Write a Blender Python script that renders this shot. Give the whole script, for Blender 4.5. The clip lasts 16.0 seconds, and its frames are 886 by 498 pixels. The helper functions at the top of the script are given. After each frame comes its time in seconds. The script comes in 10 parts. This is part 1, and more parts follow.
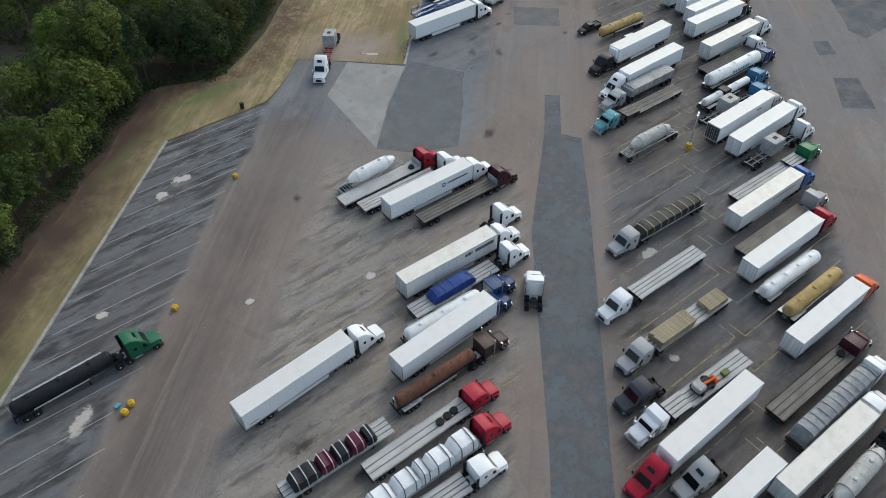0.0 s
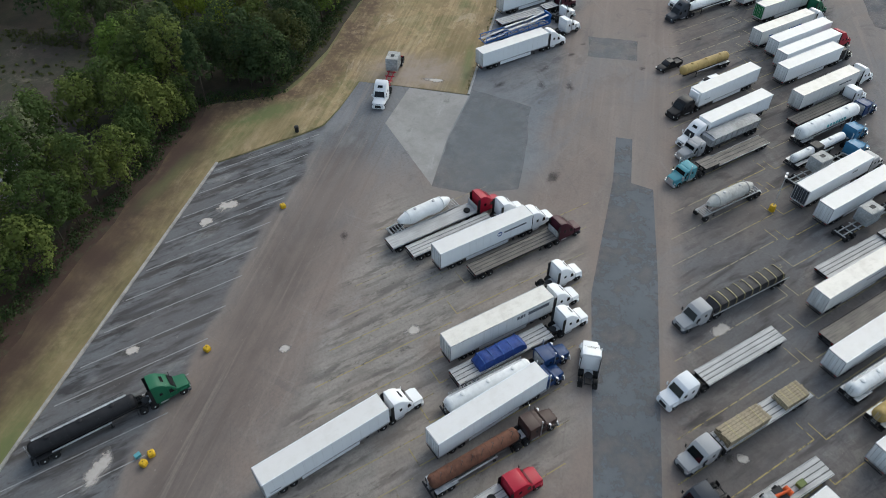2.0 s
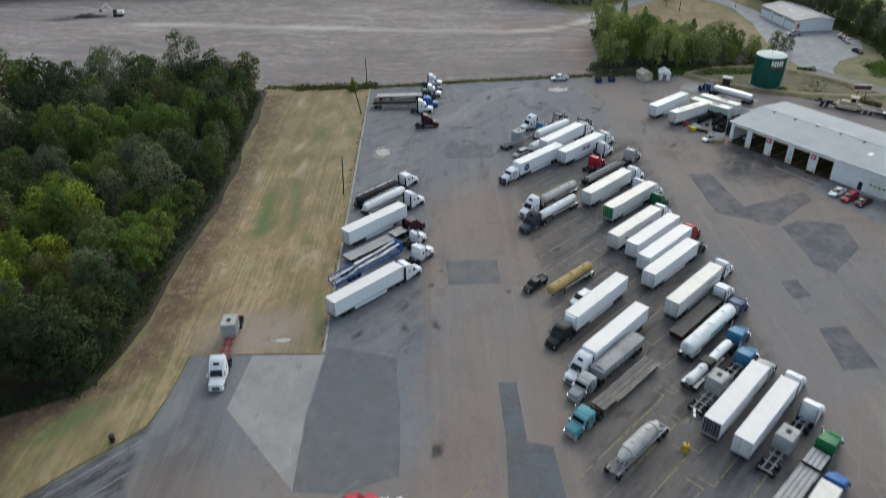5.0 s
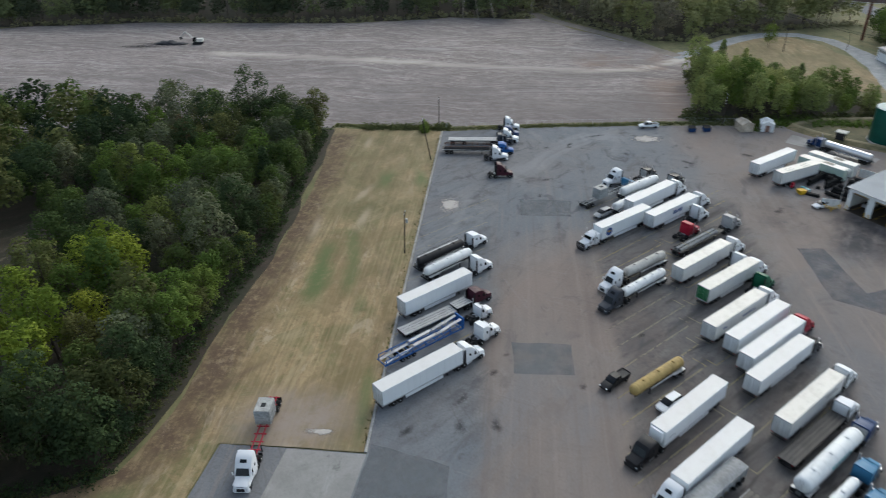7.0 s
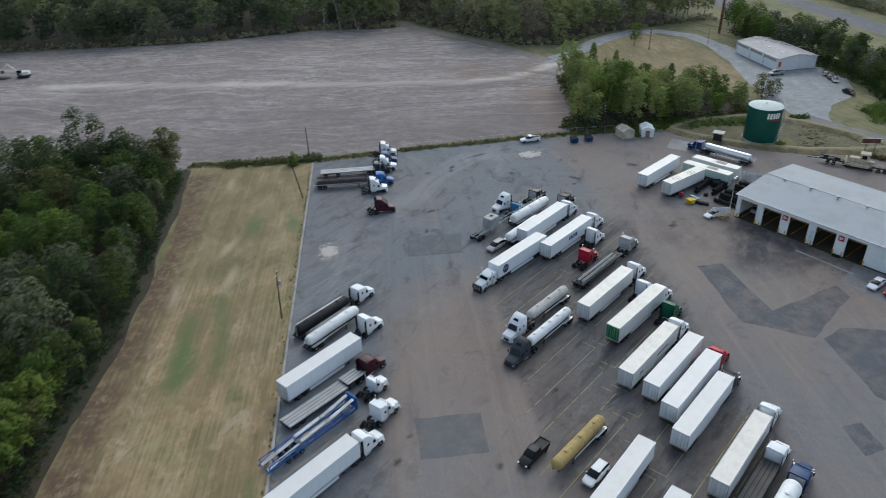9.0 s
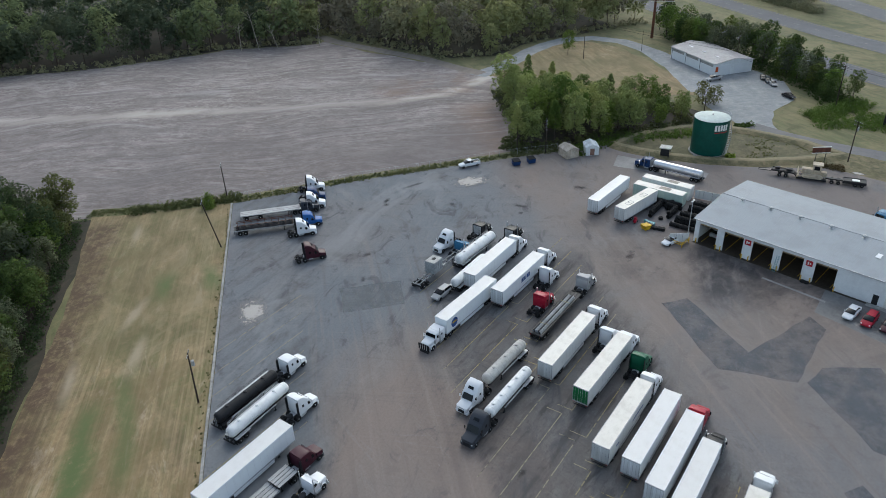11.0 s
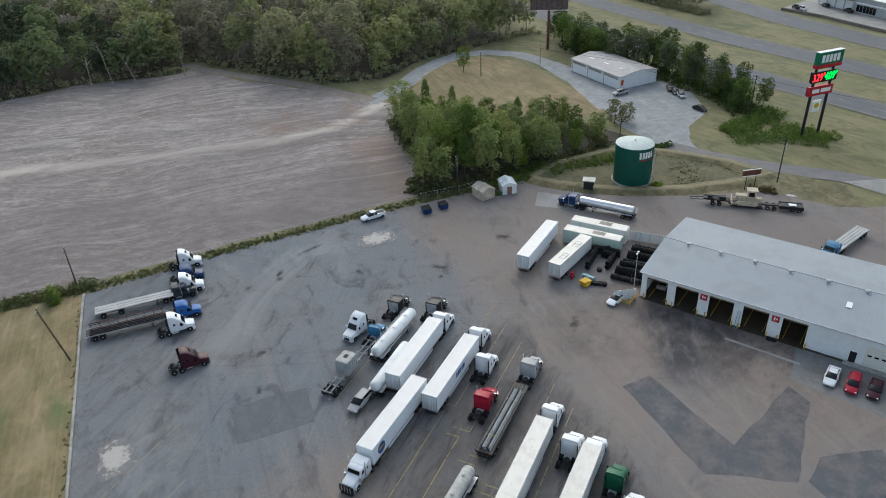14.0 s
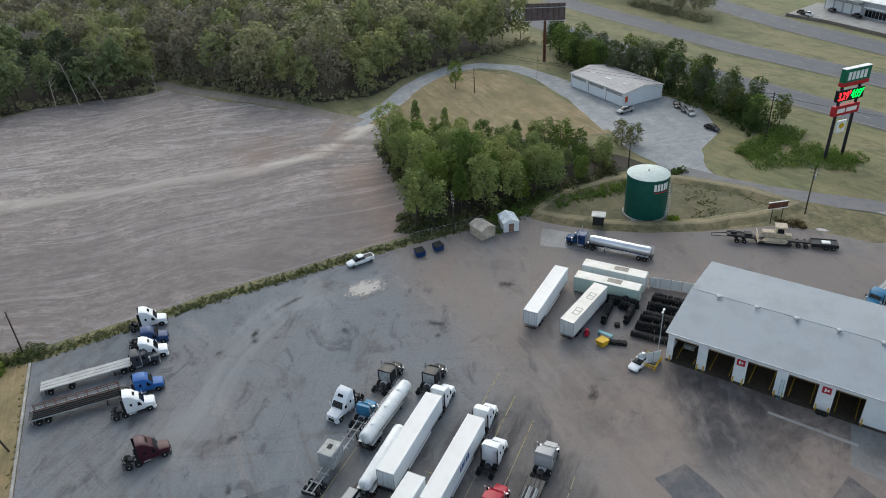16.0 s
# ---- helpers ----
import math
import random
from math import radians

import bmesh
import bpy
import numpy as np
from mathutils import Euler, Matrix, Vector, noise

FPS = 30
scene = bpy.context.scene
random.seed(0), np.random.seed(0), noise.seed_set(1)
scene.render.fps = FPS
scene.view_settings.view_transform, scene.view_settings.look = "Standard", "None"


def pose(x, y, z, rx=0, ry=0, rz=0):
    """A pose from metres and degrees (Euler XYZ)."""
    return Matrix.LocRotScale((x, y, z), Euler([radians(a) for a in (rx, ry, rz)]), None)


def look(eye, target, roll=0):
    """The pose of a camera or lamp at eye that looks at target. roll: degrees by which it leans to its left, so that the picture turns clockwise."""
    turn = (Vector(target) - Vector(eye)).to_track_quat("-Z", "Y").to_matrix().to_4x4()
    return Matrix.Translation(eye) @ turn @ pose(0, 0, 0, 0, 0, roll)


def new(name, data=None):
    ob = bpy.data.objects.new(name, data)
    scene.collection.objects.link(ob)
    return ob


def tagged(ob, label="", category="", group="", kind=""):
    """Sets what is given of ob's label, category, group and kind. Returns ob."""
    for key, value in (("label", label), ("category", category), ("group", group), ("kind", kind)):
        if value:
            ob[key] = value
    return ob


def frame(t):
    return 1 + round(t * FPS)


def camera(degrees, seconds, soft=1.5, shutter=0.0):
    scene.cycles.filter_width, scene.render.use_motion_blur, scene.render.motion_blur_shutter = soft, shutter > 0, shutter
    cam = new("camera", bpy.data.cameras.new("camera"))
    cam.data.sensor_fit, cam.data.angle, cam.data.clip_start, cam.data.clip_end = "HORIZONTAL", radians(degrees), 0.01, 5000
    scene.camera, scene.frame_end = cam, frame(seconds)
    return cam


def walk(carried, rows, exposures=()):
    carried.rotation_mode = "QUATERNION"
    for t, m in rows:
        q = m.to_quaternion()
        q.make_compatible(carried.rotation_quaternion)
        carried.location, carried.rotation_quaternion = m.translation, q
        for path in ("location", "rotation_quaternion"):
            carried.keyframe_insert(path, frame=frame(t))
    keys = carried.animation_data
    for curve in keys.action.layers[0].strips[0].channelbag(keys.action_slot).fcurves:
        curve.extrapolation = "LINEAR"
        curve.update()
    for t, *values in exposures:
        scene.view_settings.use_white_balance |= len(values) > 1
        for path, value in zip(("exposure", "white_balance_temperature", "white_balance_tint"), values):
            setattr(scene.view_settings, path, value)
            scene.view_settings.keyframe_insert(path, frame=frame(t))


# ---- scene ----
cam = camera(64.4, 16.0, 0.6, 0.5)
PATH = [
    (0, (-0.325, -0.35, 74.872), (0.451, 0.824, 73.451), -0.6),
    (0.5, (0.681, 1.36, 74.901), (1.458, 2.533, 73.479), -0.5),
    (1, (2.049, 3.444, 74.953), (2.823, 4.617, 73.53), -0.6),
    (1.5, (3.565, 5.838, 74.919), (4.217, 7.088, 73.5), -0.6),
    (2, (5.291, 8.572, 75.009), (5.939, 9.823, 73.59), -0.5),
    (2.5, (7.099, 11.747, 75.272), (7.748, 12.994, 73.85), -0.4),
    (3, (9.901, 14.274, 75.467), (10.748, 15.398, 74.046), -0.7),
    (3.5, (11.655, 17.861, 75.556), (12.582, 18.931, 74.142), -0.6),
    (4, (14.408, 21.149, 75.926), (15.423, 22.325, 74.666), -0.8),
    (4.5, (16.779, 24.566, 75.972), (17.834, 25.787, 74.791), -0.9),
    (5, (19.351, 28.393, 76.254), (20.465, 29.672, 75.195), -0.8),
    (5.2, (20.183, 29.702, 75.888), (21.317, 31.0, 74.874), -0.8),
    (7.3, (33.599, 44.013, 76.8), (34.485, 45.497, 75.794), -1.4),
    (7.5, (34.849, 45.201, 76.977), (35.684, 46.716, 75.973), -1.5),
    (8, (37.774, 48.918, 76.795), (38.607, 50.436, 75.794), -1.5),
    (8.5, (40.967, 52.709, 77.091), (42.159, 53.955, 76.078), -1.5),
    (9, (44.066, 56.287, 77.208), (45.283, 57.509, 76.195), -1.8),
    (9.2, (45.648, 57.796, 77.417), (46.904, 58.972, 76.397), -2.0),
    (11.3, (59.363, 71.109, 76.585), (60.702, 72.2, 75.576), -2.3),
    (11.5, (60.619, 72.91, 76.571), (61.966, 73.99, 75.562), -2.2),
    (12, (64.237, 76.151, 76.502), (65.643, 77.151, 75.491), -2.3),
    (12.5, (67.869, 79.263, 76.377), (69.282, 80.255, 75.367), -2.3),
    (13, (71.897, 81.662, 76.246), (73.347, 82.598, 75.236), -2.6),
    (13.5, (75.729, 84.841, 76.429), (77.196, 85.747, 75.416), -2.6),
    (14, (79.664, 87.711, 76.525), (81.16, 88.565, 75.508), -2.7),
    (14.5, (83.655, 90.147, 76.408), (85.163, 90.98, 75.392), -2.8),
    (15, (87.821, 92.717, 76.429), (89.332, 93.543, 75.413), -3.0),
    (15.5, (91.921, 95.391, 76.507), (93.431, 96.218, 75.49), -3.0),
    (16, (96.157, 97.68, 76.411), (97.666, 98.511, 75.395), -3.2),
]
walk(cam, [(t, look(eye, target, roll)) for t, eye, target, roll in PATH], [(0, 0.58, 6350, 3), (1.0, 0.60, 6350, 3), (2.5, 0.66, 6380, 3), (3.5, 0.54, 6350, 3), (5, 0.59, 6350, 3), (7.5, 0.57, 6250, 3), (8.0, 0.53, 6200, 3), (8.5, 0.32, 6100, 3), (9, 0.50, 6050, 3), (12.5, 0.62, 6180, 3), (16, 0.72, 6380, 3)])

# ---- daylight: an overcast evening ----
world = bpy.data.worlds.new("sky")
scene.world = world
world.use_nodes = True
wt = world.node_tree
sky = wt.nodes.new("ShaderNodeTexSky")
sky.sky_type = "NISHITA"
sky.sun_disc = False
sky.sun_elevation = radians(38)
sky.sun_rotation = radians(63)
sky.air_density, sky.dust_density, sky.ozone_density = 1.0, 3.0, 1.5
soft = wt.nodes.new("ShaderNodeHueSaturation")
soft.inputs["Saturation"].default_value = 0.66
wt.links.new(sky.outputs[0], soft.inputs["Color"])
wt.links.new(soft.outputs[0], wt.nodes["Background"].inputs["Color"])
wt.nodes["Background"].inputs["Strength"].default_value = 0.15
sun = new("sun", bpy.data.lights.new("sun", "SUN"))
sun.data.energy, sun.data.angle, sun.data.color = 0.28, radians(60), (1.0, 0.975, 0.95)
sun.matrix_world = look((0, 0, 100), (-80, -40, 30))

# ---- the plan ----
# Polynomial terms of the shift that fits plan points to the camera's view.
VIEW_SHIFT = ((0, 0, -1.634, 1.202), (0, 1, 1.777, 1.030), (0, 2, 0.826, 1.275), (0, 3, -0.204, 0.060), (1, 0, -1.307, -0.590),
         (1, 1, 1.675, -0.325), (1, 2, 0.017, -0.108), (2, 0, -0.330, -0.686), (2, 1, 0.059, -0.201), (3, 0, -0.149, 0.115))


def placed(x, y):
    """A point of the plan, shifted by a polynomial fitted to the camera's view."""
    u, v = max(-1.9, min(2.6, (x - 150) / 100)), max(-1.4, min(3.2, (y - 120) / 100))
    return x + sum(a * u**i * v**j for i, j, a, b in VIEW_SHIFT), y + sum(b * u**i * v**j for i, j, a, b in VIEW_SHIFT)


def placed_turn(x, y, turn):
    """The heading, in degrees, that a line through that point of the plan takes."""
    c, d = 8 * math.cos(radians(turn)), 8 * math.sin(radians(turn))
    (ax, ay), (bx, by) = placed(x - c, y - d), placed(x + c, y + d)
    return math.degrees(math.atan2(by - ay, bx - ax))


# ---- materials ----


class Nodes:
    """A small hand for node trees."""

    def __init__(self, name):
        self.mat = bpy.data.materials.new(name)
        self.mat.use_nodes = True
        self.t = self.mat.node_tree
        self.b = self.t.nodes["Principled BSDF"]
        self.out = self.t.nodes["Material Output"]
        tc = self.t.nodes.new("ShaderNodeTexCoord")
        self.obj = tc.outputs["Object"]
        self.p = self.t.nodes.new("ShaderNodeNewGeometry").outputs["Position"]

    def put(self, value, socket):
        if hasattr(value, "is_linked"):
            self.t.links.new(value, socket)
        elif value is not None:
            if socket.type == "RGBA" and len(value) == 3:
                value = (*value, 1)
            socket.default_value = value

    def math(self, op, a, b=None, c=None, clamp=False):
        n = self.t.nodes.new("ShaderNodeMath")
        n.operation, n.use_clamp = op, clamp
        for v, s in zip((a, b, c), n.inputs):
            self.put(v, s)
        return n.outputs[0]

    def mix(self, f, a, b, how="MIX"):
        n = self.t.nodes.new("ShaderNodeMix")
        n.data_type, n.blend_type = "RGBA", how
        self.put(f, n.inputs["Factor"])
        self.put(a, n.inputs[6])
        self.put(b, n.inputs[7])
        return n.outputs[2]

    def noise(self, scale=1.0, detail=4.0, rough=0.55, at=None, warp=0.0):
        n = self.t.nodes.new("ShaderNodeTexNoise")
        self.put(at if at is not None else self.obj, n.inputs["Vector"])
        n.inputs["Scale"].default_value, n.inputs["Detail"].default_value = scale, detail
        n.inputs["Roughness"].default_value, n.inputs["Distortion"].default_value = rough, warp
        return n.outputs["Fac"]

    def step(self, v, lo, hi, a=0.0, b=1.0):
        n = self.t.nodes.new("ShaderNodeMapRange")
        n.interpolation_type = "SMOOTHSTEP"
        for s, w in zip(n.inputs, (v, lo, hi, a, b)):
            self.put(w, s)
        return n.outputs[0]

    def mapped(self, turn, scale, at=None):
        """Coordinates turned by so many degrees about z and then scaled."""
        n = self.t.nodes.new("ShaderNodeMapping")
        n.vector_type = "TEXTURE"
        n.inputs["Rotation"].default_value = (0, 0, radians(turn))
        self.put(at if at is not None else self.p, n.inputs["Vector"])
        m = self.t.nodes.new("ShaderNodeVectorMath")
        m.operation = "MULTIPLY"
        self.t.links.new(n.outputs[0], m.inputs[0])
        m.inputs[1].default_value = scale
        return m.outputs[0]

    def drift(self, scale, reach):
        """Positions pushed about by broad noise, so that lines drawn on them bend."""
        n = self.t.nodes.new("ShaderNodeTexNoise")
        self.put(self.p, n.inputs["Vector"])
        n.inputs["Scale"].default_value, n.inputs["Detail"].default_value = scale, 1.0
        a = self.t.nodes.new("ShaderNodeVectorMath")
        a.operation = "MULTIPLY_ADD"
        self.t.links.new(n.outputs["Color"], a.inputs[0])
        a.inputs[1].default_value = (reach, reach, 0)
        self.t.links.new(self.p, a.inputs[2])
        return a.outputs[0]

    def split(self, v):
        n = self.t.nodes.new("ShaderNodeSeparateXYZ")
        self.t.links.new(v, n.inputs[0])
        return n.outputs

    def chance(self):
        return self.t.nodes.new("ShaderNodeObjectInfo").outputs["Random"]

    def island(self):
        return self.t.nodes.new("ShaderNodeNewGeometry").outputs["Random Per Island"]

    def ramp(self, v, *stops):
        n = self.t.nodes.new("ShaderNodeValToRGB")
        e = n.color_ramp.elements
        while len(e) < len(stops):
            e.new(0.5)
        for k, (at, col) in zip(e, stops):
            k.position, k.color = at, (*col, 1)
        self.put(v, n.inputs[0])
        return n.outputs[0]

    def bump(self, height, strength=0.3, distance=0.02):
        n = self.t.nodes.new("ShaderNodeBump")
        n.inputs["Strength"].default_value, n.inputs["Distance"].default_value = strength, distance
        self.put(height, n.inputs["Height"])
        self.t.links.new(n.outputs[0], self.b.inputs["Normal"])

    def done(self, color=None, rough=None, metal=None, coat=None, spec=None):
        for name, v in (("Base Color", color), ("Roughness", rough), ("Metallic", metal), ("Coat Weight", coat), ("Specular IOR Level", spec)):
            if v is not None:
                self.put(v, self.b.inputs[name])
        return self.mat


def paint(name, rgb, rough=0.35, metal=0.0, coat=0.25, dirt=0.25):
    """Vehicle paint with road film and grime that gathers in patches."""
    m = Nodes(name)
    big, fine = m.noise(0.55, 5, 0.6), m.noise(7.0, 4)
    grime = m.math("MULTIPLY", m.step(big, 0.45, 0.75), dirt)
    col = m.mix(m.math("MULTIPLY", fine, 0.12), rgb, [c * 0.72 for c in rgb])
    col = m.mix(grime, col, [0.06 + c * 0.4 for c in rgb])
    return m.done(col, m.math("ADD", rough, m.math("MULTIPLY", big, 0.2)), metal, coat, 0.2)


def plain(name, rgb, rough=0.6, metal=0.0, grain=6.0, vary=0.35, bump=0.2):
    m = Nodes(name)
    n = m.noise(grain, 5, 0.65)
    wide = m.noise(grain * 0.12, 3)
    f = m.math("ADD", m.math("MULTIPLY", n, 0.5), m.math("MULTIPLY", wide, 0.5))
    col = m.mix(m.step(f, 0.3, 0.7), [c * (1 - vary) for c in rgb], [min(1, c * (1 + vary)) for c in rgb])
    m.bump(n, bump, 0.01)
    return m.done(col, rough, metal, spec=0.22 if rough > 0.3 else None)


PAINT = {k: paint(k + "_paint", v, coat=0.08, dirt=0.1) for k, v in dict(
    white=(0.74, 0.75, 0.76), cream=(0.70, 0.68, 0.62), red=(0.33, 0.010, 0.03), maroon=(0.046, 0.008, 0.017), blue=(0.018, 0.10, 0.32),
    navy=(0.010, 0.038, 0.12), black=(0.012, 0.012, 0.014), green=(0.012, 0.10, 0.05), teal=(0.10, 0.30, 0.34), silver=(0.36, 0.36, 0.36),
    charcoal=(0.045, 0.05, 0.06), brown=(0.045, 0.025, 0.022), tan=(0.42, 0.33, 0.20), gold=(0.42, 0.30, 0.08), orange=(0.55, 0.09, 0.02),
    lightblue=(0.045, 0.17, 0.30), mint=(0.42, 0.52, 0.46), bright=(0.02, 0.15, 0.05), sage=(0.20, 0.22, 0.20)).items()}


def trailer_skin(name, rgb, stain):
    """White sheet sides: faint panel joints every 1.2 m, streaks below the roof rail."""
    m = Nodes(name)
    x, y, z = m.split(m.obj)
    seam = m.step(m.math("ABSOLUTE", m.math("SUBTRACT", m.math("FRACT", m.math("DIVIDE", x, 1.22)), 0.5)), 0.485, 0.5)
    streak = m.step(m.noise(1.0, 5, 0.6, m.mapped(0, (1.6, 1.6, 0.18), m.obj)), 0.48, 0.8)
    col = m.mix(m.math("MULTIPLY", streak, stain), rgb, (0.30, 0.28, 0.25))
    col = m.mix(m.math("MULTIPLY", seam, 0.35), col, (0.3, 0.3, 0.3))
    m.bump(m.math("SUBTRACT", m.noise(1.3, 3), seam), 0.25, 0.01)
    return m.done(col, 0.38, 0.0, 0.15)


SKIN = trailer_skin("trailer_side_sheet", (0.76, 0.79, 0.81), 0.12)
SKIN_OLD = trailer_skin("weathered_trailer_sheet", (0.66, 0.67, 0.66), 0.4)


def roof_sheet(name, rgb, stain):
    m = Nodes(name)
    x, y, z = m.split(m.obj)
    bow = m.step(m.math("ABSOLUTE", m.math("SUBTRACT", m.math("FRACT", m.math("DIVIDE", x, 0.61)), 0.5)), 0.42, 0.5)
    f = m.step(m.noise(0.5, 6, 0.65), 0.42, 0.72)
    g = m.step(m.noise(2.2, 5, 0.7, m.mapped(0, (0.4, 1.2, 1), m.obj)), 0.5, 0.75)
    col = m.mix(m.math("MULTIPLY", f, stain), rgb, (0.40, 0.36, 0.30))
    col = m.mix(m.math("MULTIPLY", g, stain * 0.6), col, (0.3, 0.28, 0.25))
    col = m.mix(m.math("MULTIPLY", m.chance(), 0.35), col, m.mix(0.5, col, (0.5, 0.46, 0.40)))
    m.bump(bow, 0.15, 0.01)
    return m.done(col, 0.5)


ROOF = roof_sheet("trailer_roof_sheet", (0.65, 0.64, 0.625), 0.18)
ROOF_OLD = roof_sheet("stained_trailer_roof", (0.68, 0.65, 0.59), 0.42)
RUBBER = plain("tyre_rubber", (0.018, 0.018, 0.018), 0.85, grain=12)
STEEL = plain("dark_steel", (0.028, 0.028, 0.03), 0.6, 0.2, grain=9)
RIM = plain("aluminium_rim", (0.78, 0.79, 0.80), 0.5, 0.0, grain=9, vary=0.15)
CHROME = plain("polished_metal", (0.50, 0.51, 0.53), 0.36, 0.75, grain=5, vary=0.1, bump=0.03)
POLISHED = plain("polished_tank_aluminium", (0.68, 0.69, 0.71), 0.28, 0.75, grain=2, vary=0.12, bump=0.03)
GALV = plain("galvanised_metal", (0.42, 0.43, 0.44), 0.5, 0.4, grain=4)
RUST = plain("rusty_red_metal", (0.13, 0.055, 0.035), 0.8, grain=3, vary=0.5)
TANKWHITE = plain("white_tank_paint", (0.70, 0.71, 0.70), 0.4, grain=1.6, vary=0.12, bump=0.05)
TANKGREY = plain("dusty_grey_tank", (0.42, 0.41, 0.38), 0.6, grain=1.6, vary=0.25, bump=0.08)
TANKBLACK = plain("black_tank_paint", (0.016, 0.016, 0.018), 0.55, grain=1.6, vary=0.3, bump=0.08)
TANKBROWN = plain("rust_brown_tank_jacket", (0.12, 0.055, 0.035), 0.7, grain=1.8, vary=0.4, bump=0.1)
TANKGOLD = plain("dull_yellow_tank", (0.36, 0.26, 0.10), 0.6, grain=1.6, vary=0.3, bump=0.08)
GLASS = plain("dark_window_glass", (0.006, 0.008, 0.010), 0.06, grain=1, vary=0.1, bump=0.0)
GLASS.node_tree.nodes["Principled BSDF"].inputs["Specular IOR Level"].default_value = 0.28
RED_LENS = plain("red_lamp_lens", (0.35, 0.01, 0.01), 0.25)
LAMP_LENS = plain("headlamp_lens", (0.6, 0.62, 0.62), 0.15)
YELLOW = plain("yellow_safety_paint", (0.55, 0.34, 0.02), 0.55)
CONCRETE = plain("kerb_concrete", (0.30, 0.29, 0.27), 0.85, grain=3)
WHITEWALL = plain("white_painted_metal_wall", (0.72, 0.73, 0.73), 0.6, grain=1.0, vary=0.1)
DARKROOM = plain("oily_shop_floor", (0.05, 0.04, 0.03), 0.7, grain=2)
TARP_BLACK = plain("black_tarpaulin", (0.022, 0.022, 0.025), 0.55, grain=2, vary=0.4, bump=0.5)
TARP_MAROON = plain("maroon_tarpaulin", (0.10, 0.018, 0.035), 0.55, grain=2, bump=0.5)
TARP_BLUE = plain("blue_tarpaulin", (0.02, 0.05, 0.20), 0.5, grain=2, bump=0.5)
TARP_WHITE = plain("white_tarpaulin", (0.72, 0.73, 0.74), 0.5, grain=2, vary=0.1, bump=0.4)
TARP_GREY = plain("grey_mesh_tarpaulin", (0.20, 0.21, 0.22), 0.4, grain=2, bump=0.5)
TARP_BOW = plain("dull_grey_bow", (0.24, 0.25, 0.26), 0.6)
STRAP = plain("webbing_strap", (0.38, 0.33, 0.18), 0.8)
LUMBER = plain("sawn_lumber", (0.30, 0.25, 0.17), 0.8, grain=3, vary=0.3)
BARK = plain("tree_bark", (0.07, 0.055, 0.045), 0.9, grain=4)
PALEBARK = plain("pale_bark", (0.38, 0.34, 0.29), 0.9, grain=4)
POLEWOOD = plain("creosoted_pole_wood", (0.055, 0.042, 0.035), 0.9, grain=4)
BOXGREY = plain("grey_metal_box", (0.31, 0.32, 0.32), 0.6, grain=3)
BRAND_BLUE = plain("blue_marking", (0.03, 0.08, 0.25), 0.5)
BRAND_GREY = plain("grey_marking", (0.10, 0.11, 0.13), 0.5)
BRAND_TEAL = plain("teal_marking", (0.03, 0.28, 0.30), 0.5)
SIGN_RED = plain("red_sign_panel", (0.40, 0.02, 0.03), 0.45)
SIGN_GREEN = plain("green_sign_panel", (0.01, 0.13, 0.07), 0.45)
SIGN_WHITE = plain("white_sign_face", (0.75, 0.75, 0.72), 0.5, vary=0.08)


def deck_boards(name, rgb, dark):
    m = Nodes(name)
    f = m.noise(1.0, 5, 0.65, m.mapped(0, (0.35, 9.0, 1), m.obj))
    wide = m.noise(0.35, 4)
    col = m.mix(m.step(f, 0.35, 0.7), rgb, dark)
    col = m.mix(m.math("MULTIPLY", m.step(wide, 0.4, 0.7), 0.5), col, dark)
    col = m.mix(m.math("MULTIPLY", m.chance(), 0.4), col, m.mix(0.5, col, dark))
    m.bump(f, 0.4, 0.01)
    return m.done(col, 0.75)


DECK_ALU = deck_boards("aluminium_deck", (0.50, 0.50, 0.49), (0.30, 0.295, 0.285))
DECK_WOOD = deck_boards("weathered_deck_boards", (0.20, 0.18, 0.155), (0.09, 0.08, 0.07))
DECK_DARK = deck_boards("dark_oiled_deck_boards", (0.11, 0.10, 0.09), (0.05, 0.045, 0.04))


def glow(name, rgb, power):
    m = Nodes(name)
    m.put(rgb, m.b.inputs["Emission Color"])
    m.b.inputs["Emission Strength"].default_value = power
    return m.done(rgb, 0.5)


LED_RED, LED_GREEN, SHOP_LAMP = glow("red_led", (1, 0.02, 0.03), 2.2), glow("green_led", (0.02, 1, 0.08), 1.6), glow("lit_tube", (1, 0.9, 0.7), 4.0)


def ground_mat(name, a, b, c, wide=0.02, fine=0.5, turn=49.4, stretch=(0.12, 1.0), streak=0.5):
    """Earth or turf: two wide tones, streaks along a direction and fine grain."""
    m = Nodes(name)
    w = m.step(m.noise(wide, 5, 0.6, m.p, 0.6), 0.38, 0.62)
    s = m.noise(fine, 5, 0.65, m.mapped(turn, (*stretch, 1)))
    g = m.noise(3.0, 5, 0.7, m.p)
    col = m.mix(w, a, b)
    col = m.mix(m.math("MULTIPLY", m.step(s, 0.42, 0.68), streak), col, c)
    col = m.mix(m.math("MULTIPLY", m.step(g, 0.3, 0.8), 0.35), col, [v * 0.55 for v in a])
    rough = m.noise(0.28, 7, 0.8, m.p, 0.5)
    col = m.mix(m.math("MULTIPLY", m.step(rough, 0.49, 0.62), 0.55), col, [v * 0.62 for v in b])
    col = m.mix(m.math("MULTIPLY", m.step(rough, 0.48, 0.34), 0.35), col, [min(1, v * 1.3) for v in c])
    m.bump(g, 0.5, 0.05)
    return m, col


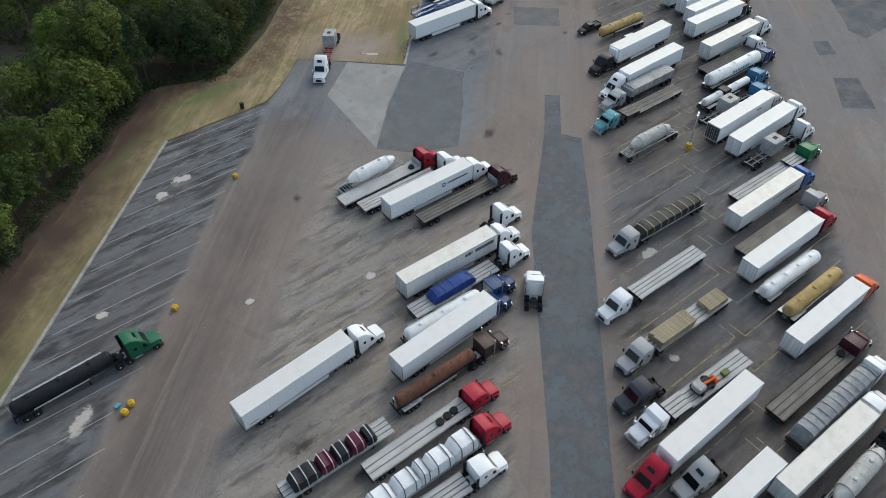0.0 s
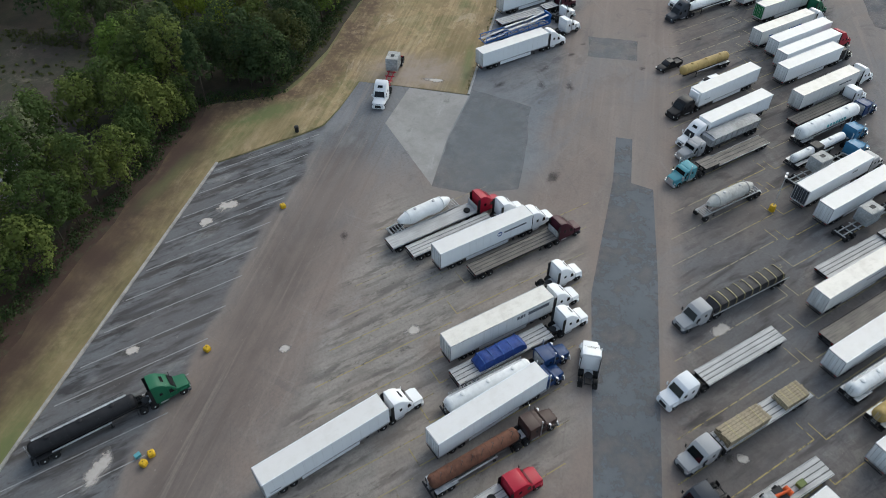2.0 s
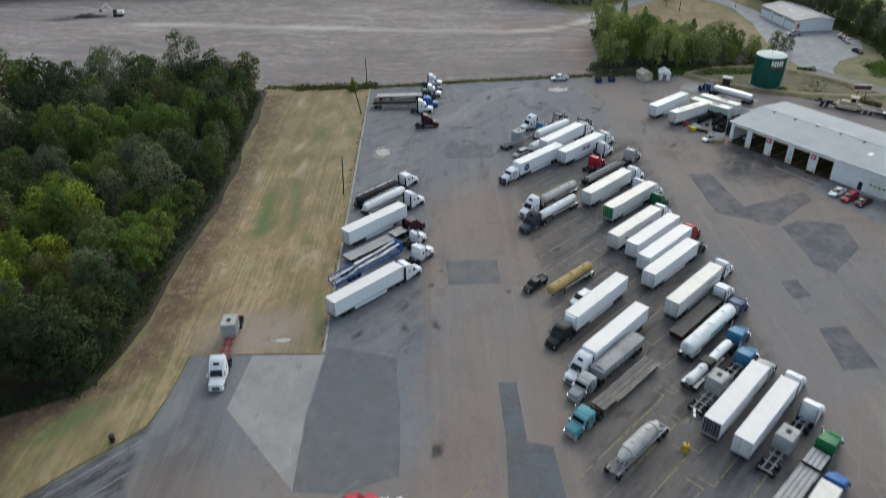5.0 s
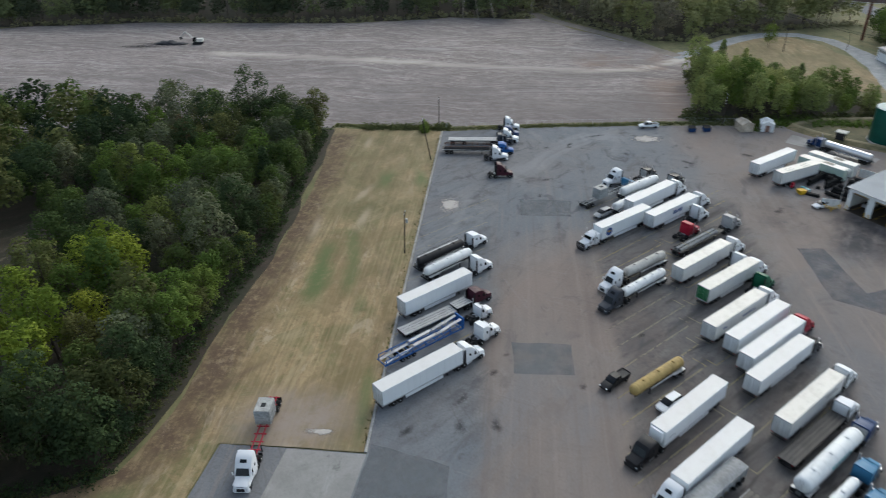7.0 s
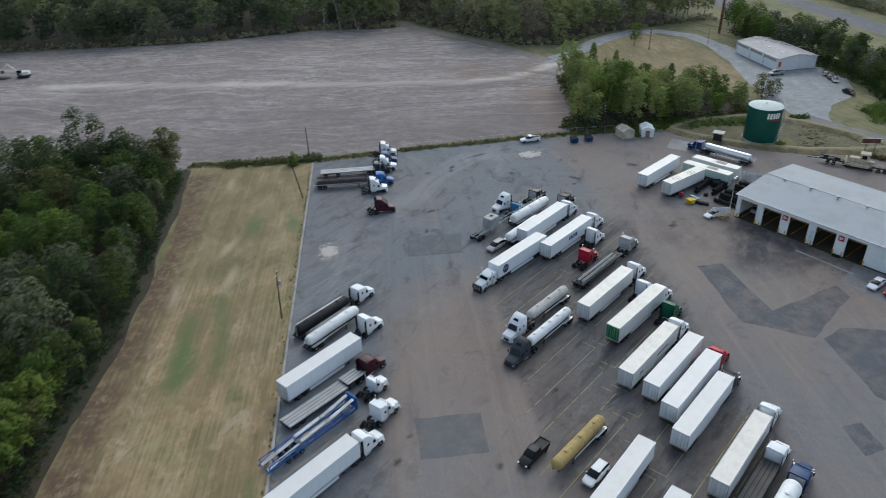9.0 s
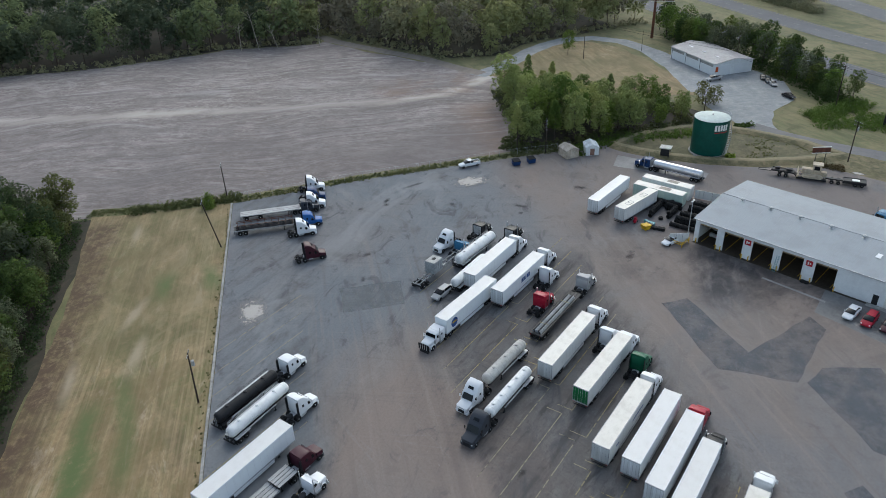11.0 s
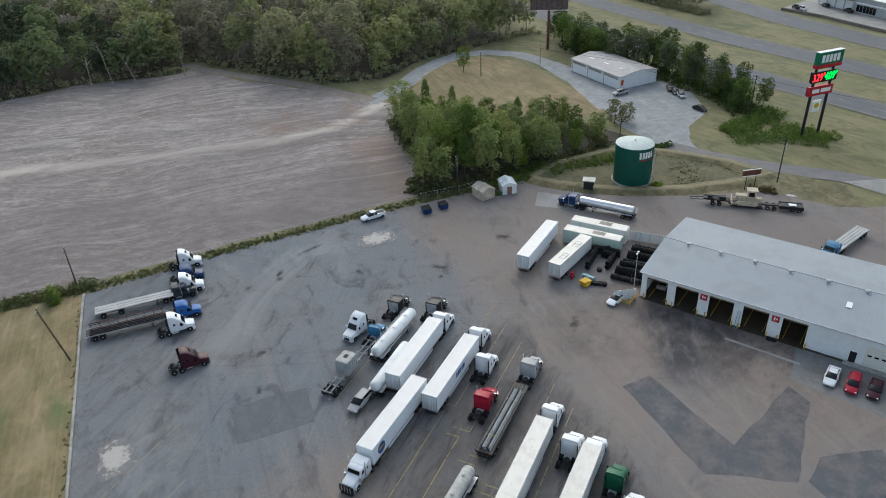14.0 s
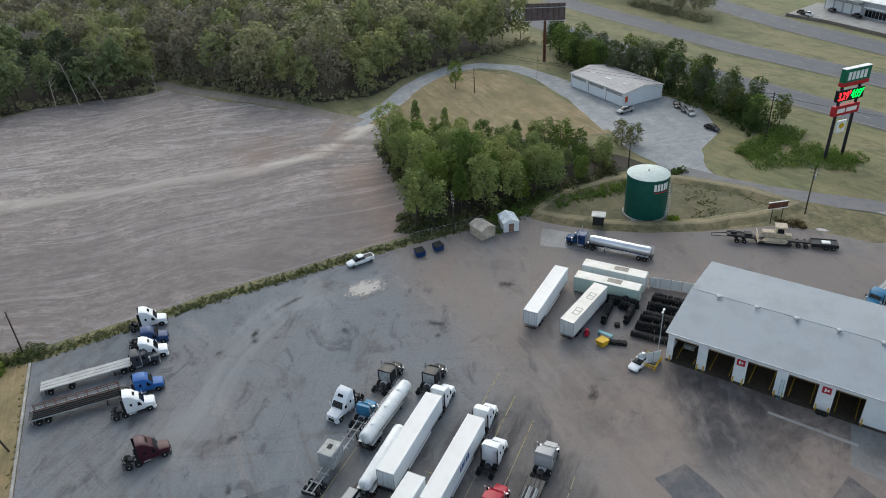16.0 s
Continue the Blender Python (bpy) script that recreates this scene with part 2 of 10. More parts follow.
def near_line(m, ax, ay, bx, by, half):
    """1 on the stretch from a to b, falling to 0 at half metres to either side."""
    (ax, ay), (bx, by) = placed(ax, ay), placed(bx, by)
    d = math.hypot(bx - ax, by - ay)
    ux, uy = (bx - ax) / d, (by - ay) / d
    x, y, z = m.split(m.p)
    px, py = m.math("SUBTRACT", x, ax), m.math("SUBTRACT", y, ay)
    along = m.math("ADD", m.math("MULTIPLY", px, ux), m.math("MULTIPLY", py, uy))
    away = m.math("ABSOLUTE", m.math("SUBTRACT", m.math("MULTIPLY", px, -uy), m.math("MULTIPLY", py, -ux)))
    away = m.math("ADD", away, m.math("MULTIPLY", m.math("SUBTRACT", m.noise(0.12, 5, 0.7, m.p), 0.5), half * 1.6))
    on = m.math("MULTIPLY", m.step(along, -6, 4), m.step(along, d - 4, d + 6, 1.0, 0.0))
    return m.math("MULTIPLY", on, m.step(away, 0, half, 1.0, 0.0))


m, col = ground_mat("dry_mown_grass", (0.285, 0.200, 0.098), (0.185, 0.132, 0.064), (0.37, 0.272, 0.155), 0.06, 0.6, 49.4, (0.22, 1.0), 0.6)
straw = m.noise(0.35, 6, 0.75, m.mapped(49.4, (0.5, 1, 1)), 0.6)
col = m.mix(m.math("MULTIPLY", m.step(straw, 0.54, 0.7), 0.6), col, (0.42, 0.34, 0.225))
swath = m.noise(0.7, 4, 0.6, m.mapped(49.4, (0.025, 1.0, 1)), 0.3)
col = m.mix(m.math("MULTIPLY", m.step(swath, 0.48, 0.62), 0.5), col, (0.225, 0.178, 0.088))
green = m.step(m.noise(0.05, 4, 0.65, m.mapped(49.4, (0.6, 1.0, 1)), 0.5), 0.48, 0.62)
green = m.math("MULTIPLY", green, m.step(m.noise(0.9, 5, 0.7, m.p), 0.3, 0.62))
col = m.mix(m.math("MULTIPLY", green, 0.5), col, (0.115, 0.135, 0.05))
tuft = m.noise(1.1, 5, 0.75, m.p)
col = m.mix(m.math("MULTIPLY", m.step(tuft, 0.52, 0.70), 0.6), col, (0.12, 0.10, 0.05))
rows = m.noise(1.0, 4, 0.7, m.mapped(49.4, (0.016, 0.6, 1)), 0.35)
col = m.mix(m.math("MULTIPLY", m.step(rows, 0.50, 0.60), 0.3), col, (0.32, 0.24, 0.135))
col = m.mix(m.math("MULTIPLY", m.step(rows, 0.48, 0.38), 0.3), col, (0.155, 0.125, 0.06))
patchy = m.noise(0.11, 7, 0.74, m.mapped(49.4, (0.7, 1, 1)), 0.7)
col = m.mix(m.math("MULTIPLY", m.step(patchy, 0.51, 0.59), 0.6), col, (0.128, 0.122, 0.047))
col = m.mix(m.math("MULTIPLY", m.step(patchy, 0.45, 0.35), 0.5), col, (0.37, 0.28, 0.155))
trod = m.noise(0.04, 5, 0.68, m.mapped(49.4, (0.5, 1, 1)), 1.0)
col = m.mix(m.math("MULTIPLY", m.step(trod, 0.50, 0.62), 0.5), col, (0.150, 0.108, 0.062))
bald = m.noise(0.22, 6, 0.72, m.mapped(49.4, (0.35, 1, 1)), 0.8)
col = m.mix(m.math("MULTIPLY", m.step(bald, 0.56, 0.66), 0.7), col, (0.37, 0.295, 0.20))
col = m.mix(m.math("MULTIPLY", m.step(bald, 0.46, 0.36), 0.5), col, (0.135, 0.112, 0.05))
col = m.mix(m.math("MULTIPLY", m.step(m.noise(1.0, 3, 0.6, m.mapped(49.4, (0.012, 1.6, 1)), 0.2), 0.45, 0.62), 0.32), col, (0.40, 0.30, 0.165))
worn_out = m.noise(0.085, 6, 0.7, m.mapped(49.4, (0.6, 1, 1)), 1.0)
col = m.mix(m.math("MULTIPLY", m.step(worn_out, 0.49, 0.60), 0.55), col, (0.168, 0.122, 0.056))
col = m.mix(m.math("MULTIPLY", m.step(worn_out, 0.44, 0.34), 0.35), col, (0.40, 0.315, 0.195))
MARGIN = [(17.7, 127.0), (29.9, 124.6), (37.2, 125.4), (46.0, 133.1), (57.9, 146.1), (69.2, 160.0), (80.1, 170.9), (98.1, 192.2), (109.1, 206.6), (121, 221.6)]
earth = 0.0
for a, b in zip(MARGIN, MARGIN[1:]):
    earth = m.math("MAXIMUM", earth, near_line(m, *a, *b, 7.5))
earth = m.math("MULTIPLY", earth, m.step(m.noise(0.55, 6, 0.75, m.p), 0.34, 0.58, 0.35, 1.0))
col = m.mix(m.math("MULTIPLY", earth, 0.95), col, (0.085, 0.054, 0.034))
dull = m.math("MAXIMUM", near_line(m, -50, 42, 10, 110, 13), near_line(m, 10, 112, 32, 118, 11))
dull = m.math("MAXIMUM", dull, m.math("MAXIMUM", near_line(m, 285, 214, 320, 172, 45), m.math("MULTIPLY", near_line(m, 100, 172, 140, 214, 34), m.step(m.noise(0.07, 4, 0.65, m.p), 0.3, 0.6, 0.6, 1.0))))
col = m.mix(m.math("SUBTRACT", m.math("MULTIPLY", dull, 0.6), m.math("MULTIPLY", earth, 0.6), clamp=True), col, m.mix(m.step(bald, 0.4, 0.6), (0.120, 0.105, 0.045), (0.190, 0.155, 0.078)))
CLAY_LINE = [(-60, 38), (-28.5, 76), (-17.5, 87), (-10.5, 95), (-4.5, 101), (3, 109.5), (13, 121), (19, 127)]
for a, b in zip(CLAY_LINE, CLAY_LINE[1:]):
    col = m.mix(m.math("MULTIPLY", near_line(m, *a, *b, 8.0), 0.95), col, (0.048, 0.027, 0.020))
for a, b, wide_, tone in (((86.8, 164.2), (75.2, 149.4), 3.4, 1.0), ((91.5, 160.5), (82.5, 147.5), 2.4, 0.65), ((113.2, 184.5), (117, 188.5), 3.6, 1.0), ((121.6, 179.5), (124.4, 185), 2.8, 0.9), ((91, 161), (94.5, 166.5), 2.6, 0.7), ((-32, 60), (-20, 73), 4.5, 0.75), ((82.5, 142.5), (80, 139.5), 2.0, 0.6), ((73, 123), (64.5, 111.5), 1.7, 0.7), ((20, 120.5), (33, 121.5), 3.2, 0.8), ((18, 115), (24, 119), 3.0, 0.5), ((2, 107), (11, 114), 2.4, 0.4)):
    turf = m.math("MULTIPLY", near_line(m, *a, *b, wide_), m.step(m.noise(0.8, 5, 0.7, m.p), 0.25, 0.5, 0.5, 1.0))
    col = m.mix(m.math("MULTIPLY", turf, tone), col, (0.096, 0.126, 0.042))
for a, b in (((104, 181.5), (107.7, 184)), ((122.5, 210), (124.5, 212.5)), ((87, 172), (90, 176)), ((98, 170), (101, 173))):
    col = m.mix(m.math("MULTIPLY", near_line(m, *a, *b, 1.6), 0.7), col, (0.42, 0.345, 0.245))
scuff = m.math("MULTIPLY", near_line(m, 53.5, 135.4, 60.4, 136.2, 1.2), 0.6)
col = m.mix(scuff, col, (0.13, 0.088, 0.052))
packed = m.math("MULTIPLY", near_line(m, 51.5, 124.4, 64.0, 117.0, 9.5), m.step(m.noise(0.3, 6, 0.75, m.p), 0.3, 0.6, 0.5, 1.0))
col = m.mix(packed, col, (0.27, 0.222, 0.185))
DRYGRASS = m.done(col, 0.95)
m, col = ground_mat("rough_green_grass", (0.150, 0.148, 0.064), (0.205, 0.176, 0.086), (0.098, 0.112, 0.042), 0.04, 0.55, 62, (0.10, 1.0), 0.65)
sere = m.noise(0.07, 6, 0.72, m.mapped(62, (0.5, 1, 1)), 0.8)
col = m.mix(m.math("MULTIPLY", m.step(sere, 0.5, 0.64), 0.5), col, (0.205, 0.168, 0.088))
col = m.mix(m.math("MULTIPLY", m.step(sere, 0.47, 0.36), 0.65), col, (0.082, 0.09, 0.038))
mottle = m.noise(0.16, 7, 0.76, m.mapped(62, (0.6, 1, 1)), 0.5)
col = m.mix(m.math("MULTIPLY", m.step(mottle, 0.51, 0.60), 0.62), col, (0.078, 0.083, 0.034))
col = m.mix(m.math("MULTIPLY", m.step(mottle, 0.46, 0.36), 0.35), col, (0.255, 0.205, 0.105))
ROUGHGRASS = m.done(col, 0.95)
m, col = ground_mat("verge_grass", (0.128, 0.152, 0.052), (0.185, 0.182, 0.080), (0.088, 0.108, 0.036), 0.03, 0.6, 62, (0.05, 1.0), 0.7)
for turn, size, tone in ((62, (0.03, 0.5, 1), (0.175, 0.18, 0.075)), (64, (0.06, 1.1, 1), (0.10, 0.105, 0.045)), (58, (0.10, 0.30, 1), (0.185, 0.14, 0.075))):
    mown = m.noise(1.0, 6, 0.7, m.mapped(turn, size), 0.5)
    col = m.mix(m.math("MULTIPLY", m.step(mown, 0.50, 0.62), 0.5), col, tone)
VERGE = m.done(col, 0.95)
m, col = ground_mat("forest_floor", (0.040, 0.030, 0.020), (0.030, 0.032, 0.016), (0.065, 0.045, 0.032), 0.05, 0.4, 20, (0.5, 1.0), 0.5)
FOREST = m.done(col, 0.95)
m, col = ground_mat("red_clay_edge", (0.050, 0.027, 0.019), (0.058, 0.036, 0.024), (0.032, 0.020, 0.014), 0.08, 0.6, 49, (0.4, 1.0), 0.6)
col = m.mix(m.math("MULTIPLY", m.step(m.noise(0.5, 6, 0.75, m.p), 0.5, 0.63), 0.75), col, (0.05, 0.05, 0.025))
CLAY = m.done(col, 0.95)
m, col = ground_mat("clearing_scrub", (0.052, 0.038, 0.030), (0.040, 0.042, 0.022), (0.085, 0.066, 0.050), 0.06, 0.4, 30, (0.4, 1.0), 0.6)
col = m.mix(m.math("MULTIPLY", m.step(m.noise(0.12, 6, 0.75, m.p, 0.6), 0.56, 0.68), 0.7), col, (0.16, 0.135, 0.10))
col = m.mix(m.math("MULTIPLY", m.step(m.noise(0.5, 6, 0.75, m.p), 0.5, 0.62), 0.7), col, (0.028, 0.030, 0.016))
SCRUB = m.done(col, 0.95)
m, col = ground_mat("pale_rubble", (0.165, 0.125, 0.098), (0.115, 0.085, 0.065), (0.30, 0.262, 0.225), 0.12, 0.6, 20, (0.5, 1.0), 0.6)
RUBBLE = m.done(col, 0.95)
m, col = ground_mat("grey_gravel", (0.225, 0.236, 0.242), (0.285, 0.294, 0.298), (0.345, 0.335, 0.32), 0.05, 0.3, 30, (0.3, 1.0), 0.5)
ring = m.noise(1.0, 3, 0.6, m.mapped(-40, (0.10, 0.42, 1)), 3.0)
col = m.mix(m.math("MULTIPLY", m.step(ring, 0.52, 0.66), 0.35), col, (0.36, 0.355, 0.345))
col = m.mix(m.math("MULTIPLY", m.step(ring, 0.47, 0.34), 0.35), col, (0.165, 0.19, 0.21))
GRAVEL = m.done(col, 0.9)
m, col = ground_mat("dirt_track", (0.215, 0.182, 0.152), (0.26, 0.222, 0.188), (0.155, 0.128, 0.105), 0.06, 0.5, 20, (0.2, 1.0), 0.6)
TRACK = m.done(col, 0.95)
m, col = ground_mat("old_road_asphalt", (0.15, 0.145, 0.15), (0.18, 0.17, 0.165), (0.12, 0.115, 0.12), 0.06, 0.5, -72, (0.05, 1.0), 0.5)
ROADMAT = m.done(col, 0.85)
m, col = ground_mat("highway_asphalt", (0.092, 0.096, 0.108), (0.105, 0.11, 0.122), (0.075, 0.08, 0.09), 0.03, 0.5, 62, (0.02, 1.0), 0.5)
HIGHWAY = m.done(col, 0.85)
m, col = ground_mat("berm_grass", (0.165, 0.135, 0.07), (0.105, 0.098, 0.042), (0.215, 0.175, 0.10), 0.12, 0.8, 49, (0.3, 1.0), 0.6)
x, y, z = m.split(m.p)
scruff = m.noise(0.35, 6, 0.75, m.p, 0.6)
col = m.mix(m.math("MULTIPLY", m.step(scruff, 0.48, 0.62), 0.75), col, (0.062, 0.066, 0.03))
col = m.mix(m.math("MULTIPLY", m.step(scruff, 0.44, 0.34), 0.5), col, (0.215, 0.165, 0.095))
path = m.math("MULTIPLY", m.step(z, 0.60, 0.74), m.step(m.noise(0.4, 5, 0.7, m.p), 0.3, 0.5))
col = m.mix(m.math("MULTIPLY", path, 0.5), col, (0.30, 0.25, 0.155))
BERM = m.done(col, 0.95)
m, col = ground_mat("bank_floor_earth", (0.125, 0.108, 0.055), (0.095, 0.092, 0.044), (0.165, 0.135, 0.075), 0.1, 0.6, 20, (0.4, 1.0), 0.6)
col = m.mix(m.math("MULTIPLY", m.step(m.noise(0.3, 6, 0.75, m.p), 0.5, 0.64), 0.7), col, (0.06, 0.058, 0.032))
BANKFLOOR = m.done(col, 0.95)

# harrowed field: fine broken furrows, paler dust and a worn track across it
m, col = ground_mat("harrowed_field", (0.215, 0.180, 0.168), (0.178, 0.144, 0.130), (0.345, 0.305, 0.282), 0.02, 0.35, -42, (0.14, 1.0), 0.4)
bent = m.drift(0.018, 42.0)
for turn, size, light in ((-46, (0.28, 1.0, 1), (0.38, 0.35, 0.33)), (-30, (0.35, 1.2, 1), (0.135, 0.112, 0.108)), (-60, (0.6, 1.5, 1), (0.40, 0.37, 0.345))):
    furrow = m.noise(0.55, 6, 0.72, m.mapped(turn, size, bent), 1.6)
    col = m.mix(m.math("MULTIPLY", m.step(furrow, 0.50, 0.66), 0.5), col, light)
drag = m.noise(0.20, 7, 0.75, m.mapped(-50, (0.22, 1.0, 1), bent), 2.0)
col = m.mix(m.math("MULTIPLY", m.step(drag, 0.53, 0.66), 0.5), col, (0.37, 0.345, 0.33))
col = m.mix(m.math("MULTIPLY", m.step(drag, 0.46, 0.34), 0.55), col, (0.125, 0.104, 0.10))
swirl = m.noise(0.06, 6, 0.75, m.mapped(-42, (0.4, 1.0, 1)), 1.5)
col = m.mix(m.math("MULTIPLY", m.step(swirl, 0.5, 0.68), 0.6), col, (0.35, 0.308, 0.285))
col = m.mix(m.math("MULTIPLY", m.step(swirl, 0.48, 0.32), 0.6), col, (0.15, 0.125, 0.118))
clod = m.noise(1.6, 5, 0.8, m.p)
col = m.mix(m.math("MULTIPLY", m.step(clod, 0.5, 0.75), 0.4), col, (0.12, 0.10, 0.095))
turned = m.noise(0.42, 7, 0.8, m.mapped(-48, (0.55, 1.0, 1)), 0.8)
col = m.mix(m.math("MULTIPLY", m.step(turned, 0.52, 0.62), 0.55), col, (0.115, 0.094, 0.086))
col = m.mix(m.math("MULTIPLY", m.step(turned, 0.47, 0.38), 0.45), col, (0.36, 0.325, 0.30))
worn = m.math("MAXIMUM", near_line(m, 120, 335, 183, 270, 6), near_line(m, 183, 268, 226, 226, 5))
worn = m.math("MAXIMUM", worn, m.math("MULTIPLY", m.math("MAXIMUM", near_line(m, 222, 227, 242, 216, 4.0), near_line(m, 240, 216, 270, 214.5, 4.5)), 1.6))
col = m.mix(m.math("MULTIPLY", worn, 0.75, clamp=True), col, (0.46, 0.41, 0.355))
brown = m.math("MULTIPLY", near_line(m, 232, 236, 262, 216, 22), m.step(m.noise(0.1, 5, 0.7, m.p), 0.4, 0.6))
brown = m.math("MAXIMUM", brown, m.math("MULTIPLY", near_line(m, 208, 168, 240, 200, 16), m.step(m.noise(0.5, 5, 0.7, m.p), 0.3, 0.55, 0.5, 1.0)))
col = m.mix(m.math("MULTIPLY", brown, 0.75), col, (0.205, 0.138, 0.105))
broad = m.noise(0.03, 3, 0.6, m.mapped(-42, (0.35, 1.0, 1)), 1.4)
col = m.mix(m.math("MULTIPLY", m.step(broad, 0.44, 0.60), 0.42), col, (0.145, 0.122, 0.115))
long_drag = m.noise(0.30, 3, 0.6, m.mapped(-47, (0.05, 1.0, 1), bent), 1.2)
col = m.mix(m.math("MULTIPLY", m.step(long_drag, 0.56, 0.68), 0.45), col, (0.36, 0.335, 0.32))
col = m.mix(m.math("MULTIPLY", m.step(long_drag, 0.44, 0.34), 0.5), col, (0.12, 0.10, 0.096))
# Darker along the fence side and to the west, broken by noise.
darker_earth = m.math("MULTIPLY", m.math("MAXIMUM", near_line(m, 100, 268, 214, 178, 62), m.math("MULTIPLY", near_line(m, -80, 350, 100, 290, 60), 0.8)), m.step(m.noise(0.035, 4, 0.65, m.p, 0.8), 0.25, 0.6))
col = m.mix(m.math("MULTIPLY", darker_earth, 0.62), col, (0.128, 0.110, 0.106))
FIELD = m.done(col, 0.95)

# the lot: sun-bleached asphalt, brown with dust on the lanes, oil streaks along the stalls
m = Nodes("lot_asphalt")
s, n, zz = m.split(m.mapped(49.4, (1, -1, 1)))
wobble = m.math("MULTIPLY", m.math("SUBTRACT", m.noise(0.06, 4, 0.6, m.p), 0.5), 7.0)
nn = m.math("ADD", n, wobble)


def band(lo, hi, soft_edge=2.5):
    return m.math("MULTIPLY", m.step(nn, lo - soft_edge, lo + soft_edge), m.step(nn, hi - soft_edge, hi + soft_edge, 1.0, 0.0))


wide = m.noise(0.022, 5, 0.6, m.p, 0.4)
col = m.mix(m.step(wide, 0.36, 0.62), (0.186, 0.164, 0.150), (0.188, 0.175, 0.165))
dirt = m.math("MAXIMUM", band(-46, -31), m.math("MULTIPLY", band(-9, 17), 0.75))
dirt = m.math("MAXIMUM", dirt, m.math("MULTIPLY", m.step(nn, 48, 54), 0.9))
dirt = m.math("MULTIPLY", dirt, m.step(s, 205, 235, 1.0, 0.3))
col = m.mix(m.math("MULTIPLY", dirt, m.step(m.noise(0.12, 5, 0.65, m.mapped(49.4, (0.25, 1, 1))), 0.15, 0.6)), col, (0.166, 0.142, 0.127))
lanes = m.noise(0.8, 5, 0.65, m.mapped(49.4, (0.04, 0.9, 1)))
col = m.mix(m.math("MULTIPLY", m.math("MULTIPLY", m.step(lanes, 0.48, 0.7), dirt), 0.38), col, (0.25, 0.216, 0.192))
col = m.mix(m.math("MULTIPLY", m.math("MULTIPLY", m.step(lanes, 0.5, 0.3), dirt), 0.35), col, (0.135, 0.12, 0.11))
west = m.step(nn, -47.5, -45.5, 1.0, 0.0)
north = m.math("MAXIMUM", m.math("MULTIPLY", m.step(m.math("SUBTRACT", s, m.math("MULTIPLY", n, 0.35)), 170, 205), m.step(nn, 36, 56, 1.0, 0.0)), m.math("MULTIPLY", m.step(s, 92, 110), m.step(nn, -10, -3, 1.0, 0.0)))
col = m.mix(m.math("MULTIPLY", north, 0.85), col, (0.172, 0.188, 0.205))
zone = m.noise(0.032, 5, 0.62, m.mapped(30, (0.6, 1, 1)), 0.8)
col = m.mix(m.math("MULTIPLY", m.step(zone, 0.50, 0.62), 0.7), col, (0.140, 0.157, 0.175))
col = m.mix(m.math("MULTIPLY", m.step(zone, 0.49, 0.38), m.step(north, 0.0, 1.0, 0.8, 0.2)), col, (0.198, 0.158, 0.136))
chalk = m.noise(0.075, 7, 0.7, m.mapped(60, (0.5, 1, 1)), 1.0)
col = m.mix(m.math("MULTIPLY", m.step(chalk, 0.55, 0.72), 0.55), col, (0.27, 0.262, 0.25))
for turn, size in ((20, (0.05, 0.9, 1)), (75, (0.06, 1.1, 1)), (120, (0.05, 0.8, 1))):
    trail = m.noise(0.9, 5, 0.6, m.mapped(turn, size), 1.6)
    col = m.mix(m.math("MULTIPLY", m.step(trail, 0.58, 0.70), 0.32), col, (0.105, 0.10, 0.10))
    col = m.mix(m.math("MULTIPLY", m.step(trail, 0.40, 0.30), 0.28), col, (0.25, 0.24, 0.23))
murk = m.noise(0.10, 7, 0.72, m.p, 0.7)
col = m.mix(m.math("MULTIPLY", m.step(murk, 0.53, 0.68), m.step(dirt, 0.1, 0.8, 0.6, 0.35)), col, (0.095, 0.088, 0.086))
col = m.mix(m.math("MULTIPLY", west, 0.9), col, (0.124, 0.134, 0.144))
mid = m.math("MULTIPLY", band(-31, 3, 1.5), m.step(s, 88, 97, 1.0, 0.0))
col = m.mix(m.math("MULTIPLY", mid, m.step(m.noise(0.07, 4, 0.6, m.p), 0.3, 0.55)), col, (0.262, 0.243, 0.218))
rut = m.noise(1.0, 5, 0.62, m.mapped(49.4, (0.018, 0.62, 1)), 0.25)
tracked = m.math("MULTIPLY", band(-45, -36, 3.4), m.step(rut, 0.32, 0.56, 0.5, 1.0))
tracked = m.math("MULTIPLY", tracked, m.step(s, 96, 118, 1.0, 0.15))
col = m.mix(m.math("MULTIPLY", tracked, 0.85), col, (0.092, 0.076, 0.068))
col = m.mix(m.math("MULTIPLY", m.math("MULTIPLY", m.step(rut, 0.54, 0.68), dirt), 0.4), col, (0.27, 0.232, 0.204))
col = m.mix(m.math("MULTIPLY", m.math("MULTIPLY", m.step(rut, 0.46, 0.34), dirt), 0.45), col, (0.115, 0.094, 0.083))
# parked rows: smeared oil along each stall, strongest where engines stand
stall = m.math("MAXIMUM", m.math("MULTIPLY", west, 1.0), m.math("MULTIPLY", band(-31, 3, 1.5), m.step(s, 88, 97, 1.0, 0.0)))
stall = m.math("MAXIMUM", stall, m.math("MULTIPLY", m.math("MULTIPLY", band(16, 50, 1.5), m.step(s, 205, 215, 1.0, 0.0)), 0.75))
stall = m.math("MAXIMUM", stall, m.math("MULTIPLY", m.math("MULTIPLY", band(-23, -6), m.step(s, 120, 126)), 0.35))
row = m.split(m.mapped(3.5, (1, 1, 1)))[1]
lane_in = m.math("ABSOLUTE", m.math("SUBTRACT", m.math("FRACT", m.math("DIVIDE", row, 4.2)), 0.5))
core = m.step(m.math("ADD", lane_in, m.math("MULTIPLY", m.math("SUBTRACT", m.noise(0.5, 3, 0.6, m.p), 0.5), 0.35)), 0.05, 0.3, 1.0, 0.25)
smear = m.noise(1.0, 5, 0.66, m.mapped(4.0, (0.16, 0.75, 1)), 0.25)
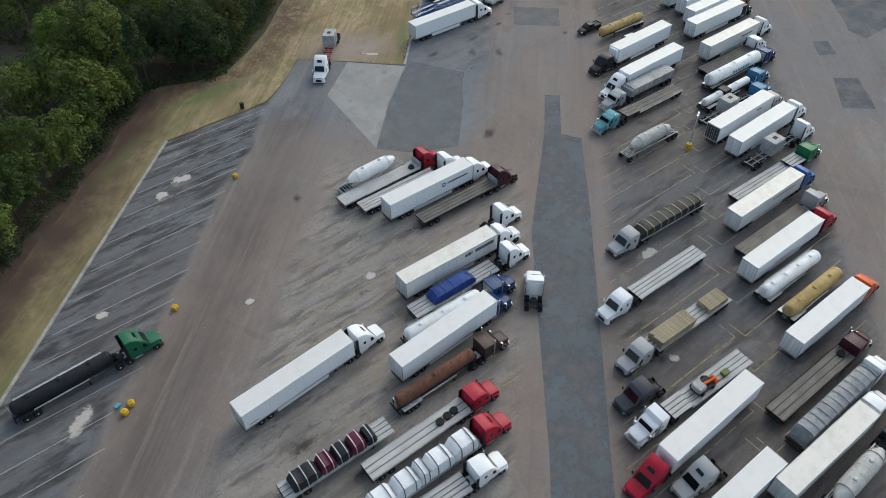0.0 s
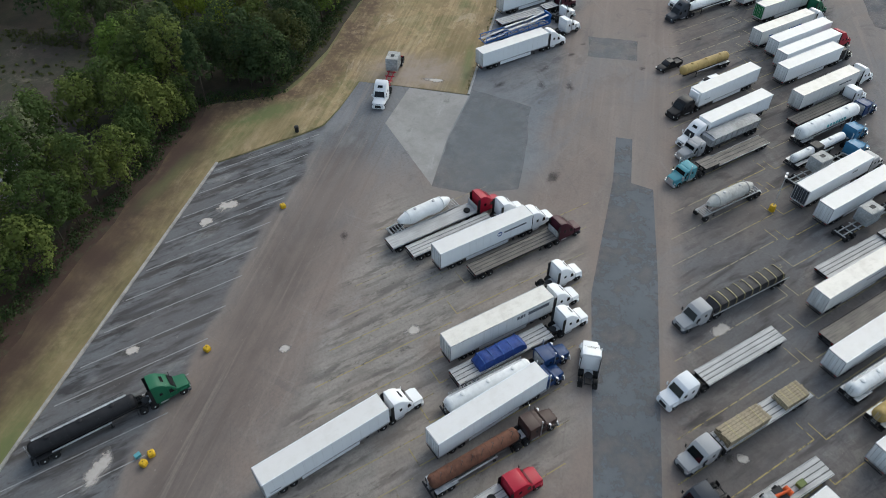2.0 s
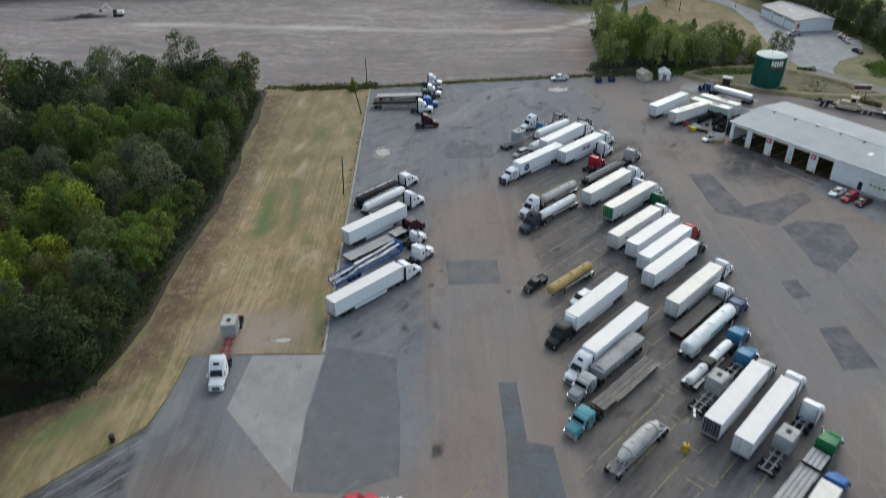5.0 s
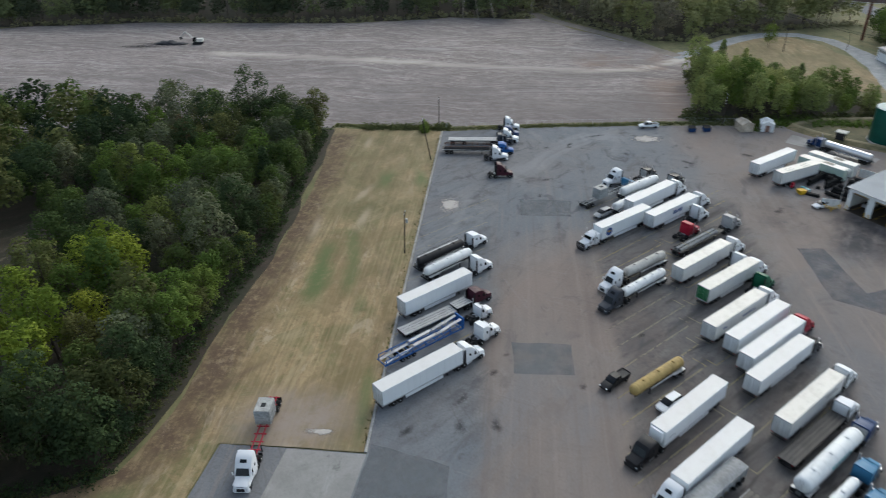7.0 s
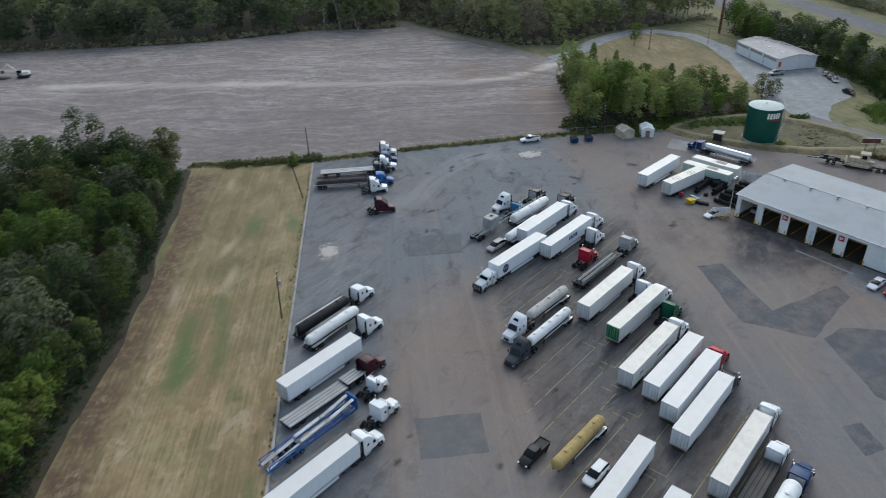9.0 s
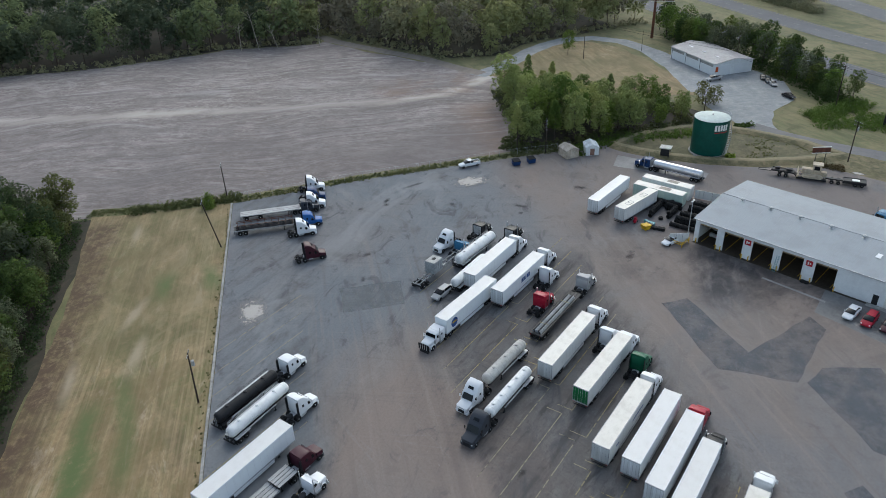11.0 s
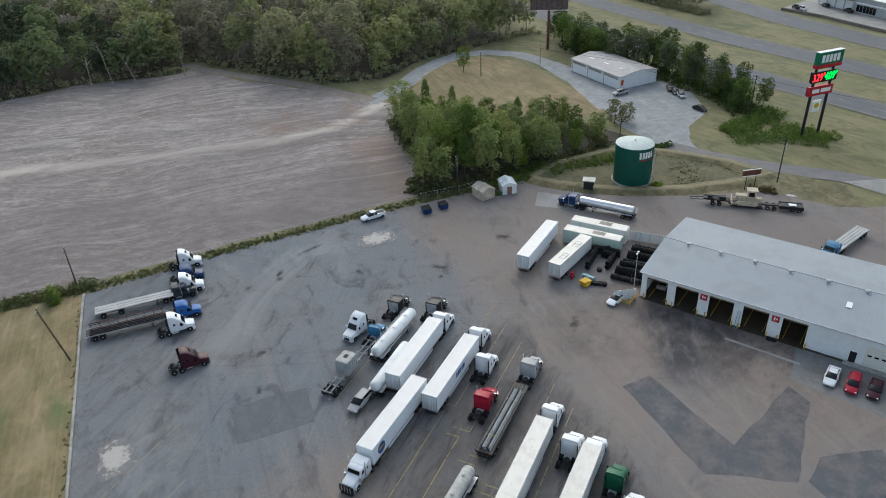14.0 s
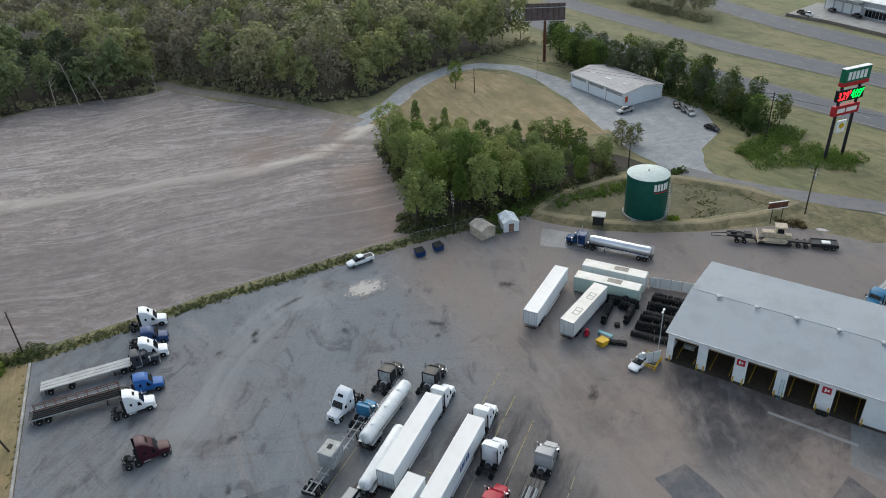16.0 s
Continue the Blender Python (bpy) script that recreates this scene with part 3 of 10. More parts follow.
drip = m.noise(1.0, 6, 0.72, m.mapped(4.0, (0.42, 0.9, 1)), 0.4)
oil = m.math("MULTIPLY", m.math("MULTIPLY", m.step(smear, 0.435, 0.56), core), stall)
col = m.mix(m.math("MULTIPLY", oil, m.step(west, 0.2, 0.8, 0.58, 0.93)), col, (0.040, 0.037, 0.036))
col = m.mix(m.math("MULTIPLY", m.math("MULTIPLY", m.step(drip, 0.565, 0.68), stall), m.step(west, 0.2, 0.8, 0.62, 0.82)), col, (0.030, 0.029, 0.030))
pale = m.math("MULTIPLY", m.step(m.noise(0.30, 5, 0.68, m.mapped(3.5, (0.4, 1, 1))), 0.54, 0.72), stall)
col = m.mix(m.math("MULTIPLY", pale, 0.55), col, (0.285, 0.28, 0.27))
black = m.noise(1.0, 4, 0.58, m.mapped(4.0, (0.10, 0.46, 1)), 0.3)
black = m.math("MULTIPLY", m.math("MULTIPLY", m.step(m.math("ADD", black, m.math("MULTIPLY", west, 0.03)), 0.53, 0.66), stall), m.math("ADD", 0.32, m.math("MAXIMUM", m.math("MULTIPLY", west, 0.56), m.math("MULTIPLY", band(14, 52, 1.5), 0.75))))
col = m.mix(m.math("MULTIPLY", black, 0.95), col, (0.026, 0.025, 0.027))
grease = m.math("ADD", m.step(m.noise(0.16, 6, 0.75, m.mapped(-20, (0.5, 1, 1)), 0.8), 0.42, 0.62), m.step(m.noise(0.5, 5, 0.7, m.p), 0.5, 0.7))
x, y, z = m.split(m.p)
shop_front = m.math("MAXIMUM", near_line(m, 190.5, 108, 184, 62, 11), m.math("MULTIPLY", near_line(m, 193, 116, 186, 62, 27), 0.6))
col = m.mix(m.math("MULTIPLY", m.math("MULTIPLY", shop_front, grease), 0.95, clamp=True), col, (0.03, 0.03, 0.033))
yard = near_line(m, 236, 112, 222, 50, 22)
col = m.mix(m.math("MULTIPLY", yard, 0.75), col, (0.112, 0.118, 0.128))
blots = m.math("MULTIPLY", m.step(m.noise(0.33, 5, 0.72, m.p), 0.56, 0.72), m.step(dirt, 0.1, 0.8, 0.5, 0.18))
col = m.mix(blots, col, (0.07, 0.064, 0.062))
soak = m.math("MULTIPLY", m.math("MULTIPLY", m.step(m.noise(0.10, 6, 0.68, m.mapped(4, (0.6, 1, 1)), 0.5), 0.44, 0.64), m.math("SUBTRACT", m.step(stall, 0.0, 0.5), mid, clamp=True)), 0.5)
col = m.mix(soak, col, (0.095, 0.09, 0.09))
spots = m.math("MULTIPLY", m.step(m.noise(1.1, 4, 0.7, m.p), 0.66, 0.74), 0.6)
col = m.mix(spots, col, (0.05, 0.047, 0.046))
flecks = m.math("MULTIPLY", m.step(m.noise(1.7, 4, 0.7, m.p), 0.64, 0.74), 0.6)
col = m.mix(flecks, col, (0.30, 0.28, 0.26))
grain = m.noise(2.5, 6, 0.8, m.p)
col = m.mix(m.math("MULTIPLY", m.step(grain, 0.4, 0.72), 0.45), col, (0.075, 0.07, 0.067))
m.bump(grain, 0.3, 0.02)
dust = m.step(m.noise(0.045, 5, 0.65, m.mapped(49.4, (0.5, 1, 1)), 0.8), 0.36, 0.6, 0.06, 0.26)
dust = m.math("MULTIPLY", m.math("MULTIPLY", dust, m.step(m.math("SUBTRACT", stall, mid), 0.1, 0.7, 1.25, 0.25)), m.step(north, 0.1, 0.9, 1.0, 0.12))
worked = m.math("MULTIPLY", m.math("MULTIPLY", band(17, 49, 2.5), m.step(s, 205, 215, 1.0, 0.0)), m.step(m.noise(0.09, 5, 0.7, m.mapped(4, (0.5, 1, 1)), 0.6), 0.3, 0.55, 0.2, 1.0))
col = m.mix(m.math("MULTIPLY", worked, 0.4), col, (0.072, 0.066, 0.064))
smirch = m.math("MULTIPLY", m.step(m.noise(0.16, 6, 0.72, m.mapped(35, (0.55, 1, 1)), 1.2), 0.54, 0.66), m.step(s, 118, 150))
col = m.mix(m.math("MULTIPLY", smirch, 0.62), col, (0.062, 0.064, 0.070))
washed = m.math("MULTIPLY", m.step(m.noise(0.05, 4, 0.65, m.mapped(20, (0.5, 1, 1)), 1.0), 0.52, 0.66), north)
col = m.mix(m.math("MULTIPLY", washed, 0.45), col, (0.265, 0.27, 0.272))
warm = m.math("MULTIPLY", m.math("MULTIPLY", m.step(nn, 44, 56), m.step(s, 120, 170)), m.step(m.noise(0.05, 4, 0.65, m.p, 0.8), 0.3, 0.6, 0.1, 0.42))
col = m.mix(m.math("MAXIMUM", dust, warm), col, (0.275, 0.222, 0.19))
soot = m.math("MAXIMUM", near_line(m, 190.5, 106, 188.5, 92, 8), m.math("MAXIMUM", near_line(m, 187, 101, 176, 97, 7), m.math("MULTIPLY", near_line(m, 189, 94, 178, 92, 7), 0.7)))
soot = m.math("MULTIPLY", soot, m.step(m.noise(0.4, 5, 0.7, m.mapped(20, (0.4, 1, 1)), 0.5), 0.3, 0.6, 0.35, 1.0))
col = m.mix(m.math("MULTIPLY", soot, 0.85), col, (0.030, 0.031, 0.036))
LOT = m.done(col, 0.9, spec=0.2)


def see_through(m, share):
    """Lets the ground below show where share is under one."""
    clear = m.t.nodes.new("ShaderNodeBsdfTransparent")
    mixed = m.t.nodes.new("ShaderNodeMixShader")
    m.put(share, mixed.inputs[0])
    m.t.links.new(clear.outputs[0], mixed.inputs[1])
    m.t.links.new(m.b.outputs[0], mixed.inputs[2])
    m.t.links.new(mixed.outputs[0], m.out.inputs["Surface"])


def patch_mat(name, rgb, vary, cover=0.95, spread=0.35):
    m = Nodes(name)
    w, g = m.noise(0.12, 5, 0.65, m.p, 0.4), m.noise(2.5, 6, 0.8, m.p)
    col = m.mix(m.step(w, 0.35, 0.7), rgb, [c * vary for c in rgb])
    col = m.mix(m.math("MULTIPLY", m.step(m.noise(0.35, 5, 0.75, m.p), 0.58, 0.72), 0.5), col, (0.06, 0.057, 0.057))
    col = m.mix(m.math("MULTIPLY", m.step(m.noise(0.5, 5, 0.7, m.mapped(49.4, (0.15, 1, 1))), 0.55, 0.72), 0.4), col, [c * 1.5 for c in rgb])
    col = m.mix(m.math("MULTIPLY", m.step(g, 0.35, 0.75), 0.3), col, [c * 0.5 for c in rgb])
    m.bump(g, 0.3, 0.02)
    see_through(m, m.step(m.noise(0.2, 6, 0.75, m.p), 0.36, 0.6, cover - spread, cover))
    return m.done(col, 0.88)


PATCH = patch_mat("blue_grey_asphalt_patch", (0.160, 0.170, 0.178), 0.92, 0.62, 0.36)
PATCH_DARK = patch_mat("dark_sealed_asphalt", (0.104, 0.117, 0.130), 1.2, 0.85, 0.42)
PALE_CONC = patch_mat("worn_concrete", (0.315, 0.305, 0.29), 0.85, 0.95, 0.15)
PATCH_BLUE = patch_mat("dark_blue_asphalt_patch", (0.098, 0.117, 0.140), 0.9, 0.56, 0.36)
OILY_CONC = patch_mat("oily_concrete", (0.215, 0.212, 0.208), 0.8, 0.92, 0.25)


def blot_mat(name, rgb, cover, edge):
    """A spill or worn spot that thins out towards its edge."""
    m = Nodes(name)
    x, y, z = m.split(m.obj)
    d = m.math("SQRT", m.math("ADD", m.math("MULTIPLY", x, x), m.math("MULTIPLY", y, y)))
    d = m.math("ADD", d, m.math("MULTIPLY", m.math("SUBTRACT", m.noise(0.7, 6, 0.75, m.p), 0.5), 2.3))
    see_through(m, m.math("MULTIPLY", m.step(d, edge, 1.0, 1.0, 0.0), cover))
    g = m.noise(2.0, 5, 0.7, m.p)
    return m.done(m.mix(g, rgb, [c * 0.7 for c in rgb]), 0.9)


BLOT_PALE = blot_mat("pale_worn_spot", (0.52, 0.48, 0.44), 0.9, 0.35)
BLOT_DARK = blot_mat("oil_spill", (0.030, 0.028, 0.028), 0.6, -0.1)

m = Nodes("faded_line_paint")
f = m.step(m.noise(0.9, 5, 0.7, m.p), 0.30, 0.50)
col = m.mix(m.step(m.noise(0.03, 2, 0.5, m.p), 0.4, 0.6), (0.42, 0.34, 0.14), (0.38, 0.34, 0.24))
see_through(m, m.math("MULTIPLY", f, 0.68))
LINES = m.done(col, 0.85)
m = Nodes("white_line_paint")
f = m.step(m.noise(0.9, 5, 0.7, m.p), 0.26, 0.44)
see_through(m, m.math("MULTIPLY", f, 0.7))
LINES_WHITE = m.done(m.mix(m.noise(2.0, 4, 0.6, m.p), (0.32, 0.33, 0.33), (0.42, 0.42, 0.41)), 0.85)


def leaf_mat(name, dark, light, tint):
    """Foliage: tone shifts from clump to clump and from tree to tree, a little from leaf to leaf."""
    m = Nodes(name)
    clump = m.step(m.noise(0.38, 3, 0.6, m.p), 0.3, 0.7)
    f = m.math("ADD", m.math("MULTIPLY", clump, 0.72), m.math("MULTIPLY", m.island(), 0.28))
    col = m.mix(m.math("MULTIPLY", f, m.step(m.chance(), 0.0, 1.0, 0.1, 1.25)), dark, light)
    stand = m.step(m.noise(0.09, 2, 0.5, m.p), 0.48, 0.68)
    col = m.mix(m.math("MULTIPLY", m.math("MAXIMUM", m.math("MULTIPLY", m.step(m.chance(), 0.62, 1.0), 1.3), m.math("MULTIPLY", stand, 0.6)), 0.6), col, m.mix(m.island(), [c * 0.75 for c in tint], tint))
    thin = m.t.nodes.new("ShaderNodeBsdfTranslucent")
    m.put(m.mix(0.5, col, light), thin.inputs["Color"])
    both = m.t.nodes.new("ShaderNodeMixShader")
    both.inputs[0].default_value = 0.34
    m.t.links.new(m.b.outputs[0], both.inputs[1])
    m.t.links.new(thin.outputs[0], both.inputs[2])
    m.t.links.new(both.outputs[0], m.out.inputs["Surface"])
    return m.done(col, 0.9, spec=0.12)


LEAF = leaf_mat("broadleaf_foliage", (0.042, 0.068, 0.022), (0.125, 0.175, 0.046), (0.18, 0.20, 0.05))
LEAF_DEEP = leaf_mat("deep_green_foliage", (0.026, 0.044, 0.022), (0.078, 0.115, 0.042), (0.085, 0.105, 0.042))
LEAF_FRESH = leaf_mat("fresh_green_foliage", (0.056, 0.094, 0.022), (0.165, 0.245, 0.048), (0.18, 0.225, 0.05))
LEAF_OLIVE = leaf_mat("olive_foliage", (0.060, 0.072, 0.027), (0.150, 0.165, 0.054), (0.175, 0.165, 0.055))
LEAF_SAGE = leaf_mat("grey_green_foliage", (0.072, 0.088, 0.052), (0.165, 0.188, 0.105), (0.18, 0.185, 0.10))
LEAF_PINE = leaf_mat("pine_foliage", (0.050, 0.074, 0.032), (0.10, 0.14, 0.055), (0.12, 0.135, 0.06))
# Distance haze is put into these leaf colours, least in the dark set.
LEAF_HAZE = leaf_mat("far_wood_foliage", (0.185, 0.185, 0.112), (0.360, 0.345, 0.195), (0.37, 0.325, 0.19))
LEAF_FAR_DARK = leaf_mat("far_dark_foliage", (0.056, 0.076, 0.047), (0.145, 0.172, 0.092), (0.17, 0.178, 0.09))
LEAF_HAZE_GREEN = leaf_mat("far_green_foliage", (0.095, 0.126, 0.066), (0.215, 0.258, 0.115), (0.26, 0.26, 0.115))
LEAF_HAZE_GREY = leaf_mat("far_grey_brown_foliage", (0.18, 0.165, 0.118), (0.33, 0.305, 0.21), (0.34, 0.285, 0.195))
LEAF_HAZE_PALE = leaf_mat("far_pale_foliage", (0.22, 0.235, 0.11), (0.40, 0.415, 0.18), (0.41, 0.375, 0.16))
LEAF_YELLOW = leaf_mat("yellowing_foliage", (0.095, 0.140, 0.020), (0.26, 0.325, 0.045), (0.28, 0.30, 0.04))
LEAF_DRY = leaf_mat("dry_brown_foliage", (0.078, 0.062, 0.032), (0.165, 0.125, 0.055), (0.17, 0.105, 0.04))
LEAF_COPSE = leaf_mat("copse_foliage", (0.128, 0.162, 0.058), (0.310, 0.365, 0.125), (0.36, 0.36, 0.12))
WEEDS = leaf_mat("weedy_growth", (0.072, 0.088, 0.036), (0.175, 0.185, 0.075), (0.22, 0.19, 0.09))

# ---- building meshes ----


class MB:
    """Gathers vertices and faces for one mesh."""

    def __init__(self):
        self.v, self.f = [], []

    def add(self, verts, faces):
        k = len(self.v)
        self.v += verts
        self.f += [[i + k for i in f] for f in faces]
        return self

    def loft(self, rings, caps=True, closed=True):
        n, k = len(rings[0]), len(self.v)
        for r in rings:
            self.v += r
        for a in range(len(rings) - 1):
            for i in range(n if closed else n - 1):
                j = (i + 1) % n
                self.f.append([k + a * n + i, k + a * n + j, k + (a + 1) * n + j, k + (a + 1) * n + i])
        if caps and closed:
            self.f.append([k + i for i in reversed(range(n))])
            self.f.append([k + (len(rings) - 1) * n + i for i in range(n)])
        return self

    def cbox(self, x0, x1, y0, y1, z0, z1, c=0.02):
        """A box with chamfered edges."""
        def ring(x, d):
            a0, a1, b0, b1 = y0 + d, y1 - d, z0 + d, z1 - d
            e = c
            return [(x, a0 + e, b0), (x, a1 - e, b0), (x, a1, b0 + e), (x, a1, b1 - e), (x, a1 - e, b1), (x, a0 + e, b1), (x, a0, b1 - e), (x, a0, b0 + e)]
        return self.loft([ring(x0, c), ring(x0 + c, 0), ring(x1 - c, 0), ring(x1, c)])

    def box(self, x0, x1, y0, y1, z0, z1):
        return self.loft([[(x, y0, z0), (x, y1, z0), (x, y1, z1), (x, y0, z1)] for x in (x0, x1)])

    def tube(self, a, b, r0, r1=None, n=10, caps=True):
        """A round bar from a to b, of radius r0 at a and r1 at b."""
        a, b = Vector(a), Vector(b)
        q = (b - a).to_track_quat("Z", "Y")
        rings = []
        for p, r in ((a, r0), (b, r0 if r1 is None else r1)):
            rings.append([tuple(p + q @ Vector((r * math.cos(t), r * math.sin(t), 0))) for t in (2 * math.pi * i / n for i in range(n))])
        return self.loft(rings, caps)

    def lathe(self, profile, n=20, axis="x", at=(0, 0, 0), squash=1.0):
        """Turns (along, radius) pairs about an axis."""
        rings = []
        for a, r in profile:
            ring = []
            for i in range(n):
                t = 2 * math.pi * i / n
                c, s = r * math.cos(t), r * math.sin(t) * squash
                p = {"x": (a, c, s), "y": (s, a, c), "z": (c, s, a)}[axis]
                ring.append((p[0] + at[0], p[1] + at[1], p[2] + at[2]))
            rings.append(ring)
        return self.loft(rings)

    def mesh(self, name, smooth=False):
        me = bpy.data.meshes.new(name)
        me.from_pydata(self.v, [], self.f)
        me.materials.append(None)
        if smooth:
            me.polygons.foreach_set("use_smooth", [True] * len(me.polygons))
            me.set_sharp_from_angle(angle=radians(38))
        me.update()
        return me


def part(name, me, material, parent=None, label="", at=(0, 0, 0), turn=0.0, size=(1, 1, 1)):
    """Links a mesh as one object under a thing or under a part."""
    if isinstance(me, MB):
        me = me.mesh(name)
    ob = new(name, me)
    if not len(me.materials):
        me.materials.append(None)
    ob.material_slots[0].link = "OBJECT"
    ob.material_slots[0].material = material
    ob.location, ob.rotation_euler, ob.scale = at, (0, 0, radians(turn)), size
    if parent is not None:
        ob.parent = parent
    if label:
        tagged(ob, label)
    return ob


def thing(name, label, category, group="", at=(0, 0, 0), turn=0.0):
    ob = new(name)
    ob.empty_display_size = 0.3
    if at[0] or at[1]:
        at, turn = (*placed(at[0], at[1]), at[2]), placed_turn(at[0], at[1], turn)
    ob.location, ob.rotation_euler = at, (0, 0, radians(turn))
    return tagged(ob, label, category, group)


MESHES = {}


def kept(key, build, smooth=True):
    """The mesh of that key, built once and shared."""
    if key not in MESHES:
        MESHES[key] = build().mesh(str(key), smooth)
    return MESHES[key]


def flat(name, points, z, material, label, kind="structure", thick=0.0):
    """A level sheet or slab with the given outline, named as a piece of the setting."""
    b = bmesh.new()
    points = [placed(x, y) for x, y in points]
    vs = [b.verts.new((x, y, 0)) for x, y in points]
    face = b.faces.new(vs)
    face.normal_update()
    if face.normal.z < 0 or sum(a[0] * c[1] - c[0] * a[1] for a, c in zip(points, points[1:] + points[:1])) < 0:
        face.normal_flip()
    bmesh.ops.triangulate(b, faces=b.faces[:])
    if thick:
        low = bmesh.ops.extrude_face_region(b, geom=b.faces[:])
        bmesh.ops.translate(b, vec=(0, 0, -thick), verts=[g for g in low["geom"] if isinstance(g, bmesh.types.BMVert)])
        bmesh.ops.recalc_face_normals(b, faces=b.faces[:])
    me = bpy.data.meshes.new(name)
    b.to_mesh(me)
    b.free()
    me.materials.append(None)
    ob = part(name, me, material, at=(0, 0, z))
    return tagged(ob, label, kind=kind)


def wavy(points, amount, step, seed, closed=True):
    """The same outline with many small, uneven bends."""
    rng = random.Random(seed)
    out = []
    pts = points + points[:1] if closed else points
    for (ax, ay), (bx, by) in zip(pts, pts[1:]):
        d = math.hypot(bx - ax, by - ay)
        k = max(1, int(d / step))
        for i in range(k):
            f = i / k
            e = 0 if i == 0 else rng.uniform(-amount, amount)
            out.append((ax + (bx - ax) * f - (by - ay) / d * e, ay + (by - ay) * f + (bx - ax) / d * e))
    if not closed:
        out.append(points[-1])
    return out


def ribbon(name, points, profile, material, label, kind="structure", smooth=False):
    """A profile of (sideways, up) pairs drawn along a line on the ground."""
    rings = []
    points = [placed(x, y) for x, y in points]
    for i, (x, y) in enumerate(points):
        a, b = points[max(0, i - 1)], points[min(len(points) - 1, i + 1)]
        d = math.hypot(b[0] - a[0], b[1] - a[1])
        nx, ny = -(b[1] - a[1]) / d, (b[0] - a[0]) / d
        rings.append([(x + nx * w, y + ny * w, z) for w, z in profile])
    mb = MB()
    mb.loft(rings, closed=len(profile) > 2)
    me = mb.mesh(name, smooth)
    return tagged(part(name, me, material), label, kind=kind)


AXIS = radians(49.4)


def lot(s, n):
    """Plan coordinates from metres along the lot's lanes and metres across them."""
    return s * math.cos(AXIS) + n * math.sin(AXIS), s * math.sin(AXIS) - n * math.cos(AXIS)


def spot_disc():
    return MB().loft([[(r * math.cos(a), r * math.sin(a), 0) for a in (k * math.pi / 16 for k in range(32))] for r in (0.01, 1.6)], caps=False)


# ---- ground ----
g = MB()
g.add([(-1500, -1500, 0), (2600, -1500, 0), (2600, 2600, 0), (-1500, 2600, 0)], [[0, 1, 2, 3]])
tagged(part("ground", g, ROUGHGRASS, at=(0, 0, -0.16)), "rough grass and earth reaching to the horizon", kind="structure")

flat("field_ground", wavy([(121, 228), (148, 207.5), (161, 199.6), (186, 184), (212, 167.2), (232, 168), (254, 190), (268, 206), (271, 214), (269, 243), (267, 272), (269, 305),
     (264, 304), (235, 330), (210, 338), (182, 354), (115, 407), (67, 436), (-40, 450), (-160, 400), (-40, 314), (24, 291), (50, 279), (75, 271), (92, 255), (104, 239)], 1.2, 6, 3), -0.09, FIELD,
     "bare harrowed brown field with pale dusty streaks")
flat("verge_ground", [(300, -60), (420, 40), (470, 100), (520, 190), (600, 320), (640, 200), (560, 40), (430, -120)], -0.12, VERGE, "mown highway verge of green and tan grass")
flat("grass_knoll", wavy([(268, 221), (290, 216), (318, 219), (331, 212), (331, 196), (319, 175.5), (303, 157), (290, 146), (275, 165), (269, 192), (270, 208)], 0.8, 5, 5), -0.06,
     DRYGRASS, "mown knoll of dry grass beside the gravel road")
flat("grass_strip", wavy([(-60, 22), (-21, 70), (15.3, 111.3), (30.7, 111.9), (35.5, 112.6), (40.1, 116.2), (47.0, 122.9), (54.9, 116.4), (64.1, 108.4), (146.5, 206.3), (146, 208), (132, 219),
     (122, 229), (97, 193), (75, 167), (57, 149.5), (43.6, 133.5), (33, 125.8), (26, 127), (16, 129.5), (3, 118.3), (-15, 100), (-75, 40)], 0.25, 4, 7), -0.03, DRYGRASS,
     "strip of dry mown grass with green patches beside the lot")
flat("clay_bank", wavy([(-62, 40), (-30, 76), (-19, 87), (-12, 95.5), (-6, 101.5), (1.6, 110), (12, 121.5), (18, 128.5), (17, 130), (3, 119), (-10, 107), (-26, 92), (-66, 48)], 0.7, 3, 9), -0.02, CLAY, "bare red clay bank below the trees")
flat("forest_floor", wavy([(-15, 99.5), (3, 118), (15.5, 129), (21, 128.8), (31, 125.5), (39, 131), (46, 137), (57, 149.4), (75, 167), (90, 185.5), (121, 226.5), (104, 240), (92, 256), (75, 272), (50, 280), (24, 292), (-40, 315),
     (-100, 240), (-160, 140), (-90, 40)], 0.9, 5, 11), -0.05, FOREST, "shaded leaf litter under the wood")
flat("clearing", wavy([(-90, 92), (-45, 83), (-24, 105), (-14, 119), (-5, 133), (5, 143), (13, 150), (29, 165), (39, 181), (47, 201), (36, 217), (20, 217), (18, 194), (9, 172), (0, 172), (-14, 182), (-50, 197), (-110, 180)], 1.5, 5, 13), -0.02, SCRUB, "scrubby dark clearing behind the trees")
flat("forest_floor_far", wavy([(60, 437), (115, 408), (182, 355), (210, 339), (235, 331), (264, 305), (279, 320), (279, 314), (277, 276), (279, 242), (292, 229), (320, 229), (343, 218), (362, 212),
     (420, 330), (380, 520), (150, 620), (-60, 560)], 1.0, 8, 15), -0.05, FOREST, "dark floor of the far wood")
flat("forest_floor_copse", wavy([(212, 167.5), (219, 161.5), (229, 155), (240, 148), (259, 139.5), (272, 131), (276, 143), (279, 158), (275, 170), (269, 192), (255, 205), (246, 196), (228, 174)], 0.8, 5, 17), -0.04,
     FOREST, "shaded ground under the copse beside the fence")

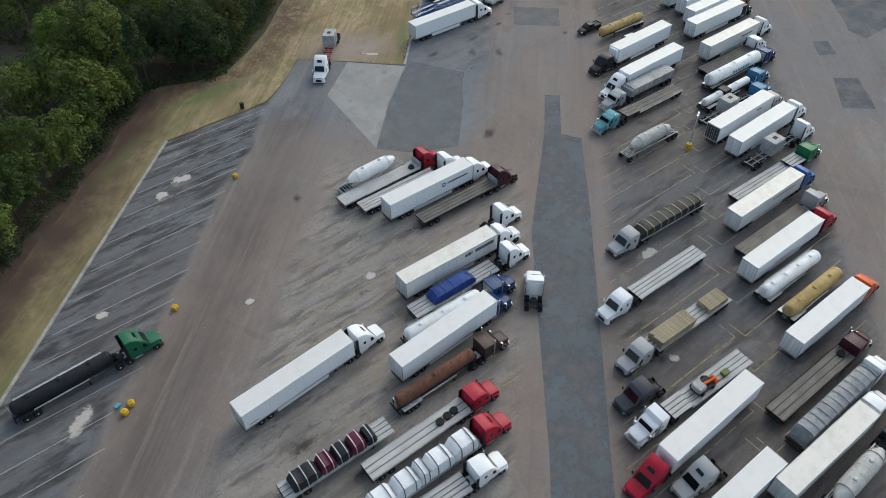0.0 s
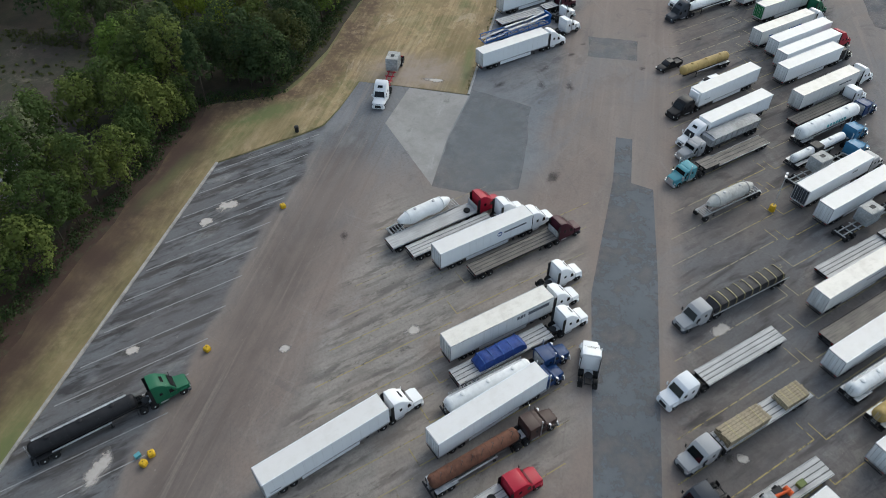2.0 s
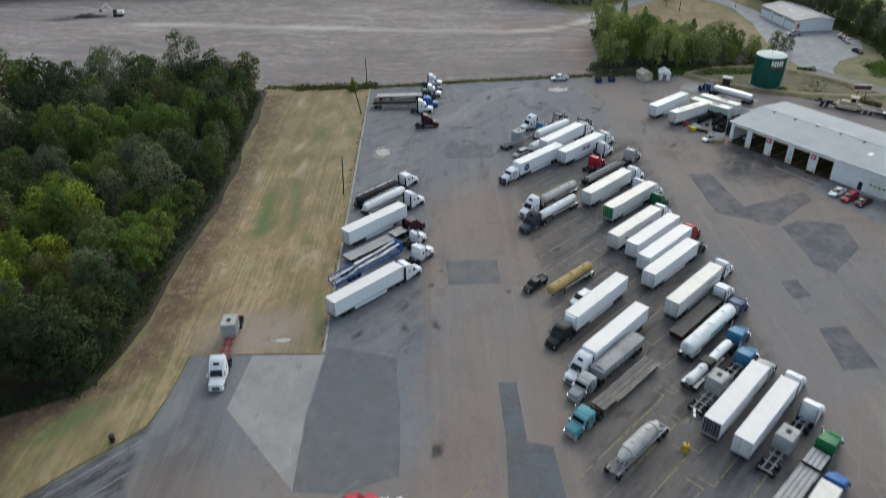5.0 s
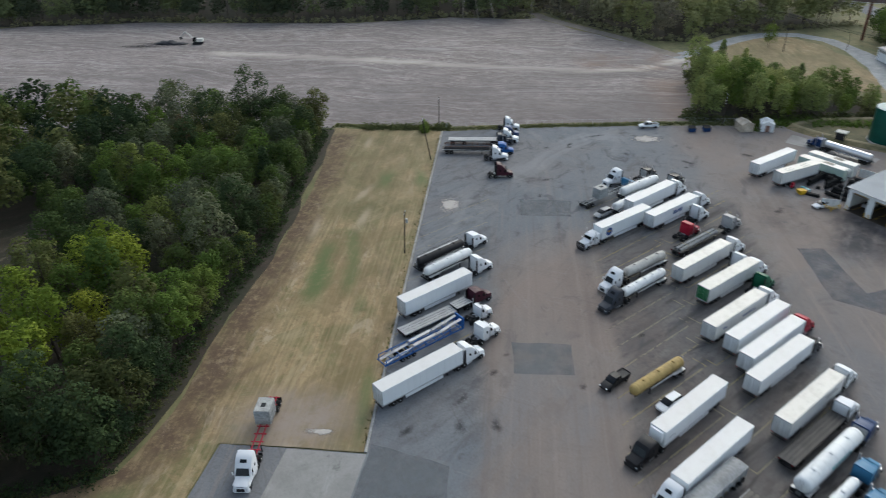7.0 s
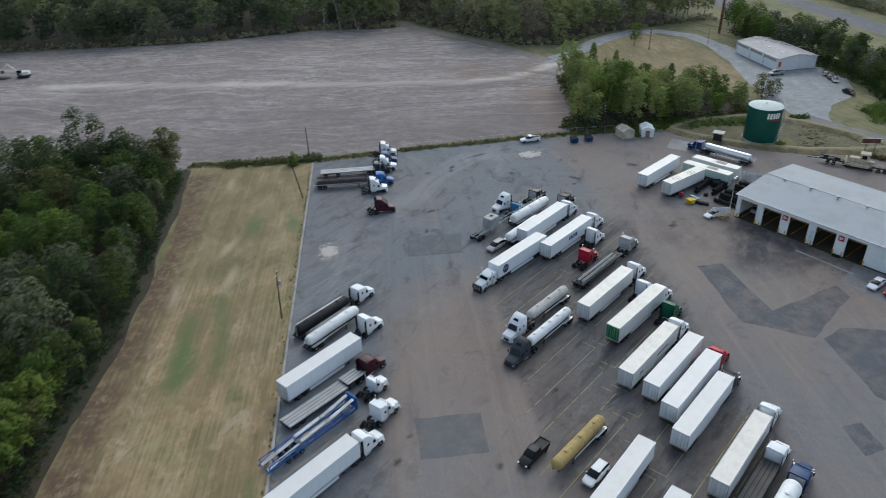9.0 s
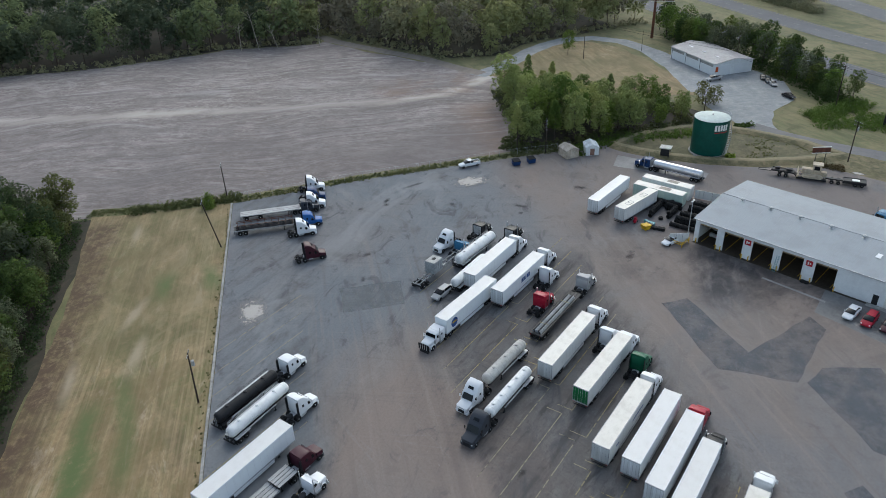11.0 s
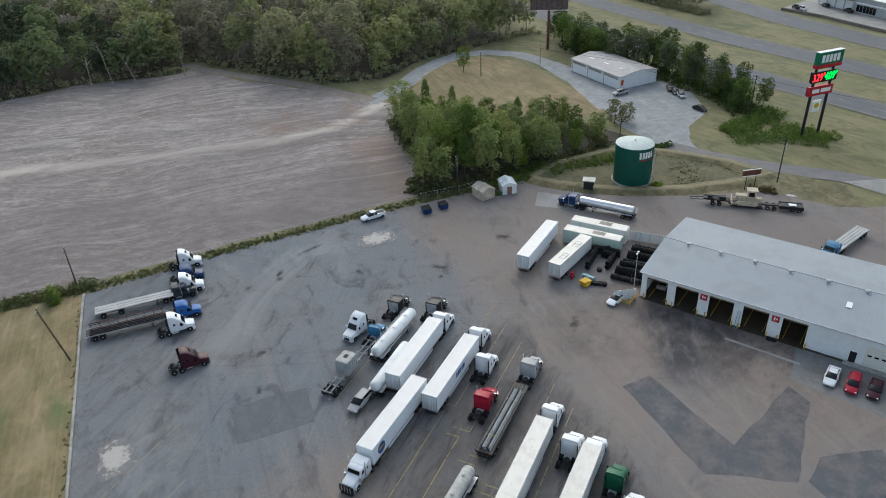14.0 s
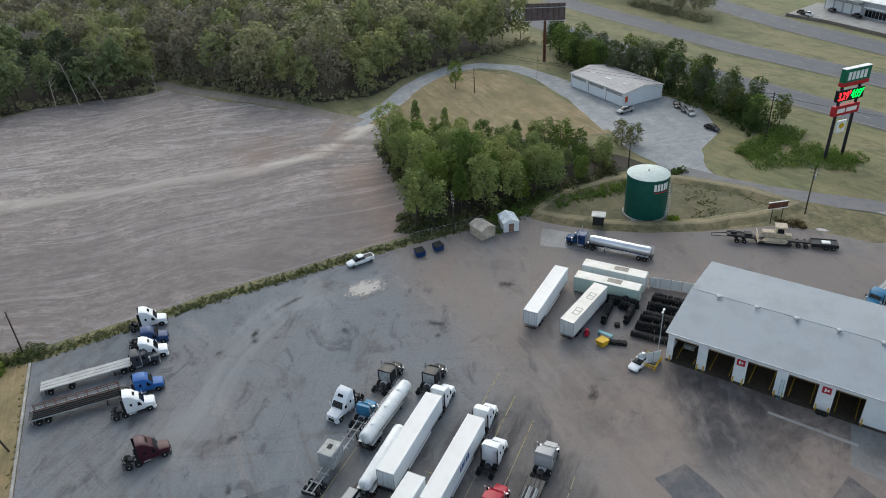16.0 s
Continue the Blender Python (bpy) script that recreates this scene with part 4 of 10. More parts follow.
LOT_EDGE = [(-75, 6), (-20.6, 70.3), (15.3, 110.9), (30.7, 111.5), (35.5, 112.2), (40.1, 115.8), (47.2, 122.6), (54.9, 116.1), (64.0, 108.1), (69.9, 115.0), (146.5, 205.9),
            (161.3, 197.6), (176, 188.9), (198, 174.3), (218.7, 159.6), (226.5, 154.2), (232.9, 149.7), (233.9, 140.2), (234.8, 124.6), (240.5, 112.7), (247.4, 102.3), (252, 96), (250.6, 79.3),
            (252.8, 73.7), (262, 60), (255, 20), (180, -40), (60, -60), (-20, -60)]
flat("lot_pavement", LOT_EDGE, 0.0, LOT, "wide weathered asphalt truck lot with oil streaks", thick=0.12)
flat("asphalt_patch", [lot(-10, 7.5), lot(40, 7.0), lot(62, 5.6), lot(78, 4.6), lot(104, 6.6), lot(116.3, 6.6), lot(116.3, 9.5), lot(104, 9.6), lot(103, 13.2), lot(84, 13.9), lot(40, 14.2), lot(-10, 15)],
     0.006, PATCH_DARK, "dark blue-grey repaired strip along the lane")
flat("asphalt_patch", wavy([(64.0, 107.6), (65.4, 109.4), (69.0, 104.2), (72.4, 99.1), (64.4, 88.7), (57.4, 80.3), (50.2, 82.8), (45.1, 87.8), (53.5, 97.6), (54.4, 98.6)], 0.25, 3, 2), 0.006, PATCH, "blue-grey resurfaced apron")
flat("concrete_apron", [(45.8, 107.6), (45.2, 88), (54.3, 98.8), (63.9, 108.0), (54.9, 115.9)], 0.008, PALE_CONC, "pale triangular concrete apron")
for outline, words in (
        ([(97.9, 115.6), (106.0, 108.9), (100.8, 102.7), (92.9, 109.0)], "square blue-grey asphalt patch"),
        ([(135.7, 157.5), (145.2, 149.5), (139.6, 143.6), (130.4, 151.0)], "square blue-grey asphalt patch"),
        ([(168.6, 104.8), (173.1, 101.7), (163.5, 87.2), (180.4, 81.9), (178.0, 78.6), (160.4, 78.6), (156.2, 89.8)], "angled blue-grey asphalt patch"),
        ([(161.2, 77.4), (166.6, 76.4), (172.0, 69.0), (164.8, 62.8), (151.5, 62.0), (151.5, 66.2), (156.0, 71.2)], "broad blue-grey asphalt patch"),
        ([(141.0, 67.7), (143.9, 66.0), (140.7, 61.6), (137.1, 63.3)], "small blue-grey asphalt patch"),
        ([(132, 56.5), (136, 53.6), (129, 45.5), (124, 49)], "blue-grey asphalt patch")):
    flat("asphalt_patch", wavy(outline, 0.2, 2.5, 1), 0.006, PATCH if "square" in words else PATCH_BLUE, words)
flat("fuel_pad", [(228.4, 143.4), (221, 141), (226.4, 118.6), (231, 119.2)], 0.008, PALE_CONC, "concrete pad under the tanker truck")
flat("shop_apron", [(194.6, 81.1), (190.7, 81.9), (182.3, 81.6), (178.6, 66), (176, 40), (190, 40)], 0.008, OILY_CONC, "concrete parking apron beside the shop")
flat("white_line", [(188.9, 92.7), (187.2, 80.8), (186.6, 80.9), (188.3, 92.8)], 0.012, PALE_CONC, "worn white stop line before the shop")
flat("east_concrete", [(265.9, 79), (262, 69.5), (255, 50), (262, 40), (272, 70)], -0.008, PALE_CONC, "pale concrete driveway")

# kerbs along the two edges of the lot
KERB = [(-0.22, -0.1), (0.22, -0.1), (0.22, 0.12), (0.17, 0.16), (-0.17, 0.16), (-0.22, 0.12)]
ribbon("kerb_west", [(-75, 6.4), (-20.8, 70.5), (15.1, 111.1)], KERB, CONCRETE, "pale concrete kerb along the grass")
ribbon("kerb_east", [(64.0, 108.4), (69.8, 115.3), (146.3, 206.2)], KERB, CONCRETE, "pale concrete kerb along the grass")

# roads
ribbon("gravel_road", wavy([(266, 219), (278, 218.5), (289, 219), (305, 221.5), (317, 221.5), (329, 219), (338, 211), (340, 198), (333, 183), (317, 165), (301, 152), (294, 146)], 0.3, 4, 2, False),
       [(-3.6, -0.05), (3.6, -0.05)], GRAVEL, "pale gravel road")
flat("gravel_yard", wavy([(300, 152), (280, 138), (271, 126), (268.5, 118), (271, 113.5), (276, 117), (288, 120.5), (303, 118.5), (321, 127), (328, 138), (329, 142), (314, 148.5), (330, 171), (336, 180), (332, 184), (316, 166)], 0.5, 4, 4),
     -0.045, GRAVEL, "pale gravel yard with swept tyre marks")
ribbon("side_road", [(271, 122), (268.6, 112), (267.6, 102), (268, 91), (269, 80), (268.3, 69.6), (262, 40), (250, 0)], [(-3.3, -0.03), (3.3, -0.03)], ROADMAT, "narrow worn asphalt road")
ribbon("dirt_track", wavy([(276.5, 324), (273.5, 314), (271.3, 302), (271, 289), (271.5, 275), (272.3, 250), (270.2, 235), (269, 219)], 0.3, 5, 6, False), [(-2.7, -0.045), (2.7, -0.045)], TRACK, "brown dirt track along the field edge")


def highway(name, pts, half, label):
    ribbon(name, pts, [(-half, -0.04), (half, -0.04)], HIGHWAY, label)
    for off, tag in ((-half + 1.2, "edge"), (half - 1.2, "edge")):
        ribbon("road_marking", pts, [(off - 0.12, -0.03), (off + 0.12, -0.03)], LINES, "pale painted edge line")
    mb = MB()
    pts = [placed(x, y) for x, y in pts]
    for (ax, ay), (bx, by) in zip(pts, pts[1:]):
        d = math.hypot(bx - ax, by - ay)
        ux, uy = (bx - ax) / d, (by - ay) / d
        for k in range(int(d / 12)):
            p, q = k * 12, k * 12 + 3.6
            mb.add([(ax + ux * e - uy * w, ay + uy * e + ux * w, -0.028) for e, w in ((p, -0.1), (q, -0.1), (q, 0.1), (p, 0.1))], [[0, 1, 2, 3]])
    tagged(part("lane_dashes", mb, PALE_CONC), "white lane dashes", kind="structure")


highway("highway_near", [(272, -25), (325.3, 70.5), (340.5, 98.7), (359.3, 134.3), (393, 190), (440, 262)], 6.6, "two-lane grey highway carriageway")
highway("highway_far", [(312, -30), (368.3, 71.2), (396.5, 126.3), (445, 203.4), (490, 270)], 7.4, "far grey highway carriageway")
highway("access_road", [(355, -25), (411.5, 71.8), (438, 109.5), (470, 144.3), (520, 200)], 8.0, "grey access road beyond the highway")

# spills and worn spots
SPOTS = [("pale", 120.2, 165.2, 4.6, 2.9, 49), ("pale", 191.2, 166.0, 5.2, 3.4, 140), ("pale", 13.5, 99.5, 2.2, 1.5, 5), ("pale", 9.5, 97.2, 1.5, 1.2, 5), ("pale", -6.0, 77.4, 1.2, 1.1, 0),
         ("pale", -13.2, 62.0, 3.0, 1.3, 50), ("pale", 60.3, 116.2, 2.6, 0.8, -40), ("pale", 65.8, 42.6, 2.2, 1.2, 5), ("pale", 28.6, 62.4, 1.2, 1.0, 0), ("pale", 54.2, 27.0, 1.0, 0.8, 0),
         ("pale", 12.0, 68.0, 1.0, 0.8, 0), ("dark", 83, 101.5, 2.4, 1.0, 70), ("dark", 64.5, 80.2, 2.4, 1.3, 30), ("dark", 27.5, 83.8, 1.6, 0.8, 60), ("dark", 71.2, 108.5, 2.2, 0.9, 10),
         ("dark", 95, 113.4, 1.0, 0.6, 0), ("dark", 181, 176.2, 4.2, 0.9, 162), ("dark", 170.2, 176, 1.6, 0.9, 20), ("dark", 178, 161.7, 1.6, 0.9, 60), ("dark", 168.5, 174.6, 1.5, 1.0, 20), ("dark", 163, 178, 1.4, 0.7, 0), ("dark", 204.3, 141.4, 2.3, 1.3, 110),
         ("dark", 187, 148, 2.6, 1.2, 100), ("dark", 181, 117, 3.0, 1.2, 20), ("dark", 184, 146, 1.2, 0.8, 0), ("dark", 21, 110, 1.8, 1.0, 10), ("dark", 26, 107.6, 2.2, 0.7, 5),
         ("dark", 41, 66.6, 1.5, 0.9, 10), ("dark", 52.5, 27.8, 1.2, 0.8, 0), ("dark", 59.5, 15.2, 2.0, 1.0, 0), ("dark", 12, 36.5, 1.8, 1.0, 10), ("dark", 8, 43.5, 2.4, 1.2, 5),
         ("dark", 100, 100, 1.2, 0.8, 40), ("dark", 82, 109.1, 1.9, 1.0, 20), ("dark", 78.2, 104.3, 2.2, 1.1, 60), ("dark", 90.2, 111.1, 1.5, 0.7, 10), ("dark", 118, 103.5, 1.3, 0.6, 0), ("dark", 148.5, 162.0, 1.5, 0.9, 0), ("dark", 141, 156, 1.6, 0.7, 40),
         ("pale", 252.3, 89, 1.8, 1.0, 100)]
disc = kept("spot_disc", spot_disc, False)
for i, (k, x, y, a, b, turn) in enumerate(SPOTS):
    ob = part("stain", disc, {"pale": BLOT_PALE, "dark": BLOT_DARK}[k], at=(*placed(x, y), 0.014 + 0.0006 * i), turn=turn, size=(a, b, 1))
    tagged(ob, {"pale": "pale worn spot on the asphalt", "dark": "dark oil spill on the asphalt"}[k], kind="structure")


# painted stall lines, a row at a time
def stall_lines(name, s_from, s_to, pitch, n0, n1, turn, ends=(), width=0.14, ink=LINES):
    mb = MB()
    c, d = math.cos(radians(turn)), math.sin(radians(turn))
    na = math.sin(AXIS) * c - math.cos(AXIS) * d
    k = int((s_to - s_from) / pitch)
    for i in range(k + 1):
        x, y = placed(*lot(s_from + i * pitch, n0))
        length = (n1 - n0) / na
        def bar(px, py, ux, uy, l):
            mb.add([(px - uy * w, py + ux * w, 0) for w in (-width / 2, width / 2)] + [(px + ux * l - uy * w, py + uy * l + ux * w, 0) for w in (width / 2, -width / 2)], [[0, 3, 2, 1]])
        bar(x, y, c, d, length)
        for e in ends:
            bar(x + c * length * e, y + d * length * e, -d, c, 2.6)
    return tagged(part(name, mb, ink, at=(0, 0, 0.011)), "faded parking stall lines painted on the asphalt", kind="structure")


STEP = 4.2 / math.sin(AXIS - radians(3.5))
stall_lines("stall_lines_west", 10, 92, STEP, -60.3, -46.5, 4.5, width=0.14, ink=LINES_WHITE)
stall_lines("stall_lines_mid", -4, 84, STEP, -29, -14.5, 3.5)
stall_lines("stall_lines_mid_east", 0, 86, STEP, -13.5, 2.5, 3.5, (0.0,))
stall_lines("stall_lines_centre_west", 4, 206, STEP, 16, 31.5, 3.5, (1.0,))
stall_lines("stall_lines_centre_east", 2, 204, STEP, 33.5, 50, 3.5, (0.0,))
stall_lines("stall_lines_north_west", 140, 196, STEP, -22, -7, 3.5)

# ---- vehicles ----


def spelled(label, tail):
    """The label, with where the thing stands if it is short."""
    return label if len(label.split()) > 3 else f"{label} {tail}"


def section(x, w, z0, z1, r, tuck=0.0):
    """One cross-section of a rounded body."""
    return [(x, -w + tuck, z0), (x, w - tuck, z0), (x, w, z0 + 0.12), (x, w, z1 - r), (x, w - 0.3 * r, z1 - 0.3 * r), (x, w - r, z1),
            (x, -w + r, z1), (x, -w + 0.3 * r, z1 - 0.3 * r), (x, -w, z1 - r), (x, -w, z0 + 0.12)]


def body(rows):
    return lambda: MB().loft([section(*row) for row in rows])


def slab(corners, thick):
    """A thin plate with four corners, thickened along its normal."""
    p = [Vector(c) for c in corners]
    n = (p[1] - p[0]).cross(p[2] - p[0]).normalized() * thick
    return lambda: MB().loft([[tuple(q) for q in p], [tuple(q + n) for q in p]])


def tyre_mesh(r, w):
    return lambda: MB().lathe([(-w / 2, r * 0.62), (-w / 2, r * 0.88), (-w / 2 + 0.05, r), (w / 2 - 0.05, r), (w / 2, r * 0.88), (w / 2, r * 0.62)], 12, "y")


def dual_mesh(r):
    return lambda: MB().lathe([(-0.3, r * 0.62), (-0.3, r * 0.9), (-0.26, r), (-0.07, r), (-0.03, r * 0.8), (0.03, r * 0.8), (0.07, r), (0.26, r), (0.3, r * 0.9), (0.3, r * 0.62)], 12, "y")


def rim_mesh(r, w):
    return lambda: MB().lathe([(-w, r * 0.64), (-w + 0.05, r * 0.56), (-w + 0.1, r * 0.22), (-w - 0.02, r * 0.18), (-w - 0.02, 0.02), (w + 0.02, 0.02), (w + 0.02, r * 0.18), (w - 0.1, r * 0.22), (w - 0.05, r * 0.56), (w, r * 0.64)], 9, "y")


def wheel(parent, x, y, dual=True, r=0.51, rim=RIM):
    w = part("wheel", kept(("tyre", dual, r), dual_mesh(r) if dual else tyre_mesh(r, 0.3)), RUBBER, parent, at=(x, y, r))
    part("rim", kept(("rim", dual, r), rim_mesh(r, 0.285 if dual else 0.145)), rim, w)


def frame_mesh(x0, x1):
    def make():
        mb = MB()
        for y in (-0.43, 0.43):
            mb.cbox(x0, x1, y - 0.05, y + 0.05, 0.72, 0.98, 0.015)
        for k in range(5):
            x = x0 + 0.15 + (x1 - x0 - 0.4) * k / 4
            mb.cbox(x, x + 0.12, -0.42, 0.42, 0.76, 0.92, 0.01)
        return mb
    return make


SHORT = 0.765  # squeezed lengthwise to fit the camera's view: bumper to sleeper back about 4.3 m


def tractor(x, y, turn, color="white", style="aero", label="", roof="high"):
    """A truck tractor whose nose is at x, y; style: aero, classic or day."""
    words = {"aero": "aerodynamic sleeper tractor", "classic": "long-nosed sleeper tractor", "day": "day cab tractor"}[style]
    t = thing("semi_tractor", spelled(label or f"{color} {words}", "parked on the asphalt lot"), "truck tractor", "trucks in the lot", (x, y, 0), turn)
    col = PAINT[color]
    day = style == "day"
    back = -3.75 if day else -5.65
    end = back - 2.35
    if style == "aero":
        part("hood", kept("aero_hood", body([(-0.02, 0.78, 0.55, 1.2, 0.14), (-0.16, 0.98, 0.52, 1.4, 0.2), (-0.7, 1.04, 0.66, 1.55, 0.24), (-1.5, 1.08, 0.95, 1.66, 0.26), (-2.15, 1.12, 0.9, 1.78, 0.24)])), col, t)
        part("cab", kept("aero_cab", body([(-2.0, 1.13, 0.72, 1.79, 0.18, 0.1), (-2.42, 1.17, 0.72, 2.32, 0.24, 0.1), (-2.8, 1.2, 0.72, 2.8, 0.3, 0.1), (-3.3, 1.22, 0.72, 3.1, 0.34, 0.1)])), col, t)
        top = {"high": (3.62, 3.92, 3.97), "mid": (3.25, 3.3, 3.28)}[roof]
        part("sleeper", kept(("aero_sleeper", roof), body([(-3.31, 1.22, 0.72, 3.12, 0.36, 0.1), (-3.9, 1.23, 0.72, top[0], 0.36, 0.1), (-4.7, 1.23, 0.75, top[1], 0.34, 0.1), (back, 1.23, 0.8, top[2], 0.3, 0.1)])), col, t)
        for sgn in (-1, 1):
            # Black on the fairings also stands in for the shaded gap behind them.
            part("side_fairing", kept(("side_fairing", roof, sgn), lambda: MB().cbox(back - 0.42, back - 0.005, sgn * 1.2 - 0.025, sgn * 1.2 + 0.025, 1.0, top[2] - 0.35, 0.02), False), PAINT["black"], t, "black rubber gap fairing")
            part("fender", kept(("fender", sgn), lambda: MB().cbox(-1.95, -0.55, sgn * 1.1 - 0.14, sgn * 1.1 + 0.14, 0.98, 1.3, 0.12)), col, t)
            part("side_skirt", kept(("skirt", sgn), lambda: MB().cbox(-5.4, -3.95, sgn * 1.17 - 0.05, sgn * 1.17 + 0.05, 0.4, 0.95, 0.03)), col, t)
            part("headlight", kept(("lamp", sgn), lambda: MB().cbox(-0.42, -0.02, sgn * 0.82 - 0.16, sgn * 0.82 + 0.16, 0.82, 1.06, 0.06)), LAMP_LENS, t)
        part("bumper", kept("aero_bumper", body([(0.0, 0.95, 0.32, 0.62, 0.08), (-0.2, 1.16, 0.3, 0.74, 0.08), (-0.62, 1.2, 0.3, 0.8, 0.08)])), col if color in ("white", "red", "navy", "black") else PAINT["charcoal"], t)
        part("grille", kept("aero_grille", slab([(0.03, -0.58, 0.5), (0.03, 0.58, 0.5), (-0.12, 0.5, 1.3), (-0.12, -0.5, 1.3)], 0.05)), STEEL, t)
        if roof == "high":
            part("roof_window", kept("roofwin", slab([(-3.42, -0.5, 3.235), (-3.42, 0.5, 3.235), (-3.82, 0.44, 3.565), (-3.82, -0.44, 3.565)], 0.04)), GLASS, t)
        wind = [(-2.03, -0.98, 1.86), (-2.03, 0.98, 1.86), (-2.72, 0.86, 2.73), (-2.72, -0.86, 2.73)]
        wz0, wz1 = 1.72, 2.36
        top_z = 1.74
    else:
        part("hood", kept("classic_hood", body([(-0.05, 0.82, 0.75, 1.62, 0.14), (-0.12, 0.86, 0.7, 1.68, 0.16), (-1.2, 0.95, 0.85, 1.8, 0.18), (-2.2, 1.05, 0.9, 1.92, 0.2)])), col, t)
        part("cab", kept("classic_cab", body([(-2.12, 1.1, 0.8, 1.95, 0.16, 0.08), (-2.3, 1.12, 0.8, 2.1, 0.18, 0.08), (-2.62, 1.13, 0.8, 2.72, 0.2, 0.08), (-2.8, 1.14, 0.8, 2.84, 0.2, 0.08), (-3.72, 1.14, 0.8, 2.86, 0.2, 0.08)])), col, t)
        if not day:
            h = {"high": 3.55, "mid": 3.05}[roof]
            part("sleeper", kept(("classic_sleeper", roof), body([(-3.74, 1.22, 0.8, 2.9, 0.22, 0.08), (-4.05, 1.24, 0.8, h - 0.06, 0.24, 0.08), (back, 1.24, 0.8, h, 0.22, 0.08)])), col, t)
        part("grille", kept("classic_grille", lambda: MB().cbox(-0.06, 0.0, -0.62, 0.62, 0.78, 1.58, 0.03)), CHROME, t)
        part("bumper", kept("classic_bumper", lambda: MB().cbox(-0.22, 0.06, -1.2, 1.2, 0.32, 0.78, 0.06)), CHROME, t)
        part("sun_visor", kept("visor", slab([(-2.52, -1.02, 2.78), (-2.52, 1.02, 2.78), (-2.78, 1.02, 2.9), (-2.78, -1.02, 2.9)], 0.03)), col, t)
        for sgn in (-1, 1):
            part("fender", kept(("cfender", sgn), lambda: MB().loft([[(-0.35 - 1.0 + 0.85 * math.cos(a), sgn * 0.84 + (0 if k else 0), 0.62 + 0.68 * math.sin(a)) for a in (math.pi * i / 8 for i in range(9))]
                 + [(-1.35 + 0.77 * math.cos(a), sgn * 0.84, 0.62 + 0.6 * math.sin(a)) for a in (math.pi * i / 8 for i in range(8, -1, -1))] for k in (0,)] +
                 [[(-0.35 - 1.0 + 0.85 * math.cos(a), sgn * 1.2, 0.62 + 0.66 * math.sin(a)) for a in (math.pi * i / 8 for i in range(9))]
                 + [(-1.35 + 0.77 * math.cos(a), sgn * 1.2, 0.62 + 0.58 * math.sin(a)) for a in (math.pi * i / 8 for i in range(8, -1, -1))]])), col, t)
            part("headlight", kept(("clamp", sgn), lambda: MB().cbox(-0.3, 0.0, sgn * 0.98 - 0.13, sgn * 0.98 + 0.13, 0.92, 1.16, 0.05)), CHROME, t)
            part("exhaust_pipe", kept(("stack", sgn), lambda: MB().tube((back + (0.0 if day else 1.98), sgn * 1.3, 0.9), (back + (0.0 if day else 1.98), sgn * 1.3, 3.3 if day else 3.85), 0.085)), CHROME, t)
            part("air_cleaner", kept(("cleaner", sgn), lambda: MB().tube((-1.95, sgn * 1.2, 1.35), (-1.95, sgn * 1.2, 2.1), 0.19, n=12)), CHROME, t)
        wind = [(-2.28, -0.98, 2.08), (-2.28, 0.98, 2.08), (-2.57, 0.92, 2.66), (-2.57, -0.92, 2.66)]
        wz0, wz1 = 1.95, 2.52
        top_z = 1.8
    part("windshield", kept(("windshield", style == "aero"), slab(wind, 0.05)), GLASS, t)
    for sgn in (-1, 1):
        yy = sgn * (1.2 if style == "aero" else 1.13)
        xa = -2.5 if style == "aero" else -2.66
        part("side_window", kept(("sidewin", style == "aero", sgn), lambda: MB().loft([[(xa, yy + o, wz0), (xa - 0.72, yy + o, wz0), (xa - 0.72, yy + o, wz1), (xa - 0.25, yy + o, wz1)] for o in (-0.03, 0.03)])), GLASS, t)
        part("mirror", kept(("mirror", sgn), lambda: MB().cbox(-2.35, -2.22, sgn * 1.42 - 0.1, sgn * 1.42 + 0.1, 1.75, 2.35, 0.04).tube((-2.3, sgn * 1.12, 1.8), (-2.3, sgn * 1.36, 1.85), 0.03, n=6)), col if color in ("white",) else PAINT["black"], t)
        part("fuel_tank", kept(("fuel", sgn, day), lambda: MB().lathe([(back + 0.5, 0.05), (back + 0.5, 0.3), (back + 0.55, 0.33), (back + 1.75, 0.33), (back + 1.8, 0.3), (back + 1.8, 0.05)], 14, "x", (0, sgn * 0.92, 0.68))), CHROME, t)
        wheel(t, -1.3, sgn * 1.0, False)
        for k in (0, 1):
            wheel(t, end + 0.72 + 1.3 * k, sgn * 0.93)
        part("mud_flap", kept(("flap", sgn, day), lambda: MB().box(end - 0.02, end + 0.0, sgn * 0.93 - 0.3, sgn * 0.93 + 0.3, 0.2, 0.92), False), RUBBER, t)
        if not day:
            part("bunk_window", kept(("bunkwin", sgn), lambda: MB().cbox(-4.72, -4.25, sgn * 1.235 - 0.02, sgn * 1.235 + 0.02, 2.0, 2.45, 0.015)), GLASS, t)
    part("frame", kept(("frame", day), frame_mesh(end, -1.2)), STEEL, t)
    part("back_panel", kept(("backpanel", day, style == "aero", roof), lambda: MB().cbox(back - 0.03, back + 0.02, -1.0, 1.0, 0.95, {True: {"high": 3.5, "mid": 2.9}[roof], False: 2.6 if day else 2.8}[style == "aero"], 0.01)), BOXGREY if color in ("black", "navy", "charcoal") else col, t)
    part("fifth_wheel", kept(("fifth", day), lambda: MB().lathe([(1.0, 0.05), (1.0, 0.48), (1.12, 0.5), (1.14, 0.46), (1.14, 0.05)], 16, "z", (end + 1.35, 0, 0))), STEEL, t)
    part("deck_plate", kept(("deckplate", day), lambda: MB().cbox(back - 0.75, back - 0.08, -0.55, 0.55, 0.98, 1.02, 0.01)), GALV, t)
    pull = back * (SHORT - 1)
